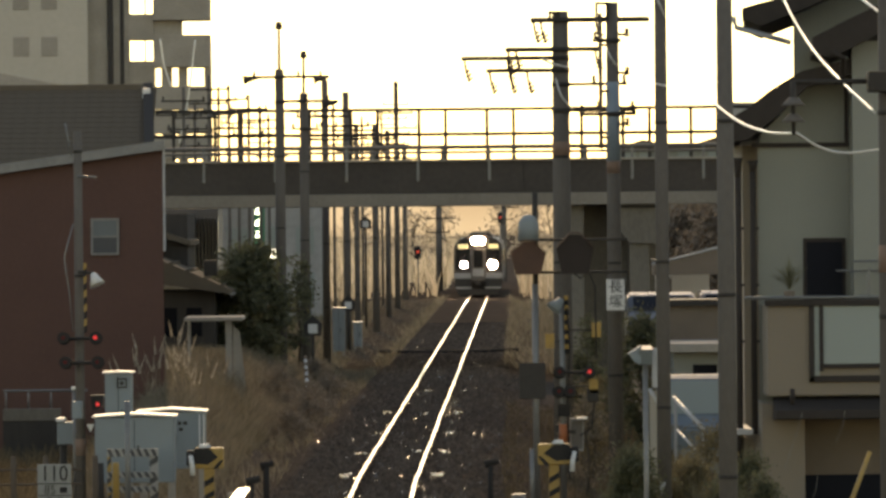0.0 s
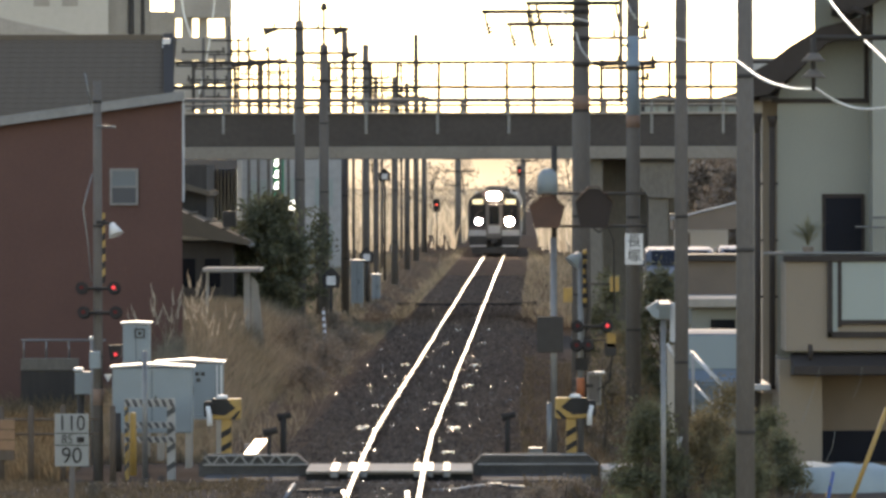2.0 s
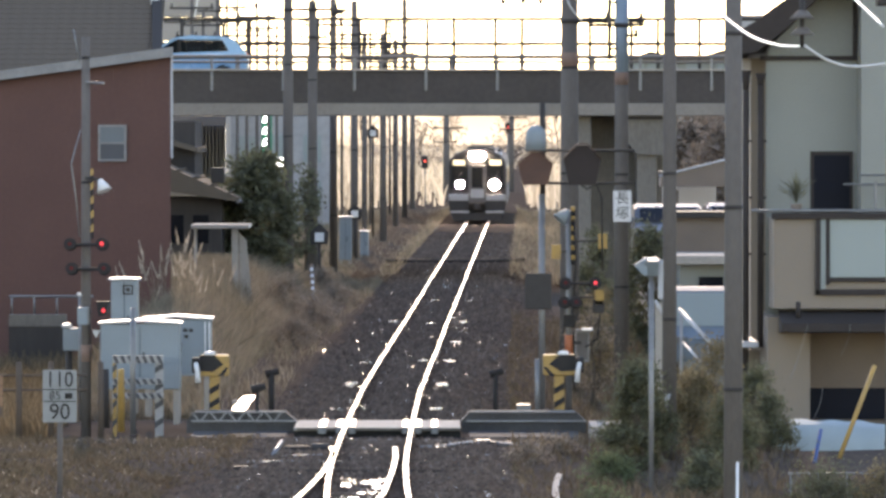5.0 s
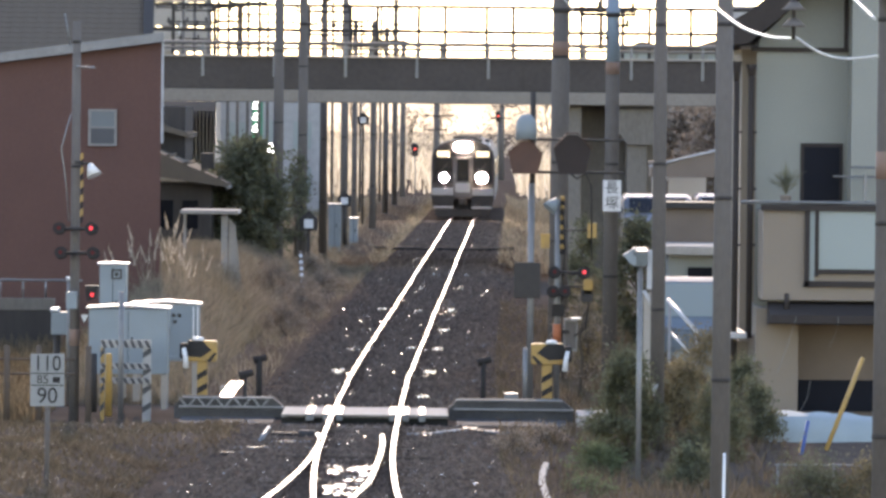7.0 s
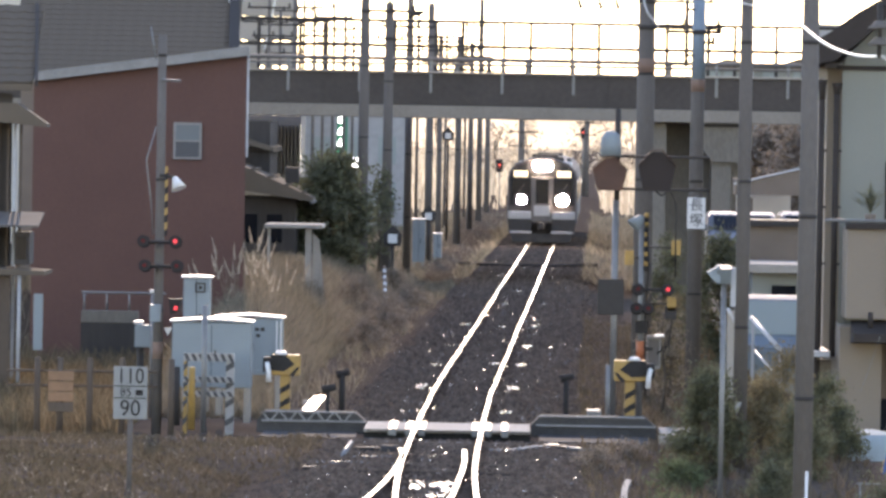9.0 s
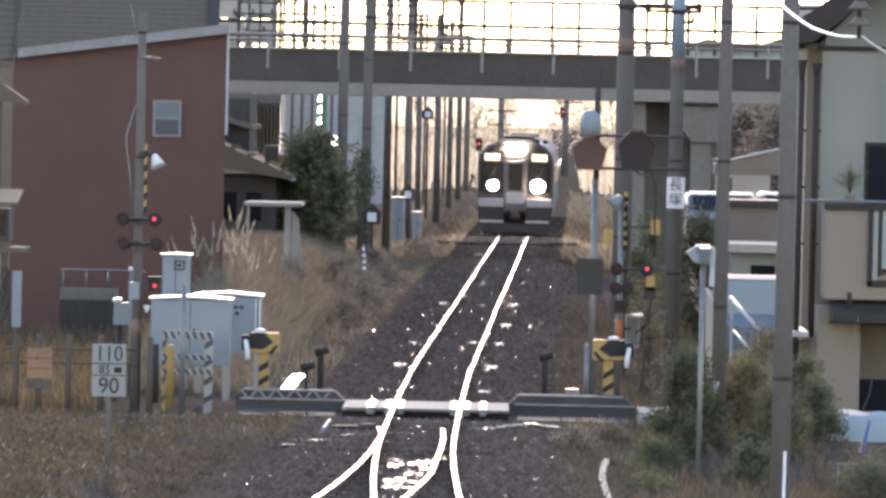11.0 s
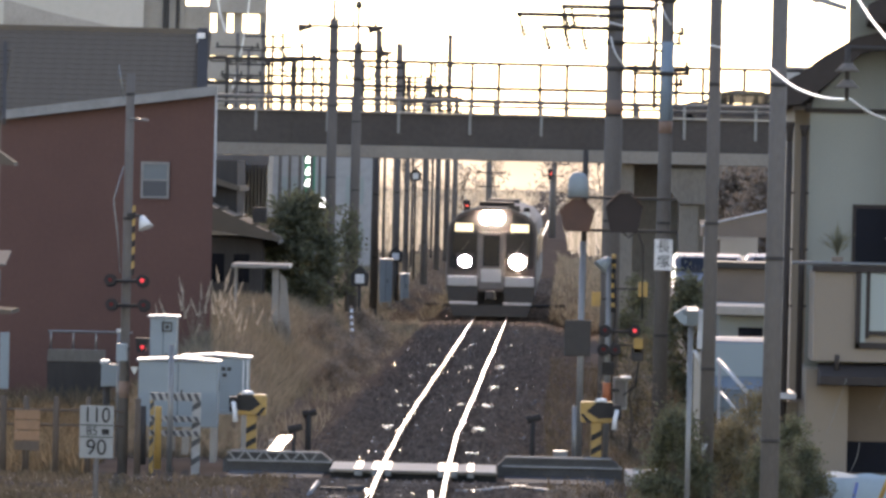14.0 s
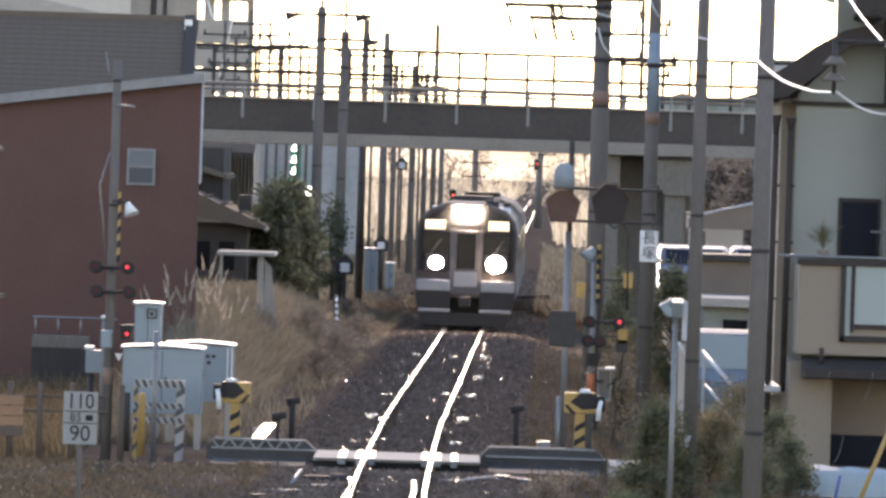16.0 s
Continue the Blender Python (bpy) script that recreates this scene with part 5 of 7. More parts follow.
def mid_houses():
    # small tiled house behind the bank
    y = 158.0
    h = thing("small_tiled_house", (-6.884, y, 0.3), "dark small house with a low tiled roof", "house")
    part("wall", box(B(), -8.628, -6.217, y, y + 5, -0.2, 2.757), DIM_BOARD, h)
    part("roof", prism(B(), [(-8.628, 4.057), (-7.597, 3.613), (-5.694, 2.789), (-5.694, 2.677), (-8.628, 3.106)], y - 0.7, y + 5.5), GREY_TILE, h, "sloping grey roof")
    part("upper_wall", box(B(), -8.847, -7.139, y + 4, y + 9, 3.062, 4.931), DIM_BOARD, h)
    part("upper_roof", prism(B(), [(-8.847, 4.769), (-7.025, 4.167), (-7.025, 4.037), (-8.847, 4.525)], y + 3.4, y + 9.5), GREY_TILE, h)
    for k in range(6):
        f = (k + 0.5) / 6
        x = -8.6 + 2.85 * f
        zt = 4.057 - 0.444 * f / 0.35 if f < 0.35 else 3.613 - 0.824 * (f - 0.35) / 0.65
        part("tile_rib", tube(B(), [(x, y - 0.72, zt + 0.03), (x, y + 5.4, zt + 0.03)], 0.05, n=6), GREY_TILE, h)
    for x in (-8.2, -7.5, -6.8):
        part("window", box(B(), x - 0.22, x + 0.22, y - 0.04, y - 0.004, 1.5, 2.3, 0.01), GLASS, h)
    part("gutter", tube(B(), [(-5.72, y - 0.72, 2.68), (-5.72, y + 5.4, 2.68)], 0.05, n=8), STEEL, h)
    part("chimney_box", box(B(), -6.493, -6.115, y - 0.6, y - 0.1, 3.196, 3.637, 0.03), DARK_STEEL, h)
    # slatted screen between the house and the poles
    s = thing("slatted_screen", (-7.896, 190, 0), "grey building side with upright metal slats", "building")
    part("wall", box(B(), -9.329, -7.401, 192, 196, -0.2, 5.120), CONCRETE, s)
    for k in range(9):
        px = 342 + 6.5 * k
        part("slat", box(B(), (px - 784) / 9962 * 190, (px + 3 - 784) / 9962 * 190, 190.8, 191.9, 3.134, 4.812), STEEL, s)
    # shed with a pale flat roof
    d = thing("small_shed", (-5.397, 140, 0.8), "small open shed with a pale flat roof", "shed")
    part("roof", box(B(), -6.240, -4.806, 139.2, 141.5, 2.264, 2.363, 0.02), CONCRETE, d)
    part("post", box(B(), -5.228, -5.073, 139.4, 139.6, 0.6, 2.264, 0.01), CONCRETE, d)
    part("post", box(B(), -6.170, -6.099, 139.4, 139.6, 0.6, 2.264, 0.01), CONCRETE, d)
    part("panel", prism(B(), [(-5.059, 0.6), (-5.059, 2.152), (-4.891, 1.969), (-4.764, 0.6)], 139.9, 140.0), CONCRETE, d)
    # low wall and rail before the red house
    w = thing("low_wall", (-8.221, 118, 0), "low wall, its lower part darkened behind the grass, with a rail above", "wall", kind="structure")
    # lower part coloured dark for the dimness behind the grass; upper band stays paler
    part("wall", box(B(), -9.109, -7.9, 118, 118.15, -0.6, 0.6, 0.01), DIM_BOARD, w)
    part("upper_band", box(B(), -9.109, -7.9, 117.98, 118.17, 0.603, 0.86, 0.015), STAINED, w, "upper band of the wall, left paler")
    part("top_rail", tube(B(), [(-9.109, 118.07, 1.236), (-7.332, 118.07, 1.236)], 0.025), STEEL, w)
    for px in (20, 60, 100, 140):
        part("post", tube(B(), [((px - 784) / 9962 * 118, 118.07, 0.869), ((px - 784) / 9962 * 118, 118.07, 1.236)], 0.02), STEEL, w)


mid_houses()


# ---- distance ----
def distance():
    # backdrop gives off its own glow; warm haze is put into its colour
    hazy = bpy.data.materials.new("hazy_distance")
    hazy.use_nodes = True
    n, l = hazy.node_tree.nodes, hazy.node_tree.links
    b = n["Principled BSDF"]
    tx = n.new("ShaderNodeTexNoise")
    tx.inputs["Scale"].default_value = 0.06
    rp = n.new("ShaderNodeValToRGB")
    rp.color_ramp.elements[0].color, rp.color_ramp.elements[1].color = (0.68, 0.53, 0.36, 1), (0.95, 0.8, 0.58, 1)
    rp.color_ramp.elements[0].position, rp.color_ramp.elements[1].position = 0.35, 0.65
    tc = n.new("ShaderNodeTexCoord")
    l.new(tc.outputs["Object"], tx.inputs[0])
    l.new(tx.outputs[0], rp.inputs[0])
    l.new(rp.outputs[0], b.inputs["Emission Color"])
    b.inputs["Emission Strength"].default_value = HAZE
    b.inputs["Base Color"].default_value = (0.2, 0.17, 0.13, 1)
    rng = random.Random(6)
    outline = [(-700, -2)]
    x = -700.0
    while x < 700:
        outline.append((x, 12 + 5 * noise.noise((x * 0.02, 0, 3)) + 2.5 * noise.noise((x * 0.13, 4, 3)) + rng.uniform(-0.8, 0.8)))
        x += 5
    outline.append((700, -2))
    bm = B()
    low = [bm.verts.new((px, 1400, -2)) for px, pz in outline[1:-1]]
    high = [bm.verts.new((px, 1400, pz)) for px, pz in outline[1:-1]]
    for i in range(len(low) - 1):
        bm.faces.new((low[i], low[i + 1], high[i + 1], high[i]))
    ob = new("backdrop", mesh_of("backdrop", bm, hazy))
    tagged(ob, "distant woods beyond the line with haze painted in as glow", "backdrop", kind="structure")
    # far buildings beyond the bridge
    pale = mat("pale_town_wall", (0.36, 0.355, 0.345), 0.8, scale=0.3, grain=3)
    def block(px0, px1, py0, d, label, floors=2, m=pale):
        x0, x1, z1 = (px0 - 784) / 9962 * d, (px1 - 784) / 9962 * d, 4.85 - (py0 - 220) / 9962 * d
        t = thing("town_building", ((x0 + x1) / 2, d, -0.3), label, "building", "buildings beyond the bridge")
        depth = 2.0 if d < 140 else 9.0
        part("wall", box(B(), x0, x1, d, d + depth, -1.2 if d < 140 else -0.3, z1), m, t)
        part("roof", box(B(), x0 - 0.12, x1 + 0.12, d - 0.2, d + depth + 0.2, z1 + 0.004, z1 + 0.14), FASCIA if m == pale else DARK_STEEL, t)
        nw = max(int((x1 - x0) / 1.6), 1)
        for f in range(floors):
            for k in range(nw):
                wx = x0 + (k + 0.25) * (x1 - x0) / nw
                part("window", box(B(), wx, wx + (x1 - x0) / nw * 0.5, d - 0.05, d - 0.004, 0.6 + f * 2.3, 2.0 + f * 2.3, 0.02), PALE_GLASS, t)
    block(398, 470, 150, 262, "pale two-storey building beyond the bridge")
    block(520, 585, 140, 285, "pale shop building beyond the bridge")
    block(470, 522, 170, 300, "pale grey building beyond the bridge")
    block(1195, 1268, 316, 151, "low beige building beyond the road", 1, BEIGE)
    block(1193, 1360, 386, 128, "brown-walled outbuilding before the parked cars", 0, BROWN_WALL)
    block(1300, 1400, 30, 420, "pale distant apartment block", 3)
    # houses whose roofs rise over the road beyond the bridge
    for d, x0, x1, zw, roof in ((236.0, 7.723, 9.666, 7.572, [(7.581, 7.525), (8.671, 7.904), (9.950, 7.643), (9.950, 7.525)]),
                                (246.0, 10.224, 14.224, 7.688, [(10.026, 7.638), (11.458, 7.836), (12.446, 8.156), (14.471, 8.255), (14.471, 7.638)])):
        t = thing("far_house", ((x0 + x1) / 2, d, -0.3), "grey house with a low dark roof beyond the bridge", "house", "buildings beyond the bridge")
        part("wall", box(B(), x0, x1, d, d + 7, -0.3, zw), PALE_WALL, t)
        part("roof", prism(B(), roof, d - 0.5, d + 7.5), GREY_TILE, t)
        for k in range(3):
            wx = x0 + (k + 0.3) * (x1 - x0) / 3
            part("window", box(B(), wx, wx + 0.5, d - 0.05, d - 0.004, zw - 0.5, zw - 0.12, 0.01), PALE_GLASS, t)
    # dark roof with a bright edge above the parked cars
    t = thing("lean_to_roof", (6.701, 149, -0.3), "dark sloping roof with a bright metal edge", "shed")
    part("roof", prism(B(), [(5.75, 3.2), (5.75, 3.45), (7.5, 3.9), (7.5, 3.2)], 148.6, 149.9), BROWN_WALL, t)
    part("edge", tube(B(), [(5.70, 148.55, 3.47), (7.52, 148.55, 3.93)], 0.03), FASCIA, t, "bright metal roof edge")
    for px in (1196, 1296):
        x = (px - 784) / 9962 * 149
        part("post", box(B(), x - 0.06, x + 0.06, 148.7, 148.9, -1.0, 3.115), WOOD, t)
    # tall green shop sign
    GREEN = mat("green_sign_face", (0.02, 0.2, 0.11), 0.5, scale=2)
    SIGN_GLOW = glow("sign_white_glow", (0.9, 1.0, 0.95), 2.5)
    s = thing("shop_sign", (-8.038, 255, -0.3), "tall green shop sign with glowing white characters", "sign")
    part("board", box(B(), -8.217, -7.731, 255, 255.2, -0.3, 5.362, 0.02), GREEN, s)
    for k in range(5):
        z = 2.854 + k * 0.52
        part("letter_bar", box(B(), -8.166, -7.961, 254.95, 254.99, z, z + 0.12), SIGN_GLOW, s)
        part("letter_bar", prism(B(), [(-8.166, z + 0.2), (-7.935, z + 0.36), (-7.935, z + 0.26), (-8.089, z + 0.18)], 254.95, 254.99), SIGN_GLOW, s)
    # the disc emits light to show the glare on a round sign
    m = thing("glare_sign", (-7.311, 252, -0.3), "round sign on a post, its white glare put in as glow", "sign")
    part("post", tube(B(), [(-7.311, 252.1, -0.3), (-7.311, 252.1, 3.080)], 0.05), STEEL, m)
    part("disc", tube(B(), [(-7.311, 252.0, 3.156), (-7.311, 251.95, 3.156)], 0.228, n=20), SIGN_GLOW, m)
    # railway signals showing red
    RED = glow("red_signal", (1.0, 0.1, 0.06), 0.4)
    for px, py, d in ((752, 286, 345), (899, 226, 420)):
        x, z = (px - 784) / 9962 * d, 4.85 - (py - 220) / 9962 * d
        g = thing("railway_signal", (x, d, 0), "railway signal on a thin post showing red", "signal")
        part("post", tube(B(), [(x, d + 0.1, -0.2), (x, d + 0.1, z + 0.4)], 0.06), STEEL, g)
        hood = part("head", box(B(), x - 0.2, x + 0.2, d - 0.1, d + 0.1, z - 0.45, z + 0.35, 0.05), BLACK, g)
        part("lens", tube(B(), [(x, d - 0.1, z), (x, d - 0.14, z)], 0.07, n=14), RED, hood)


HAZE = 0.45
distance()


# ---- equipment beside the crossing ----
LENS = glow("red_lamp_lens", (0.9, 0.04, 0.05), 0.16)
DULL_LENS = mat("dull_red_lens", (0.12, 0.018, 0.018), 0.6, bump=0, spec=0.1)


def lamp_pair(parent, x, y, z, gap, lit):
    """A bar with two hooded warning lamps."""
    part("lamp_bar", tube(B(), [(x - gap, y, z), (x + gap, y, z)], 0.03), DARK_STEEL, parent)
    for sx, on in ((-1, lit[0]), (1, lit[1])):
        cx = x + sx * gap
        hood = part("lamp_hood", tube(B(), [(cx, y + 0.1, z), (cx, y - 0.12, z), (cx, y - 0.22, z + 0.02)], 0.085, 0.1, 14), BLACK, parent)
        part("backplate", tube(B(), [(cx, y + 0.02, z), (cx, y + 0.05, z)], 0.11, n=18), BLACK, hood)
        part("lens", tube(B(), [(cx, y - 0.215, z + 0.02), (cx, y - 0.235, z + 0.02)], 0.035, n=14), LENS if on else DULL_LENS, hood)


def stripes(parent, x0, x1, y, z0, z1, n, lean=0.5):
    """Slanting bands, turn by turn in two colours."""
    w = (x1 - x0)
    for i in range(n):
        a, b = z0 + (z1 - z0) * i / n, z0 + (z1 - z0) * (i + 1) / n
        band = prism(B(), [(x0, a), (x0, b), (x1, min(b + w * lean, z1 + 0.01)), (x1, min(a + w * lean, z1))], y, y + 0.012)
        part("stripe", band, YELLOW if i % 2 else BLACK, parent)


def left_signal():
    x, y = -6.027, 95.0
    p = pole(x, y, 6.317, 0.081, "old concrete pole carrying crossing warning lamps", (), "crossing_signal", band=0.843)
    tagged(p, category="crossing signal")
    part("whip", tube(B(), [(x - 0.1, y - 0.1, 5.898), (x - 0.2, y - 0.1, 6.451)], 0.012), STEEL, p)
    lamp_pair(p, x + 0.02, y - 0.2, 2.819, 0.27, (False, True))
    lamp_pair(p, x + 0.05, y - 0.2, 2.408, 0.27, (False, False))
    part("cone_lamp", tube(B(), [(x + 0.25, y - 0.2, 3.916), (x + 0.33, y - 0.25, 3.725)], 0.04, 0.13, 14), WHITE_PAINT, p, "pale conical lamp")
    part("lamp_arm", tube(B(), [(x, y - 0.1, 3.944), (x + 0.25, y - 0.2, 3.916)], 0.025), DARK_STEEL, p)
    part("side_arm", tube(B(), [(x, y - 0.1, 5.555), (x + 0.32, y - 0.1, 5.536)], 0.02), STEEL, p)
    part("cable_loop", tube(B(), [(x - 0.08, y - 0.1, 4.755), (x - 0.24, y - 0.1, 4.183), (x - 0.16, y - 0.1, 3.610), (x - 0.1, y - 0.1, 2.943)], 0.012), STEEL, p)
    stripes(p, x + 0.09, x + 0.14, y - 0.2, 2.895, 4.087, 10, 0.8)
    a = part("arrow_lamp", prism(B(), [(-5.813, 1.877), (-5.586, 1.877), (-5.643, 1.660), (-5.775, 1.622)], 94.3, 94.7), BLACK, p)
    part("lens", tube(B(), [(-5.690, 94.29, 1.726), (-5.690, 94.27, 1.726)], 0.035, n=12), LENS, a)
    part("warning_triangle", prism(B(), [(-5.907, 1.376), (-5.775, 1.376), (-5.841, 1.244)], 94.72, 94.74), WHITE_PAINT, p)
    part("switch_box", box(B(), -6.134, -5.964, 94.4, 94.7, 1.480, 1.773, 0.015), BOX_PAINT, p)
    part("bollard", tube(B(), [(-5.611, 93.5, -0.2), (-5.611, 93.5, 0.778)], 0.07, 0.06, 12), DARK_STEEL, p)


left_signal()


def cabinet(name, label, x0, x1, y, z0, z1, legs, depth=0.6, details=True):
    c = thing(name, ((x0 + x1) / 2, y, legs), label, "equipment cabinet", "cabinets at the crossing")
    part("body", box(B(), x0, x1, y, y + depth, z0, z1, 0.02), BOX_PAINT, c)
    k = 0.045 if x1 - x0 > 0.7 else 0.012
    part("lid", prism(B(), [(x0 - 0.04, z1 + 0.004), ((x0 + x1) / 2, z1 + k), (x1 + 0.04, z1 + 0.004), (x1 + 0.04, z1 + 0.03), ((x0 + x1) / 2, z1 + k + 0.03), (x0 - 0.04, z1 + 0.03)], y - 0.06, y + depth + 0.06), WHITE_PAINT, c, "white overhanging lid")
    for x in (x0 + 0.06, x1 - 0.06):
        part("leg", box(B(), x - 0.05, x + 0.05, y + 0.05, y + depth - 0.05, legs, z0, 0.01), CONCRETE, c)
    part("door_seam", box(B(), (x0 + x1) / 2 - 0.006, (x0 + x1) / 2 + 0.006, y - 0.004, y + 0.002, z0 + 0.04, z1 - 0.04), DARK_STEEL, c)
    part("handle", box(B(), (x0 + x1) / 2 + 0.05, (x0 + x1) / 2 + 0.08, y - 0.035, y - 0.004, (z0 + z1) / 2 - 0.08, (z0 + z1) / 2 + 0.08, 0.006), DARK_STEEL, c)
    return c


def cabinets():
    cabinet("relay_cabinet", "wide pale grey signalling cabinet on short legs", -5.756, -4.426, 94.5, 0.394, 1.490, -0.2, 0.7)
    c = cabinet("relay_cabinet", "pale grey cabinet with a small printed label", -5.151, -4.012, 97.0, 0.515, 1.480, -0.2, 0.7)
    for px, py in ((324, 585), (334, 585), (326, 596)):
        x, z = (px - 784) / 9962 * 97, 4.85 - (py - 220) / 9962 * 97
        part("label_bar", box(B(), x, x + 0.07, 96.99, 96.998, z - 0.03, z + 0.03), DARK_STEEL, c)
    for xe in (-4.1, -4.03):
        part("frame_bar", box(B(), xe - 0.012, xe + 0.012, 96.96, 97.0, 0.55, 1.45, 0.004), WHITE_PAINT, c, "white edge trim")
    part("cable_entry", box(B(), -4.7, -4.3, 96.93, 96.995, 0.515, 0.6, 0.01), BOX_PAINT, c)
    c = cabinet("control_cabinet", "tall narrow grey cabinet with a square emblem", -5.785, -5.322, 98.0, 0.716, 2.134, -0.2, 0.5)
    bm = B()
    x, z = -5.489, 1.967
    for a in ((x - 0.09, x + 0.09, z + 0.06, z + 0.085), (x - 0.09, x + 0.09, z - 0.085, z - 0.06), (x - 0.09, x - 0.065, z - 0.06, z + 0.06), (x + 0.065, x + 0.09, z - 0.06, z + 0.06), (x - 0.03, x + 0.03, z - 0.03, z + 0.03)):
        box(bm, a[0], a[1], 97.98, 97.996, a[2], a[3])
    part("emblem", bm, DARK_STEEL, c)
    c = thing("meter_box", (-6.322, 96, -0.2), "small grey meter box on a post", "equipment cabinet")
    part("body", box(B(), -6.486, -6.177, 96, 96.3, 0.984, 1.370, 0.02), BOX_PAINT, c)
    part("lid", box(B(), -6.505, -6.360, 95.95, 96.35, 1.380, 1.438, 0.01), WHITE_PAINT, c)
    part("post", tube(B(), [(-6.399, 96.2, -0.2), (-6.399, 96.2, 1.187)], 0.06), DARK_STEEL, c)
    part("side_post", tube(B(), [(-6.187, 95.9, -0.2), (-6.187, 95.9, 1.958)], 0.03), STEEL, c)
    part("post_cap", tube(B(), [(-6.187, 95.9, 1.920), (-6.187, 95.9, 1.978)], 0.045), WHITE_PAINT, c)


cabinets()


def barrier():
    y = 92.9
    DIRTY_WHITE = mat("dirty_white_paint", (0.33, 0.32, 0.3), 0.7, second=(0.22, 0.21, 0.195), scale=6, spec=0.2)
    b = thing("striped_barrier", (-5.041, y, -0.15), "low barrier frame with black and white slanted stripes", "barrier")
    x0, x1, z0, z1 = -5.461, -4.621, land(-5.041, 92.9) - 0.02, 1.030
    black = mat("barrier_black", (0.05, 0.05, 0.05), 0.6)
    for za, zb in ((z1 - 0.13, z1), (z1 - 0.48, z1 - 0.38), (z1 - 0.72, z1 - 0.62)):
        rail = part("rail", box(B(), x0, x1, y, y + 0.04, za, zb, 0.005), DIRTY_WHITE, b)
        n = 7
        for i in range(n):
            a = x0 + (x1 - x0) * i / n
            w = (x1 - x0) / n
            part("stripe", prism(B(), [(a, zb - 0.004), (a + w * 0.5, zb - 0.004), (min(a + w * 0.95, x1), za + 0.004), (min(a + w * 0.45, x1), za + 0.004)], y - 0.008, y - 0.002), black, rail)
    for xa, xb in ((x0, x0 + 0.07), (x1 - 0.14, x1)):
        post = part("post", box(B(), xa, xb, y + 0.045, y + 0.09, z0, z1, 0.005), YELLOW if xb < x1 else DIRTY_WHITE, b)
        for i in range(5):
            z = z0 + (z1 - z0) * i / 5
            part("stripe", prism(B(), [(xa, z), (xa, z + 0.1), (xb, z + 0.19), (xb, z + 0.09)], y + 0.036, y + 0.043), black, post)
    whole("bollard", tube(B(), [(-5.283, 92.3, -0.2), (-5.283, 92.3, 0.784), (-5.283, 92.3, 0.831)], 0.06, 0.05, 12), YELLOW, "short worn yellow bollard beside the crossing", "bollard")
    whole("sign_post", tube(B(), [(-5.043, 91.5, -0.2), (-5.043, 91.5, 1.871)], 0.045, n=10), STEEL, "plain grey steel post", "post")
    for px, top, y2, r in ((480, 655, 97, 0.055), (455, 682, 92, 0.03), (877, 655, 97, 0.045)):
        x, z = (px - 784) / 9962 * y2, 4.85 - (top - 220) / 9962 * y2
        bm = tube(B(), [(x, y2, -0.4), (x, y2, z)], r, n=10)
        tube(bm, [(x - 0.1, y2, z - 0.08), (x + 0.13, y2 + 0.02, z - 0.02)], 0.07, 0.06, 10)
        whole("line_marker", bm, BLACK, "short black marker post beside the line", "post", "markers beside the line")


barrier()


def gate_machine(x0, x1, y, label, flip=1):
    """A crossing gate drive: striped head on a pedestal, with its weight."""
    g = thing("gate_machine", ((x0 + x1) / 2, y, -0.2), label, "gate machine", "gate drives at the crossing")
    w, cx = x1 - x0, (x0 + x1) / 2
    zt, zm = 1.021, 0.675
    part("head", box(B(), x0, x1, y, y + 0.35, zm, zt, 0.03), YELLOW, g)
    q = lambda u, v: (cx + flip * w * (u - 0.5), zm + (zt - zm) * v)
    part("dark_side", prism(B(), [q(0, 0.25), q(0, 1.0), q(0.5, 1.0), q(0.82, 0.55), q(0.45, 0.2)], y - 0.012, y - 0.003), BLACK, g, "black arrow-shaped marking")
    part("stripe", prism(B(), [q(0.62, 0.0), q(0.9, 0.42), q(1.0, 0.42), q(0.8, 0.0)], y - 0.012, y - 0.003), BLACK, g)
    part("pedestal", box(B(), cx - 0.085, cx + 0.085, y + 0.05, y + 0.3, -0.2, zm, 0.02), YELLOW, g)
    for zz in (-0.1, 0.13, 0.36):
        part("pedestal_band", prism(B(), [(cx - 0.085, zz), (cx - 0.085, zz + 0.1), (cx + 0.085, zz + 0.2), (cx + 0.085, zz + 0.1)], y + 0.035, y + 0.046), BLACK, g)
    arm = part("counterweight", box(B(), cx - flip * w * 0.62 - 0.07, cx - flip * w * 0.62 + 0.07, y - 0.1, y + 0.2, zm + 0.05, zt - 0.04, 0.03), BLACK, g)
    part("arm_plate", tube(B(), [(cx - flip * w * 0.62, y - 0.12, zt - 0.12), (cx - flip * w * 0.56, y - 0.15, zm + 0.08), (cx - flip * w * 0.54, y - 0.14, zm - 0.1)], 0.035, 0.045, 8), WHITE_PAINT, arm, "white curved arm end")
    part("cap", tube(B(), [(cx - flip * 0.07, y + 0.1, zt + 0.003), (cx - flip * 0.07, y + 0.1, zt + 0.06)], 0.11, 0.07, 12), WHITE_PAINT, g)


gate_machine(-4.033, -3.548, 93.2, "yellow and black striped crossing gate drive")
gate_machine(1.662, 2.203, 93.4, "yellow and black striped crossing gate drive by the poles", -1)


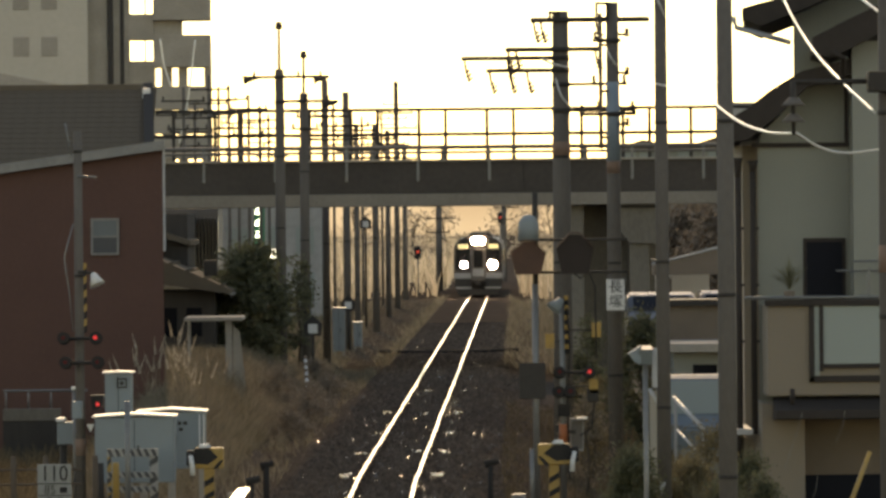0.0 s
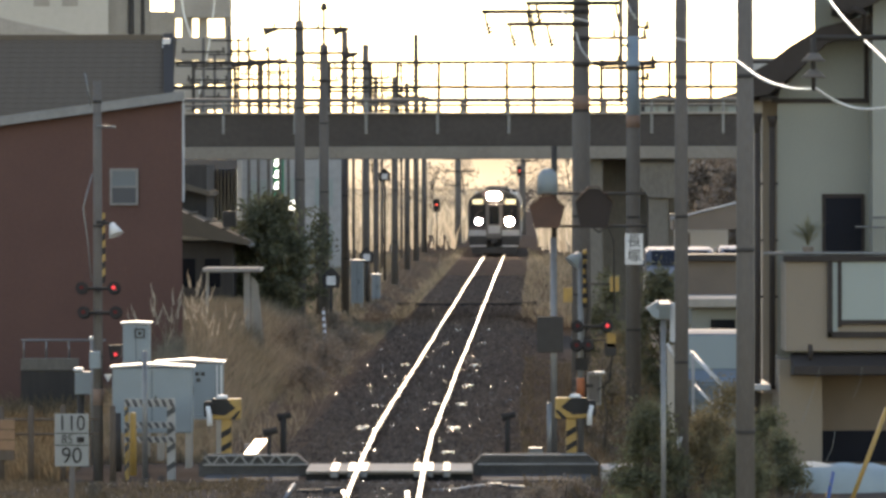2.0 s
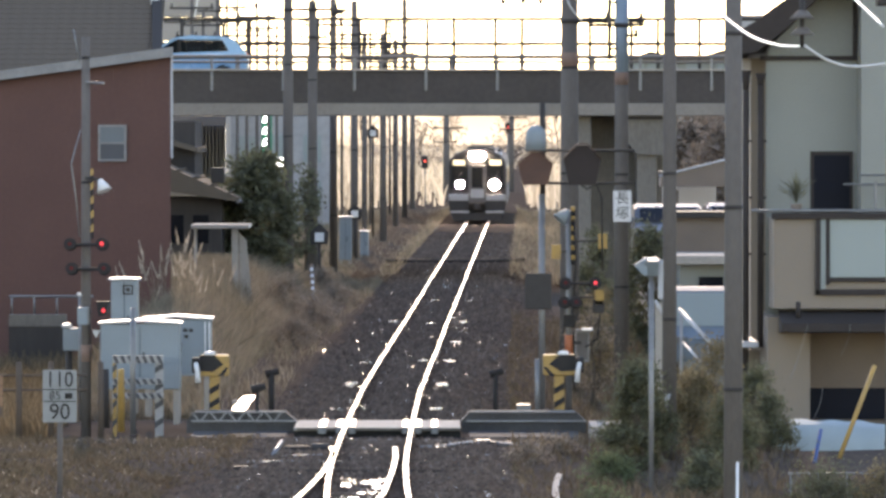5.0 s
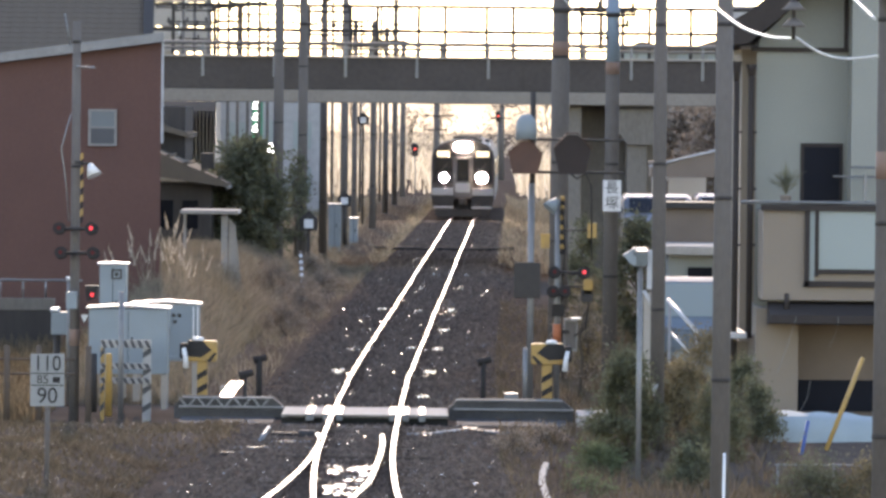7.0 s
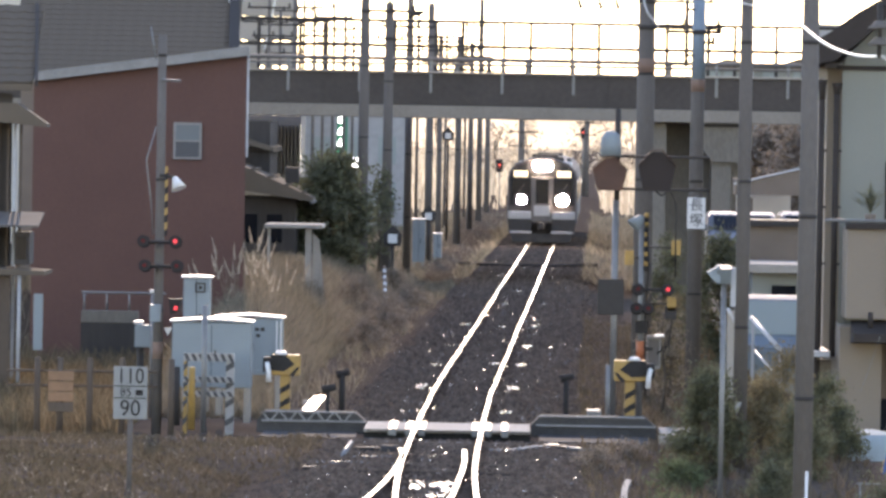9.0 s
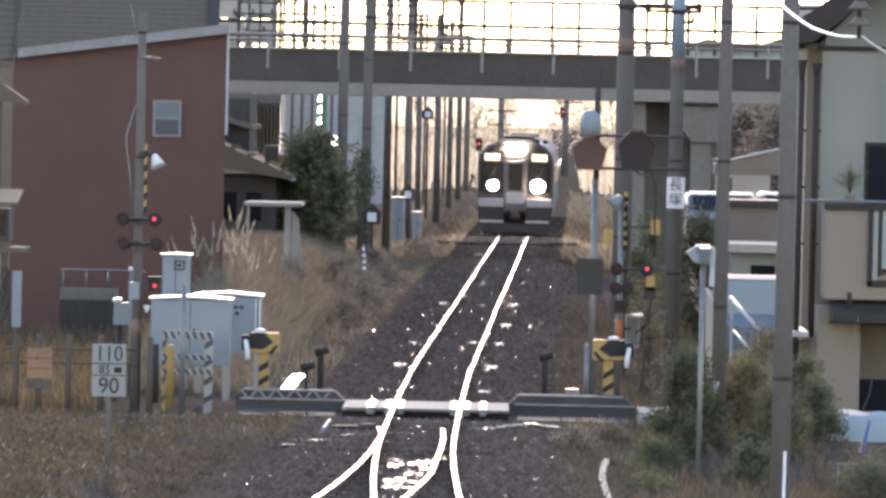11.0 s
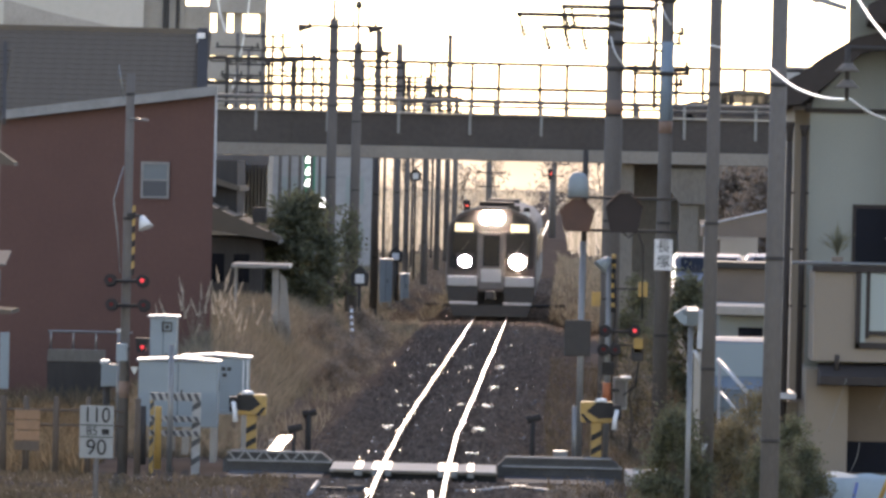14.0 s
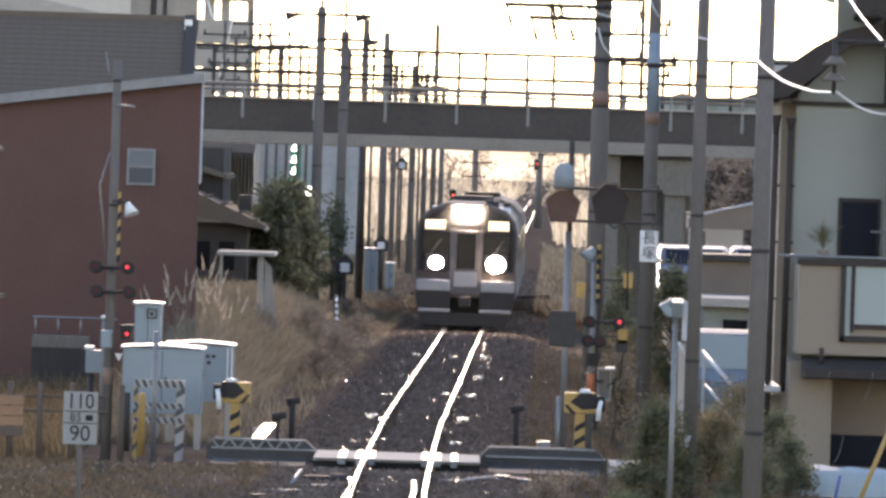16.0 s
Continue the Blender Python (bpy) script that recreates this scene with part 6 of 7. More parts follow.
def right_signal():
    y = 97.5
    x = 1.714
    p = thing("crossing_signal", (x, y, -0.3), "grey steel post with a bell and dark warning boards", "crossing signal")
    part("post", tube(B(), [(x, y, -0.3), (x, y, 3.633)], 0.055, n=12), STEEL, p)
    part("upper_post", tube(B(), [(x + 0.01, y, 3.633), (x + 0.01, y, 5.210)], 0.05, n=10), DARK_STEEL, p)
    bm = B()
    bx, rings = 1.607, []
    for zz, rr in ((267, 0.18), (245, 0.18), (236, 0.17), (229, 0.14), (224, 0.09), (221.5, 0.03)):
        z = 4.85 - (zz - 220) / 9962 * 97
        rings.append([bm.verts.new((bx + rr * math.cos(k * math.pi / 9), y - 0.12 + rr * math.sin(k * math.pi / 9), z)) for k in range(18)])
    for r0, r1 in zip(rings, rings[1:]):
        for k in range(18):
            bm.faces.new((r0[k], r0[(k + 1) % 18], r1[(k + 1) % 18], r1[k])).smooth = True
    bm.faces.new(rings[0])
    bm.faces.new(rings[-1])
    part("bell_cover", bm, BOX_PAINT, p, "pale domed bell cover")
    for py in (267, 325):
        z = 4.85 - (py - 220) / 9962 * 97
        part("bar", tube(B(), [(1.422, y + 0.06, z), (3.320, y + 0.06, z)], 0.025), DARK_STEEL, p)
    RUSTY = mat("rusty_sheet", (0.11, 0.06, 0.043), 0.8, second=(0.06, 0.037, 0.029), scale=3, spec=0.2)
    TARRY = mat("tarry_sheet", (0.035, 0.026, 0.023), 0.7, scale=3, spec=0.2)
    for x0, x1, zt, zb, m in ((917, 979, 270, 328, RUSTY), (998, 1064, 258, 328, TARRY)):
        k = lambda px, py: ((px - 784) / 9962 * 97, 4.85 - (py - 220) / 9962 * 97)
        w = x1 - x0
        sh = zt + (zb - zt) * 0.36
        out = [k(x0 + w * 0.14, zb), k(x0, sh), k(x0 + w * 0.36, zt), k(x0 + w * 0.64, zt), k(x1, sh), k(x1 - w * 0.14, zb)]
        board = part("lamp_board", prism(B(), out, y - 0.3, y - 0.04), m, p, "dark five-sided warning lamp housing")
        cap = [k(x0 - 1, sh), k(x0 + w * 0.36, zt - 2), k(x0 + w * 0.64, zt - 2), k(x1 + 1, sh), k(x1 + 1, sh - 2), k(x0 + w * 0.64, zt - 4), k(x0 + w * 0.36, zt - 4), k(x0 - 1, sh - 2)]
        part("rain_cap", prism(B(), cap, y - 0.36, y - 0.02), RUSTY, board)
    part("conduit", tube(B(), [(2.395, y - 0.1, 3.799), (2.493, y - 0.1, 3.721), (2.649, y - 0.1, 3.818), (2.746, y - 0.1, 3.584), (2.765, y, 2.318)], 0.016), DARK_STEEL, p)
    part("board_back", box(B(), 1.422, 1.879, y - 0.12, y - 0.06, 1.646, 2.269, 0.02), DARK_STEEL, p, "plain dark square board")
    part("foot_box", box(B(), 1.276, 1.519, y - 0.2, y + 0.1, -0.25, -0.002, 0.02), STEEL, p)
    whole("marker_post", tube(B(), [(1.609, 96.0, -0.3), (1.609, 96.0, 0.839)], 0.04, n=10), STEEL, "short grey marker post", "post")
    # striped signal post with lamps
    x, y = 2.204, 98.5
    s = thing("crossing_signal", (x, y, -0.3), "striped post with hooded red warning lamps", "crossing signal")
    part("post", tube(B(), [(x, y, -0.3), (x, y, 3.355)], 0.05, n=12), STEEL, s)
    for i in range(12):
        z = 2.390 + i * 0.085
        part("stripe", tube(B(), [(x + 0.07, y - 0.03, z), (x + 0.07, y - 0.03, z + 0.084)], 0.038, n=10), YELLOW if i % 2 else BLACK, s)
    part("cone_lamp", tube(B(), [(x - 0.02, y - 0.15, 3.345), (x - 0.17, y - 0.2, 3.178)], 0.05, 0.14, 14), BOX_PAINT, s, "pale conical lamp")
    lamp_pair(s, 2.400, y - 0.2, 2.066, 0.26, (False, True))
    lamp_pair(s, 2.223, y - 0.2, 1.731, 0.1, (False, False))
    for px, py in ((985, 447), (1068, 428), (1062, 528)):
        xx, zz = (px - 784) / 9962 * 98, 4.85 - (py - 220) / 9962 * 98
        part("sign_plate", box(B(), xx - 0.08, xx + 0.08, y - 0.1, y - 0.07, zz - 0.13, zz + 0.13, 0.01), YELLOW, s, "small weathered yellow plate")
    part("bracket", tube(B(), [(x, y, 2.804), (2.794, y, 2.804)], 0.015), DARK_STEEL, s)
    part("bracket", tube(B(), [(x, y, 1.819), (2.794, y, 1.819)], 0.015), DARK_STEEL, s)
    part("bracket", tube(B(), [(x, y, 2.617), (1.928, y, 2.617)], 0.015), DARK_STEEL, s)
    part("control_box", box(B(), 2.326, 2.564, y + 0.1, y + 0.4, 0.674, 1.251, 0.02), WORN, s, "weathered grey control box")
    part("box_door", box(B(), 2.35, 2.54, y + 0.085, y + 0.097, 0.72, 1.2, 0.006), POLE, s)
    # white box added as a bright glint beside the post
    part("flat_glint", box(B(), 2.44, 2.62, y - 0.15, y + 0.1, 1.24, 1.28, 0.015), WHITE_PAINT, s, "small flat white box painting a glint")
    part("junction_box", box(B(), x - 0.1, x + 0.12, y - 0.16, y - 0.06, 1.3, 1.52, 0.015), BLACK, s)
    part("junction_box", box(B(), 2.62, 2.82, y - 0.1, y, 1.55, 1.78, 0.015), DARK_STEEL, s)
    part("cable_run", tube(B(), [(x + 0.08, y - 0.08, 3.2), (x + 0.12, y - 0.09, 2.5), (x + 0.07, y - 0.09, 1.5), (x + 0.1, y - 0.08, 0.2)], 0.014), BLACK, s)
    part("cable_run", tube(B(), [(2.75, y - 0.05, 1.55), (2.7, y - 0.08, 1.1), (2.5, y - 0.02, 0.95)], 0.014), BLACK, s)
    part("box_arm", box(B(), x, 2.420, y + 0.02, y + 0.1, 0.992, 1.051), DARK_STEEL, s)
    part("warning_band", tube(B(), [(x, y, 0.815), (x, y, 1.160)], 0.075, n=12), ORANGE, s)


right_signal()


def text_part(words, x, y, z, size, parent, material, name="lettering", squeeze=1.0):
    cu = bpy.data.curves.new(name, "FONT")
    cu.body, cu.size, cu.align_x, cu.align_y, cu.extrude = words, size, "CENTER", "CENTER", 0.002
    tmp = bpy.data.objects.new("lettering_curve", cu)
    me = bpy.data.meshes.new_from_object(tmp)
    bpy.data.objects.remove(tmp)
    me.materials.clear()
    me.materials.append(material)
    me.transform(Matrix.Rotation(radians(90), 4, "X") @ Matrix.Diagonal((squeeze, 1, 1, 1)))
    ob = new(name, me)
    ob.parent = parent
    ob.matrix_basis = Matrix.Translation(Vector((x, y, z)) - base_of(parent))
    return ob


def signs():
    # speed board
    y = 75.0
    x0, x1, z0, z1 = -5.338, -4.886, 0.872, 1.573
    cx = (x0 + x1) / 2
    b = thing("speed_board", (cx, y, -0.2), "white speed board on a post showing three speeds", "sign")
    face = mat("speed_board_face", (0.24, 0.245, 0.235), 0.8, second=(0.19, 0.195, 0.185), scale=6)
    plate = part("plate", box(B(), x0, x1, y, y + 0.02, z0, z1, 0.006), face, b)
    part("post", tube(B(), [(cx, y + 0.05, -0.4), (cx, y + 0.05, z1 - 0.05)], 0.035, n=10), POLE, b)
    text_part("110", cx, y - 0.006, 1.438, 0.29, plate, BLACK, squeeze=0.85)
    text_part("85", cx - 0.06, y - 0.006, 1.227, 0.16, plate, BLACK)
    part("letter_bar", box(B(), cx + 0.07, cx + 0.17, y - 0.006, y - 0.001, 1.189, 1.264), BLACK, plate)
    text_part("90", cx, y - 0.006, 1.008, 0.3, plate, BLACK, squeeze=0.95)
    for py in (690, 711):
        z = 4.85 - (py - 220) / 9962 * 75
        part("rule", box(B(), x0 + 0.01, x1 - 0.01, y - 0.006, y - 0.001, z - 0.007, z + 0.007), BLACK, plate)
    # name board of the crossing on the stout pole
    y = 109.2
    s = thing("crossing_name_sign", (3.480, y, 2.957), "small white sign with two dark characters on the pole", "sign")
    plate = part("plate", box(B(), 3.304, 3.655, y, y + 0.03, 2.957, 3.559, 0.006), mat("sign_white", (0.85, 0.85, 0.84), 0.5), s)
    part("clip", box(B(), 3.414, 3.545, y + 0.03, 109.9, 3.209, 3.297), DARK_STEEL, s)
    text_part("長", 3.480, y - 0.006, 3.406, 0.27, plate, BLACK)
    text_part("塚", 3.480, y - 0.006, 3.110, 0.27, plate, BLACK)
    # small white number plate on a line-side pole, and boxes farther on
    for px, py, d, sz in ((565, 420, 170, 8), (628, 379, 212, 6), (660, 236, 250, 5)):
        x, z = (px - 784) / 9962 * d, 4.85 - (py - 220) / 9962 * d
        g = thing("line_sign", (x, d, -0.2), "small white sign on a dark backing beside the line", "sign")
        w = sz / 9962 * d
        part("backing", prism(B(), [(x - w * 1.9, z - w * 1.6), (x - w * 2.1, z + w), (x, z + w * 3), (x + w * 2.1, z + w), (x + w * 1.9, z - w * 1.6)], d, d + 0.1), DARK_STEEL, g)
        part("plate", box(B(), x - w, x + w, d - 0.04, d - 0.005, z - w, z + w, 0.01), WHITE_PAINT, g)
        part("post", tube(B(), [(x, d + 0.15, -0.2), (x, d + 0.15, z)], 0.05), DARK_STEEL, g)
    # rope-like striped guard on the stay wire
    g = thing("stay_wire_guard", (-3.373, 150, 0), "striped guard on a stay wire", "stay wire")
    ka, kb = B(), B()
    for i in range(22):
        t0, t1 = i / 22, (i + 1) / 22
        a = Vector((-3.508, 150, 1.085)).lerp(Vector((-3.358, 148, -0.723)), t0)
        c = Vector((-3.508, 150, 1.085)).lerp(Vector((-3.358, 148, -0.723)), t1)
        tube(ka if i % 2 else kb, [a, c], 0.045, n=8)
    part("pale_band", ka, WHITE_PAINT, g)
    part("dark_band", kb, BROWN_WALL, g)
    # far boxes on the line side
    for px0, px1, py0, py1, d in ((600, 622, 385, 440, 205), (637, 652, 410, 445, 212)):
        x0, x1 = (px0 - 784) / 9962 * d, (px1 - 784) / 9962 * d
        z0, z1 = -0.3, 4.85 - (py0 - 220) / 9962 * d
        cabinet("line_cabinet", "small pale cabinet beside the far line", x0, x1, float(d), z0 + 0.2, z1, z0)


signs()


OLD_BOARD = mat("faded_orange_board", (0.26, 0.15, 0.085), 0.85, scale=4)


def fence():
    y = 91.5
    f = thing("wooden_fence", (-6.614, y, -0.2), "old wooden post and rail fence beside the yard", "fence")
    for px in (-60, -20, 33, 90, 178):
        x = (px - 784) / 9962 * y
        part("post", tube(B(), [(x, y, -0.3), (x, y, 0.984)], 0.055, 0.045, 9), WOOD, f)
    for py in (666, 692):
        z = 4.85 - (py - 220) / 9962 * y
        part("rail", tube(B(), [(-8.258, y + 0.06, z), (-5.792, y + 0.06, z + 0.01)], 0.022, n=7), WOOD, f)
    for k in range(4):
        z = 0.02 + 0.17 * k
        part("board", box(B(), -7.57, -7.16, y - 0.09, y - 0.06, z + 0.08, z + 0.23, 0.006), OLD_BOARD if k > 0 else WOOD, f)


fence()


def track_gear():
    # drive rods and covers of the points
    g = thing("point_machine", (-2.25, 85.5, -0.2), "low dark point machine with rods and covers beside the rails", "point machine")
    part("case", box(B(), -2.42, -2.02, 85.75, 86.0, -0.3, -0.06, 0.03), BLACK, g)
    part("case", box(B(), -1.95, -1.72, 86.2, 86.4, -0.3, -0.08, 0.03), BLACK, g)
    part("motor", tube(B(), [(-2.0, 85.8, -0.12), (-1.72, 85.8, -0.12)], 0.1, n=12), DARK_STEEL, g)
    part("cover", box(B(), -3.05, -2.78, 81.6, 81.9, -0.35, -0.12, 0.02), BLACK, g)
    part("lever", tube(B(), [(-2.58, 84.2, -0.15), (-2.43, 84.9, 0.06)], 0.035), STEEL, g, "bright worn lever")
    for x0, x1, y in ((-2.5, -1.8, 84.2), (-2.3, -0.6, 84.9), (-2.45, -1.75, 86.6), (-2.1, -0.6, 87.3), (-2.9, -2.2, 82.7)):
        part("rod", tube(B(), [(x0, y, -0.13), (x1, y, -0.12)], 0.028, n=8), STEEL if y < 84.5 else RUST, g)
    for x in (-2.5, -2.2, -1.9):
        part("bearer", box(B(), x - 0.05, x + 0.05, 83.6, 87.4, -0.32, -0.17, 0.01), TIMBER, g)
    h = thing("point_lock", (0.5, 87, -0.2), "flat metal detector gear beside the rail", "point machine")
    part("case", box(B(), 0.42, 0.86, 87.6, 88.0, -0.3, -0.1, 0.03), DARK_STEEL, h)
    part("lid", box(B(), 0.52, 0.74, 87.6, 87.8, -0.097, -0.07, 0.008), STEEL, h, "worn bright lid")
    part("rod", tube(B(), [(-0.4, 86.4, -0.12), (0.0, 86.5, -0.11), (0.45, 87.5, -0.1)], 0.03), STEEL, h)
    part("rod", tube(B(), [(0.86, 87.4, -0.11), (1.2, 87.1, -0.12)], 0.03), STEEL, h)
    part("rod", tube(B(), [(-0.45, 87.3, -0.13), (0.42, 87.8, -0.12)], 0.025), STEEL, h)
    part("pipe_guard", box(B(), 0.05, 0.35, 85.7, 85.85, -0.25, -0.14, 0.01), STEEL, h)
    # bright sheet between the rails
    wet = mat("worn_steel_sheet", (0.55, 0.55, 0.54), 0.2, 0.8, second=(0.3, 0.29, 0.27), scale=5, grain=12, bump=0.6, dist=0.03)
    cov = thing("cover_plates", (track_x(70), 73, -0.13), "shiny worn steel cover plates between the rails", "cover plate")
    rng = random.Random(5)
    for i in range(24):
        y = 66.3 + i * 0.52
        lo, hi = track_x(y) - 0.43, min(siding_x(y) + 0.43, -0.8)
        x = lo + rng.uniform(0, 0.08)
        while x < hi - 0.06:
            w = min(rng.uniform(0.08, 0.3), hi - x)
            if i > 20 or rng.random() < 0.8:
                part("plate", box(B(), x, x + w, y + rng.uniform(0, 0.12), y + rng.uniform(0.25, 0.5), -0.14, -0.1 + rng.uniform(-0.015, 0.015), 0.008), wet, cov)
            x += w + rng.uniform(0.01, 0.06)
    # bright plate by the kerb
    p = thing("metal_ramp", (-3.352, 93, 0), "shiny sloping metal plate beside the gate", "plate")
    part("plate", splay(prism_x(B(), [(92.7, 0.05), (94.6, 0.28), (94.6, 0.24), (92.7, 0.01)], -3.548, -3.342), 92.7, 0.1), wet, p)
    part("stand", box(B(), -3.529, -3.340, 94.2, 94.5, -0.3, 0.22), CONCRETE, p)
    # cable trough edge along the far left of the line
    bm = B()
    for i in range(60):
        y = 195 + i * 2.0
        box(bm, track_x(y) - 2.72, track_x(y) - 2.45, y, y + 1.9, -0.35, -0.14 - 0.02 * (i % 3), 0.0)
    whole("cable_trough", bm, WORN, "pale concrete cable trough along the line", "trough", kind="structure")
    # cross cable over the sleepers
    whole("cable_duct", tube(B(), [(track_x(201) - 2.6, 201, -0.02), (track_x(201) - 0.8, 201, -0.05), (track_x(201) + 0.9, 201, -0.05), (track_x(201) + 2.4, 201, 0.0)], 0.06, n=8), BLACK, "dark duct crossing under the rails", "duct")
    # bright plates added to draw the glints along the sleepers
    rng = random.Random(12)
    me = mesh_of("fastening", box(B(), -0.12, 0.12, -0.035, 0.035, -0.03, 0.008, 0.006), mat("glint_plate", (0.6, 0.58, 0.55), 0.25, 0.8))
    f = thing("sleeper_glints", (0, 96, -0.1), "bright steel plates added as glints on the sleepers", "fastening", kind="structure")
    for k in range(40):
        y = 95 + 85 * rng.random() ** 1.3
        ob = new("fastening", me)
        ob.parent = f
        ob.location = (track_x(y) + rng.choice((-0.87, 0.87, 0.62, -0.62, rng.uniform(-1.2, 1.2))), y - 96, rng.uniform(-0.02, 0.0))
        ob.rotation_euler = (rng.uniform(-0.1, 0.25), 0, rng.uniform(-0.4, 0.4))
        ob.scale = (rng.uniform(0.12, 0.8), rng.uniform(0.2, 0.45), 1)
    for y in (97.5, 106.5, 107.2, 116.9, 117.6, 127.5, 140.1, 140.8, 158.0, 171.5, 188.0):
        for sx in (-0.87, 0.87) if rng.random() < 0.6 else (0.87, rng.uniform(-0.3, 0.3)):
            ob = new("fastening", me)
            ob.parent = f
            ob.location = (track_x(y) + sx, y - 96, rng.uniform(0, 0.02))


track_gear()


# ---- houses on the garden side ----
def garden_house():
    y = 100.0
    h = thing("garden_house", (6.886, y, -1.2), "two-storey rendered house with a balcony and dark roofs", "house")
    DARKWOOD = mat("dark_brown_trim", (0.05, 0.042, 0.038), 0.8, scale=6, spec=0.12)
    NIGHT = mat("unlit_window", (0.012, 0.013, 0.019), 0.5, second=(0.009, 0.01, 0.014), bump=0, spec=0.05)
    base = -1.3
    xr = 10.099
    # rear part with the cream corner
    part("wall", box(B(), 5.550, 5.857, y + 1.5, y + 9, base, 6.078), CREAM, h, "narrow cream side wall")
    part("wall_cap", box(B(), 5.529, 5.898, y + 1.4, y + 2.0, 6.037, 6.119, 0.01), FASCIA, h)
    part("wall", splay(box(B(), 5.732, xr, y, y + 9, 1.436, 6.014), y, 0.06), PALE_WALL, h)
    part("gable", prism(B(), [(5.752, 6.024), (5.782, 6.194), (6.635, 7.056), (7.388, 7.257), (7.388, 6.024)], y + 0.05, y + 0.6), PALE_WALL, h)
    part("trim_beam", box(B(), 5.632, 7.469, y - 0.08, y + 0.04, 5.984, 6.064, 0.01), DARKWOOD, h)
    part("trim_post", box(B(), 7.278, 7.348, y - 0.07, y + 0.04, 6.064, 7.106, 0.01), DARKWOOD, h)
    part("lower_roof", splay(prism(B(), [(5.128, 6.062), (5.128, 6.419), (5.545, 6.657), (5.973, 6.985), (6.519, 7.312), (7.414, 7.530), (7.414, 7.253), (6.619, 7.034), (6.122, 6.558), (5.575, 6.121)], y - 0.9, y + 7), y, 0.06), DARKWOOD, h, "dark overhanging tiled roof")
    part("upper_wall", splay(box(B(), 6.576, xr, y + 3, y + 9, 6.048, 9.186), y + 3, 0.066), PALE_WALL, h)
    part("upper_roof", splay(prism(B(), [(5.468, 8.347), (5.468, 8.531), (6.225, 8.736), (7.127, 9.195), (8.765, 9.961), (8.765, 9.451), (6.615, 8.511), (5.795, 8.204)], y + 1.8, y + 9.5), y, 0.06), DARKWOOD, h, "dark upper roof eave")
    part("gutter_pipe", tube(B(), [(5.414, y + 1.6, 8.374), (5.455, y + 1.6, 8.171), (6.448, y + 1.6, 7.888)], 0.05), FASCIA, h)
    part("side_roof", splay(prism(B(), [(6.709, 7.601), (6.709, 7.876), (7.339, 8.191), (9.011, 8.976), (9.011, 8.485), (7.044, 7.523)], y - 1.6, y + 2.9), y, 0.06), DARKWOOD, h)
    part("side_wall", box(B(), 7.354, xr, y - 1.0, y - 0.003, 3.260, 7.828), PALE_WALL, h)
    part("eave_pipe", tube(B(), [(6.945, y - 1.7, 7.621), (7.162, y - 1.6, 7.523), (7.162, y - 1.2, 7.209), (7.044, y - 1.1, 7.091)], 0.05), DARKWOOD, h)
    # dark window on the upper floor
    part("window_frame", box(B(), 6.525, 7.278, y - 0.05, y - 0.003, 3.204, 4.368, 0.01), DARKWOOD, h)
    part("window_pane", box(B(), 6.585, 7.218, y - 0.065, y - 0.052, 3.3, 4.298), NIGHT, h)
    # balcony
    b = part("balcony", box(B(), 5.785, xr, y - 1.6, y - 0.02, 1.622, 3.197, 0.01), CREAM, h, "cream rendered balcony front")
    part("balcony_cap", box(B(), 5.745, xr, y - 1.7, y - 1.5, 3.188, 3.296, 0.01), DARKWOOD, b)
    part("balcony_rail", tube(B(), [(5.391, y - 1.6, 3.335), (xr, y - 1.6, 3.335)], 0.03), STEEL, b)
    for x0, x1, z0, z1 in ((1446, 1455, 524, 389), (1464, 1471, 505, 389), (1446, 1600, 524, 513), (1471, 1600, 500, 492)):
        part("frame_bar", box(B(), (x0 - 784) / 9962 * 98, (x1 - 784) / 9962 * 98, y - 1.68, y - 1.603, 4.85 - (z0 - 220) / 9962 * 98, 4.85 - (z1 - 220) / 9962 * 98, 0.008), DARKWOOD, b)
    part("balcony_pane", box(B(), 6.759, 8.028, y - 1.64, y - 1.606, 2.174, 3.188), PALE_GLASS, b)
    part("balcony_pane", box(B(), 6.601, 6.690, y - 1.64, y - 1.606, 1.967, 3.188), PALE_GLASS, b)
    for py in (327, 310):
        z = 4.85 - (py - 220) / 9962 * 98.4
        part("drying_pole", tube(B(), [((1495 if py == 327 else 1524) / 9962 * 98.4 - 784 / 9962 * 98.4, y - 1.3, z), (xr, y - 1.3, z)], 0.018), STEEL, b)
    part("pole_stand", box(B(), 7.555, 7.614, y - 1.35, y - 1.25, 3.276, 3.847), STEEL, b)
    # ground floor
    part("ground_wall", box(B(), 5.695, 6.440, y - 1.3, y + 4, base, 1.470), CREAM, h)
    # darker brown here also carries the shade of the recess under the canopy
    part("ground_wall", box(B(), 6.440 + 0.003, xr, y - 0.3, y + 4, base, 1.470), BROWN_WALL, h, "brown ground-floor wall with the canopy's shade in its colour")
    part("canopy", prism_x(B(), [(y - 2.4, 1.392), (y - 1.32, 1.583), (y - 1.32, 1.189), (y - 2.4, 1.246)], 5.883, xr), DARKWOOD, h, "dark canopy over the ground floor")
    part("ground_window", box(B(), 6.460, xr - 1, y - 0.36, y - 0.31, -0.381, 0.177), NIGHT, h)
    part("chimney_pipe", tube(B(), [(6.193, y - 1.9, 1.480), (6.193, y - 1.9, 1.753)], 0.045), DARKWOOD, h)
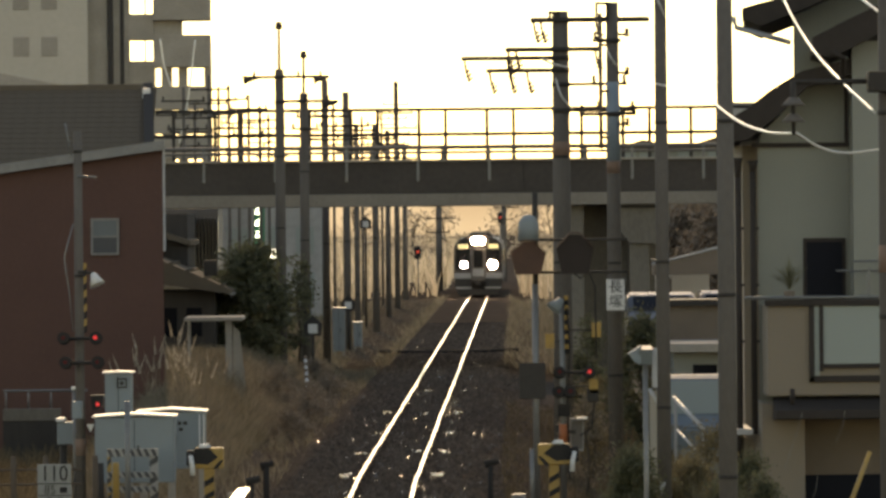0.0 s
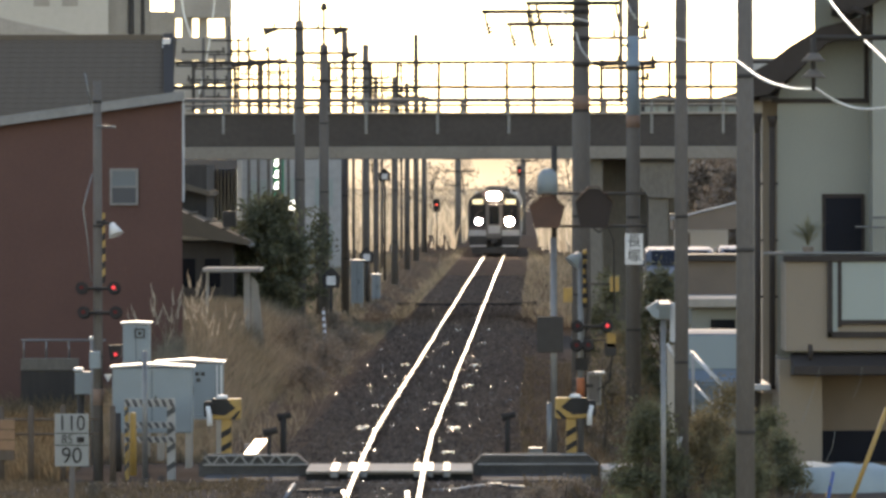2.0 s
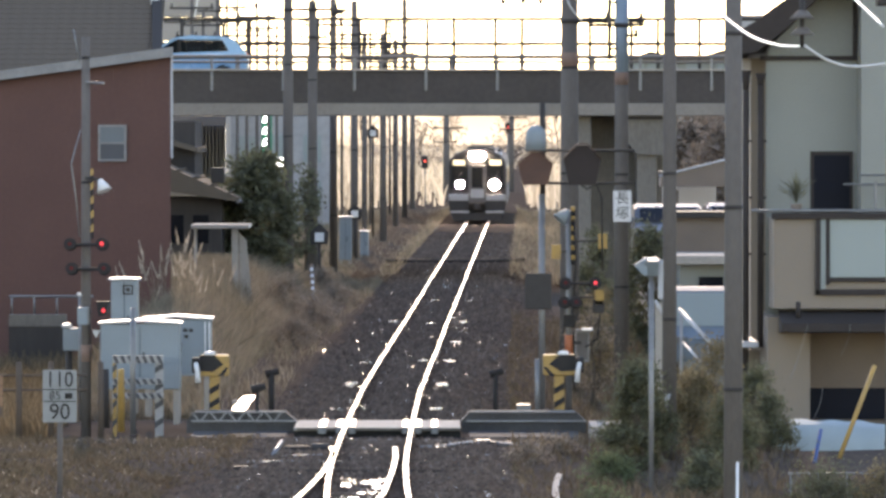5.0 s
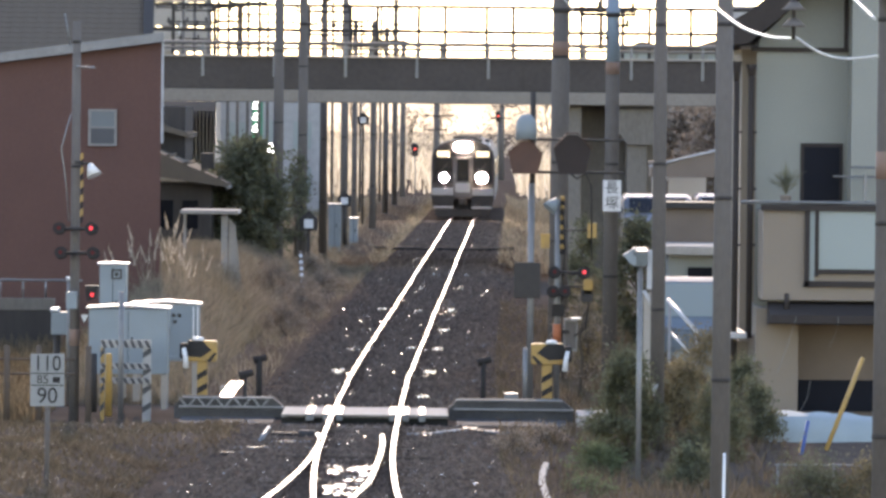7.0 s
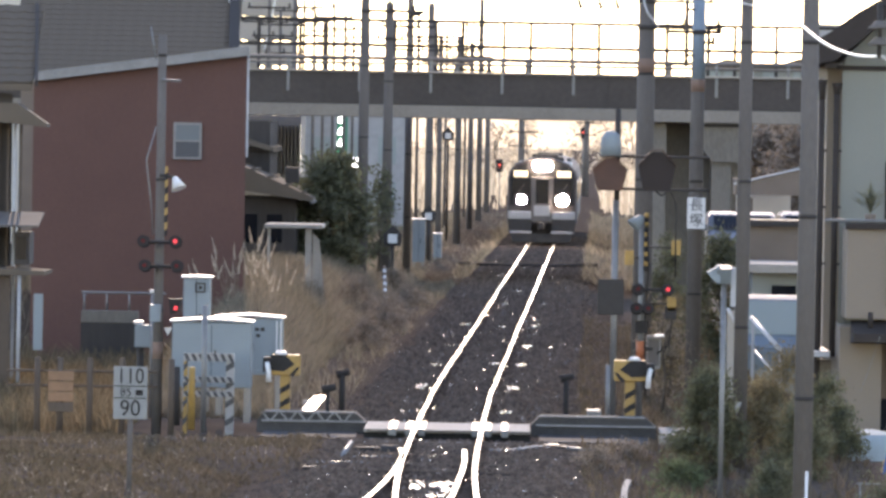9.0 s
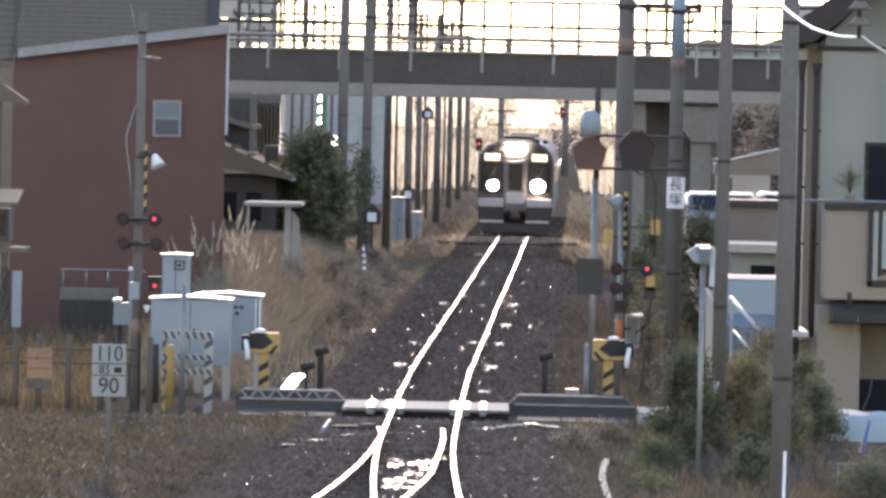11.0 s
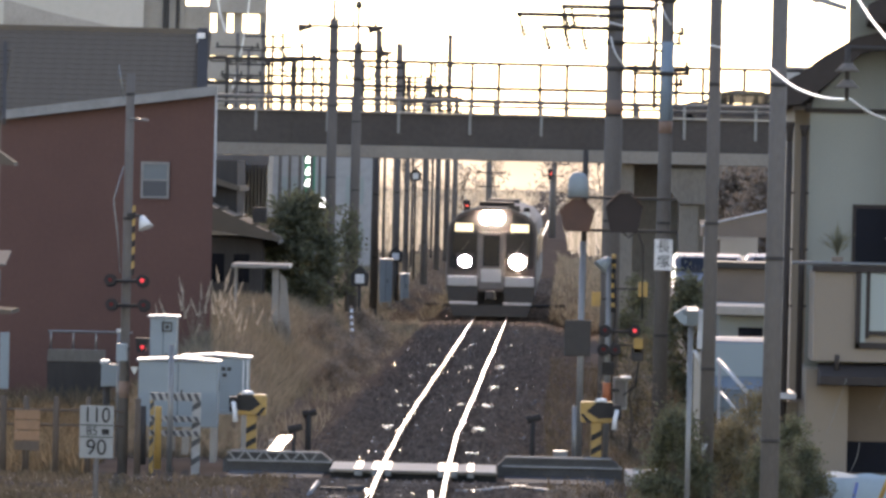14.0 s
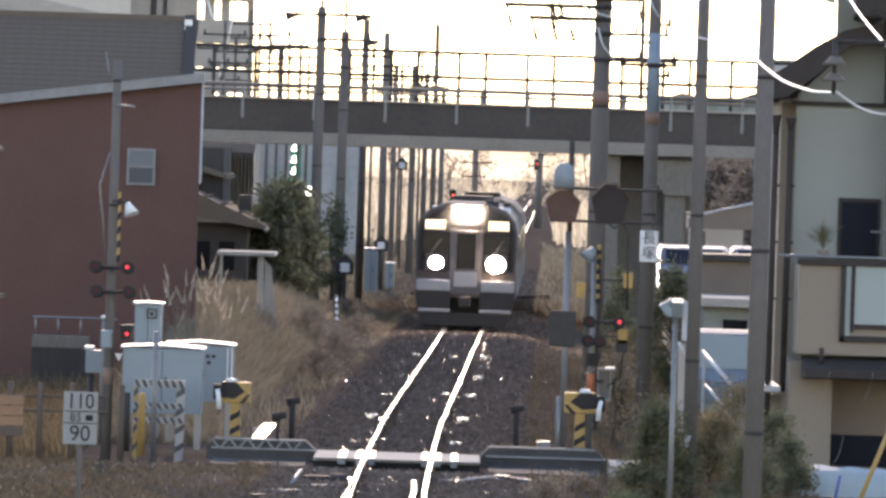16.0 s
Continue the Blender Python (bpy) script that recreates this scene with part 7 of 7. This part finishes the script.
    # downpipes with hoppers
    for px, top, bottom, hop in ((1346, 150, 614, 130), (1320, 160, 700, 125)):
        x = (px - 784) / 9962 * 99.6
        zf = lambda py: 4.85 - (py - 220) / 9962 * 99.6
        dp = part("downpipe", tube(B(), [(x, 99.6, zf(bottom)), (x, 99.6, zf(top))], 0.055, n=10), DARKWOOD, h)
        part("hopper", tube(B(), [(x, 99.6, zf(top)), (x, 99.6, zf(hop + 8)), (x, 99.6, zf(hop))], 0.05, 0.1, 8), DARKWOOD, dp)
        for py in (250, 350, 450):
            part("pipe_clip", box(B(), x - 0.02, x + 0.1, 99.55, 99.65, zf(py) - 0.02, zf(py) + 0.02), DARKWOOD, dp)
    part("ledge", box(B(), 5.227, 5.565, y - 0.8, y + 1.4, 0.913, 1.012, 0.01), FASCIA, h)
    part("lower_side_wall", box(B(), 5.374, 5.779, y + 1.0, y + 1.49, base, 0.793), CREAM, h)
    SPIKY = mat("spiky_leaf", (0.2, 0.19, 0.12), 0.6, second=(0.13, 0.125, 0.08), bump=0, thin=0.4, spec=0.2)
    # potted plant on the balcony
    p = thing("potted_plant", (6.188, y - 1.4, 3.296), "spiky potted plant on the balcony edge", "plant")
    part("pot", tube(B(), [(6.188, y - 1.4, 3.296), (6.188, y - 1.4, 3.453)], 0.08, 0.11, 12), BROWN_WALL, p)
    rng = random.Random(3)
    bm = B()
    for i in range(75):
        a, t = rng.uniform(0, 6.283), rng.uniform(0.05, 1.0)
        l = rng.uniform(0.28, 0.5)
        o = Vector((6.188, y - 1.4, 3.453 + rng.uniform(0, 0.2)))
        dr = Vector((math.cos(a) * math.sin(t), math.sin(a) * math.sin(t), math.cos(t)))
        tip = o + dr * l - Vector((0, 0, 0.03 * t))
        s = dr.cross(Vector((0, 0, 1))).normalized() * 0.008
        m = o + dr * l * 0.6
        bm.faces.new([bm.verts.new(v) for v in (o - s, o + s, m + s, tip, m - s)])
    part("leaves", bm, SPIKY, p)


garden_house()


def hanging_wires():
    s = "thin pale wire hanging before the ground floor"
    for pts in ([(6.321, 97.4, 1.365), (6.154, 97.4, 0.824), (6.005, 97.4, 0.401)], [(6.576, 97.4, 0.28), (6.53, 97.4, -0.001), (6.422, 97.4, -0.246)], [(7.051, 97.4, 1.375), (7.012, 97.4, 1.131), (6.896, 97.4, 0.849)]):
        cable(pts, 0.0045, s, "hanging_wire", STEEL)


hanging_wires()


def garden_things():
    # lamp-like camera box on a slim post
    y = 80.0
    x = 2.963
    c = thing("camera_post", (x, y, -0.8), "slim grey post with a white camera housing", "camera post")
    part("post", tube(B(), [(x, y, -0.9), (x, y, 2.698)], 0.036, n=10), STEEL, c)
    part("housing", prism_x(B(), [(y - 0.25, 2.906), (y + 0.15, 2.955), (y + 0.15, 2.689), (y - 0.1, 2.689)], 2.859, 3.052), BOX_PAINT, c, "white camera housing")
    part("hood", prism(B(), [(2.714, 2.850), (2.899, 2.963), (2.899, 2.698), (2.811, 2.730)], y - 0.2, y + 0.1), BOX_PAINT, c)
    part("side_box", box(B(), 3.060, 3.132, y, y + 0.1, 2.360, 2.923, 0.01), FASCIA, c)
    part("box_strap", box(B(), 2.939, 3.084, y + 0.02, y + 0.06, 2.762, 2.810), STEEL, c)
    # stair rail in the garden
    s = thing("stair_rail", (4.543, 105, -0.9), "white handrail of garden steps", "handrail")
    part("rail", tube(B(), [(4.416, 105, 1.392), (4.933, 104, 0.822)], 0.04), WHITE_PAINT, s)
    part("rail", tube(B(), [(4.448, 105, 0.812), (4.764, 104, 0.463)], 0.025), WHITE_PAINT, s)
    part("post", box(B(), 4.416, 4.469, 104.9, 105.0, -0.9, 1.392), FASCIA, s)
    part("post", box(B(), 4.891, 4.943, 104.0, 104.1, -0.9, 0.843), FASCIA, s)
    g = thing("garden_screen", (3.970, 103, -0.9), "tan screen panel with a white edge", "screen")
    part("panel", box(B(), 3.888, 4.043, 103, 103.08, -0.9, 1.582, 0.01), BEIGE, g)
    part("edge", tube(B(), [(3.888, 102.95, 1.623), (4.043, 102.95, 1.334)], 0.03), WHITE_PAINT, g)
    # tarpaulin-covered heap
    y = 86.0
    bm = B()
    nx, ny = 22, 8
    rng = random.Random(9)
    grid = []
    for j in range(ny + 1):
        row = []
        for i in range(nx + 1):
            u, v = i / nx, j / ny
            xx = 5.076 + u * 2.2
            zz = -1.0 + (0.254 + 1.0) * min(math.sin(min(v * 2.2, 1) * 1.571), 1) + 0.04 * noise.noise((u * 7, v * 5, 1)) - 0.1 * u * u
            row.append(bm.verts.new((xx, y + v * 1.6 + 0.05 * noise.noise((u * 9, v * 3, 7)), zz)))
        grid.append(row)
    for j in range(ny):
        for i in range(nx):
            f = bm.faces.new((grid[j][i], grid[j][i + 1], grid[j + 1][i + 1], grid[j + 1][i]))
            f.smooth = True
    TARP = mat("pale_blue_tarpaulin", (0.26, 0.305, 0.3), 0.9, second=(0.2, 0.235, 0.235), scale=3)
    heap = whole("tarpaulin", bm, TARP, "pale blue tarpaulin draped over a heap in the garden", "tarpaulin")
    whole("garden_pole", tube(B(), [(5.953, 84.5, -0.171), (6.518, 84.9, 1.206)], 0.035, n=8), YELLOW, "leaning yellow pole beside the tarpaulin", "pole")
    whole("garden_pole", tube(B(), [(5.532, 84.4, -0.467), (5.692, 84.7, 0.251)], 0.03, n=8), mat("blue_paint", (0.03, 0.08, 0.25), 0.5), "short blue pole leaning on the tarpaulin", "pole")
    whole("garden_pole", tube(B(), [(5.405, 84.3, -1.0), (5.616, 84.7, -0.045)], 0.03, n=8), YELLOW, "dirty yellow stick in the garden", "pole")
    f = thing("garden_fence", (5.729, 82, -1.0), "low thin metal fence in the garden", "fence")
    part("rail", tube(B(), [(5.029, 82, -0.242), (6.882, 82, -0.242)], 0.015), STEEL, f)
    for px in (1400, 1450, 1500, 1550, 1600):
        part("post", tube(B(), [((px - 784) / 9962 * 82, 82, -1.05), ((px - 784) / 9962 * 82, 82, -0.225)], 0.015), STEEL, f)
    whole("white_stake", tube(B(), [(3.439, 66, -0.9), (3.458, 66, 0.885)], 0.018, n=8), WHITE_PAINT, "thin white stake beside the pole", "stake")
    # low edging that bends through the grass
    edge = thing("kerb_edging", (1.58, 75, -0.5), "low pale concrete edging bending through the grass", "kerb")
    pts = [(1.72, 83.0), (1.62, 80.8), (1.57, 78.6), (1.57, 76.4), (1.59, 74.2), (1.61, 72.0), (1.64, 69.8), (1.68, 67.6)]
    for (xa, ya), (xb, yb) in zip(pts, pts[1:]):
        bm = B()
        a = [bm.verts.new((xa + dx, ya - 0.02, z)) for dx, z in ((-0.055, -0.6), (-0.045, -0.3), (0.045, -0.3), (0.055, -0.6))]
        b = [bm.verts.new((xb + dx, yb + 0.02, z)) for dx, z in ((-0.055, -0.6), (-0.045, -0.3), (0.045, -0.3), (0.055, -0.6))]
        bm.faces.new(a)
        bm.faces.new(b[::-1])
        for i in range(4):
            bm.faces.new((a[i], b[i], b[(i + 1) % 4], a[(i + 1) % 4]))
        part("kerb_stone", bm, CONCRETE, edge)


garden_things()


def parked(name, label, x, y, z, paint, w=1.5, h=1.55, l=3.4, glass=None):
    """A parked car seen from its front, which faces -y."""
    c = thing(name, (x, y, z), label, "car", "parked cars")
    prof = [(y, z + 0.25), (y - 0.02, z + 0.7), (y + 0.55, z + 0.95), (y + 1.0, z + h - 0.08), (y + 1.3, z + h), (y + l - 0.3, z + h - 0.03), (y + l, z + 0.9), (y + l, z + 0.25)]
    bm = prism_x(B(), prof, x - w / 2, x + w / 2)
    bmesh.ops.bevel(bm, geom=bm.edges[:], offset=0.05, segments=2, affect="EDGES")
    part("body", bm, paint, c)
    part("windscreen", prism_x(B(), [(y + 0.56, z + 0.98), (y + 0.98, z + h - 0.1), (y + 0.96, z + h - 0.1), (y + 0.53, z + 0.98)], x - w * 0.42, x + w * 0.42), glass or PALE_GLASS, c)
    for s in (-1, 1):
        part("headlamp", box(B(), x + s * w * 0.36 - 0.13, x + s * w * 0.36 + 0.13, y - 0.05, y + 0.02, z + 0.62, z + 0.78, 0.03), STEEL, c)
        part("mirror", box(B(), x + s * (w / 2 + 0.09) - 0.07, x + s * (w / 2 + 0.09) + 0.07, y + 0.75, y + 0.85, z + 0.95, z + 1.1, 0.02), paint, c)
        for yy in (0.7, l - 0.7):
            part("wheel", tube(B(), [(x + s * w * 0.42 - 0.09, y + yy, z + 0.28), (x + s * w * 0.42 + 0.09, y + yy, z + 0.28)], 0.28, n=14), BLACK, c)


CAR_WHITE = mat("parked_grey_paint", (0.09, 0.1, 0.115), 0.3, spec=0.5)
CAR_BLUE = mat("parked_pale_blue_paint", (0.16, 0.2, 0.23), 0.6, spec=0.2)
parked("parked_van", "pale blue van parked behind the garden", 5.391, 116.0, 1.449 - 1.75, CAR_BLUE, 1.5, 1.75, 3.4)
parked("parked_car", "grey car parked beyond the crossing road", 5.35, 133.0, 2.95 - 1.4, CAR_WHITE, 1.6, 1.4, glass=GLASS)
parked("parked_car", "grey car parked beside another on the terrace", 7.1, 133.4, 2.95 - 1.4, CAR_WHITE, 1.6, 1.42, glass=GLASS)


def raised_lot():
    """A retaining wall with the parked cars on it, and the grey shed below."""
    top = 2.95 - 1.4
    whole("parking_terrace", box(B(), 4.850, 8.428, 131.5, 139.5, -1.2, top, 0.03), BROWN_WALL, "raised concrete parking terrace with a retaining wall", "terrace", kind="structure")
    s = thing("garden_shed", (5.738, 124, -1.0), "grey shed with a pale flat roof", "shed")
    part("wall", box(B(), 5.216, 6.423, 124, 127, -1.0, 1.763), PALE_WALL, s)
    part("roof", box(B(), 5.128, 6.548, 123.5, 127.3, 1.763 + 0.004, 1.962, 0.02), CONCRETE, s)
    part("window", box(B(), 5.639, 6.174, 123.95, 123.996, 1.215, 1.489), GLASS, s)


raised_lot()


def motions():
    walk(train, [(t, pose(track_x(d), d, 0, 0, 0, -math.degrees(math.atan(0.015))))
                 for t, d in ((0.0, 332.0), (4.0, 289.5), (8.0, 246.0), (12.0, 203.0), (16.0, 160.3))])
    for car, x, t0, v in ((blue_car, 0.8, 4.4, 15.25), (white_van, 1.05, 12.5, 13.9), (dark_car, 1.75, 14.5, 12.3)):
        walk(car, [(t, pose(x - v * (t - t0), 182.6, ROAD_Z)) for t in (0.0, 8.0, 16.0)])


motions()
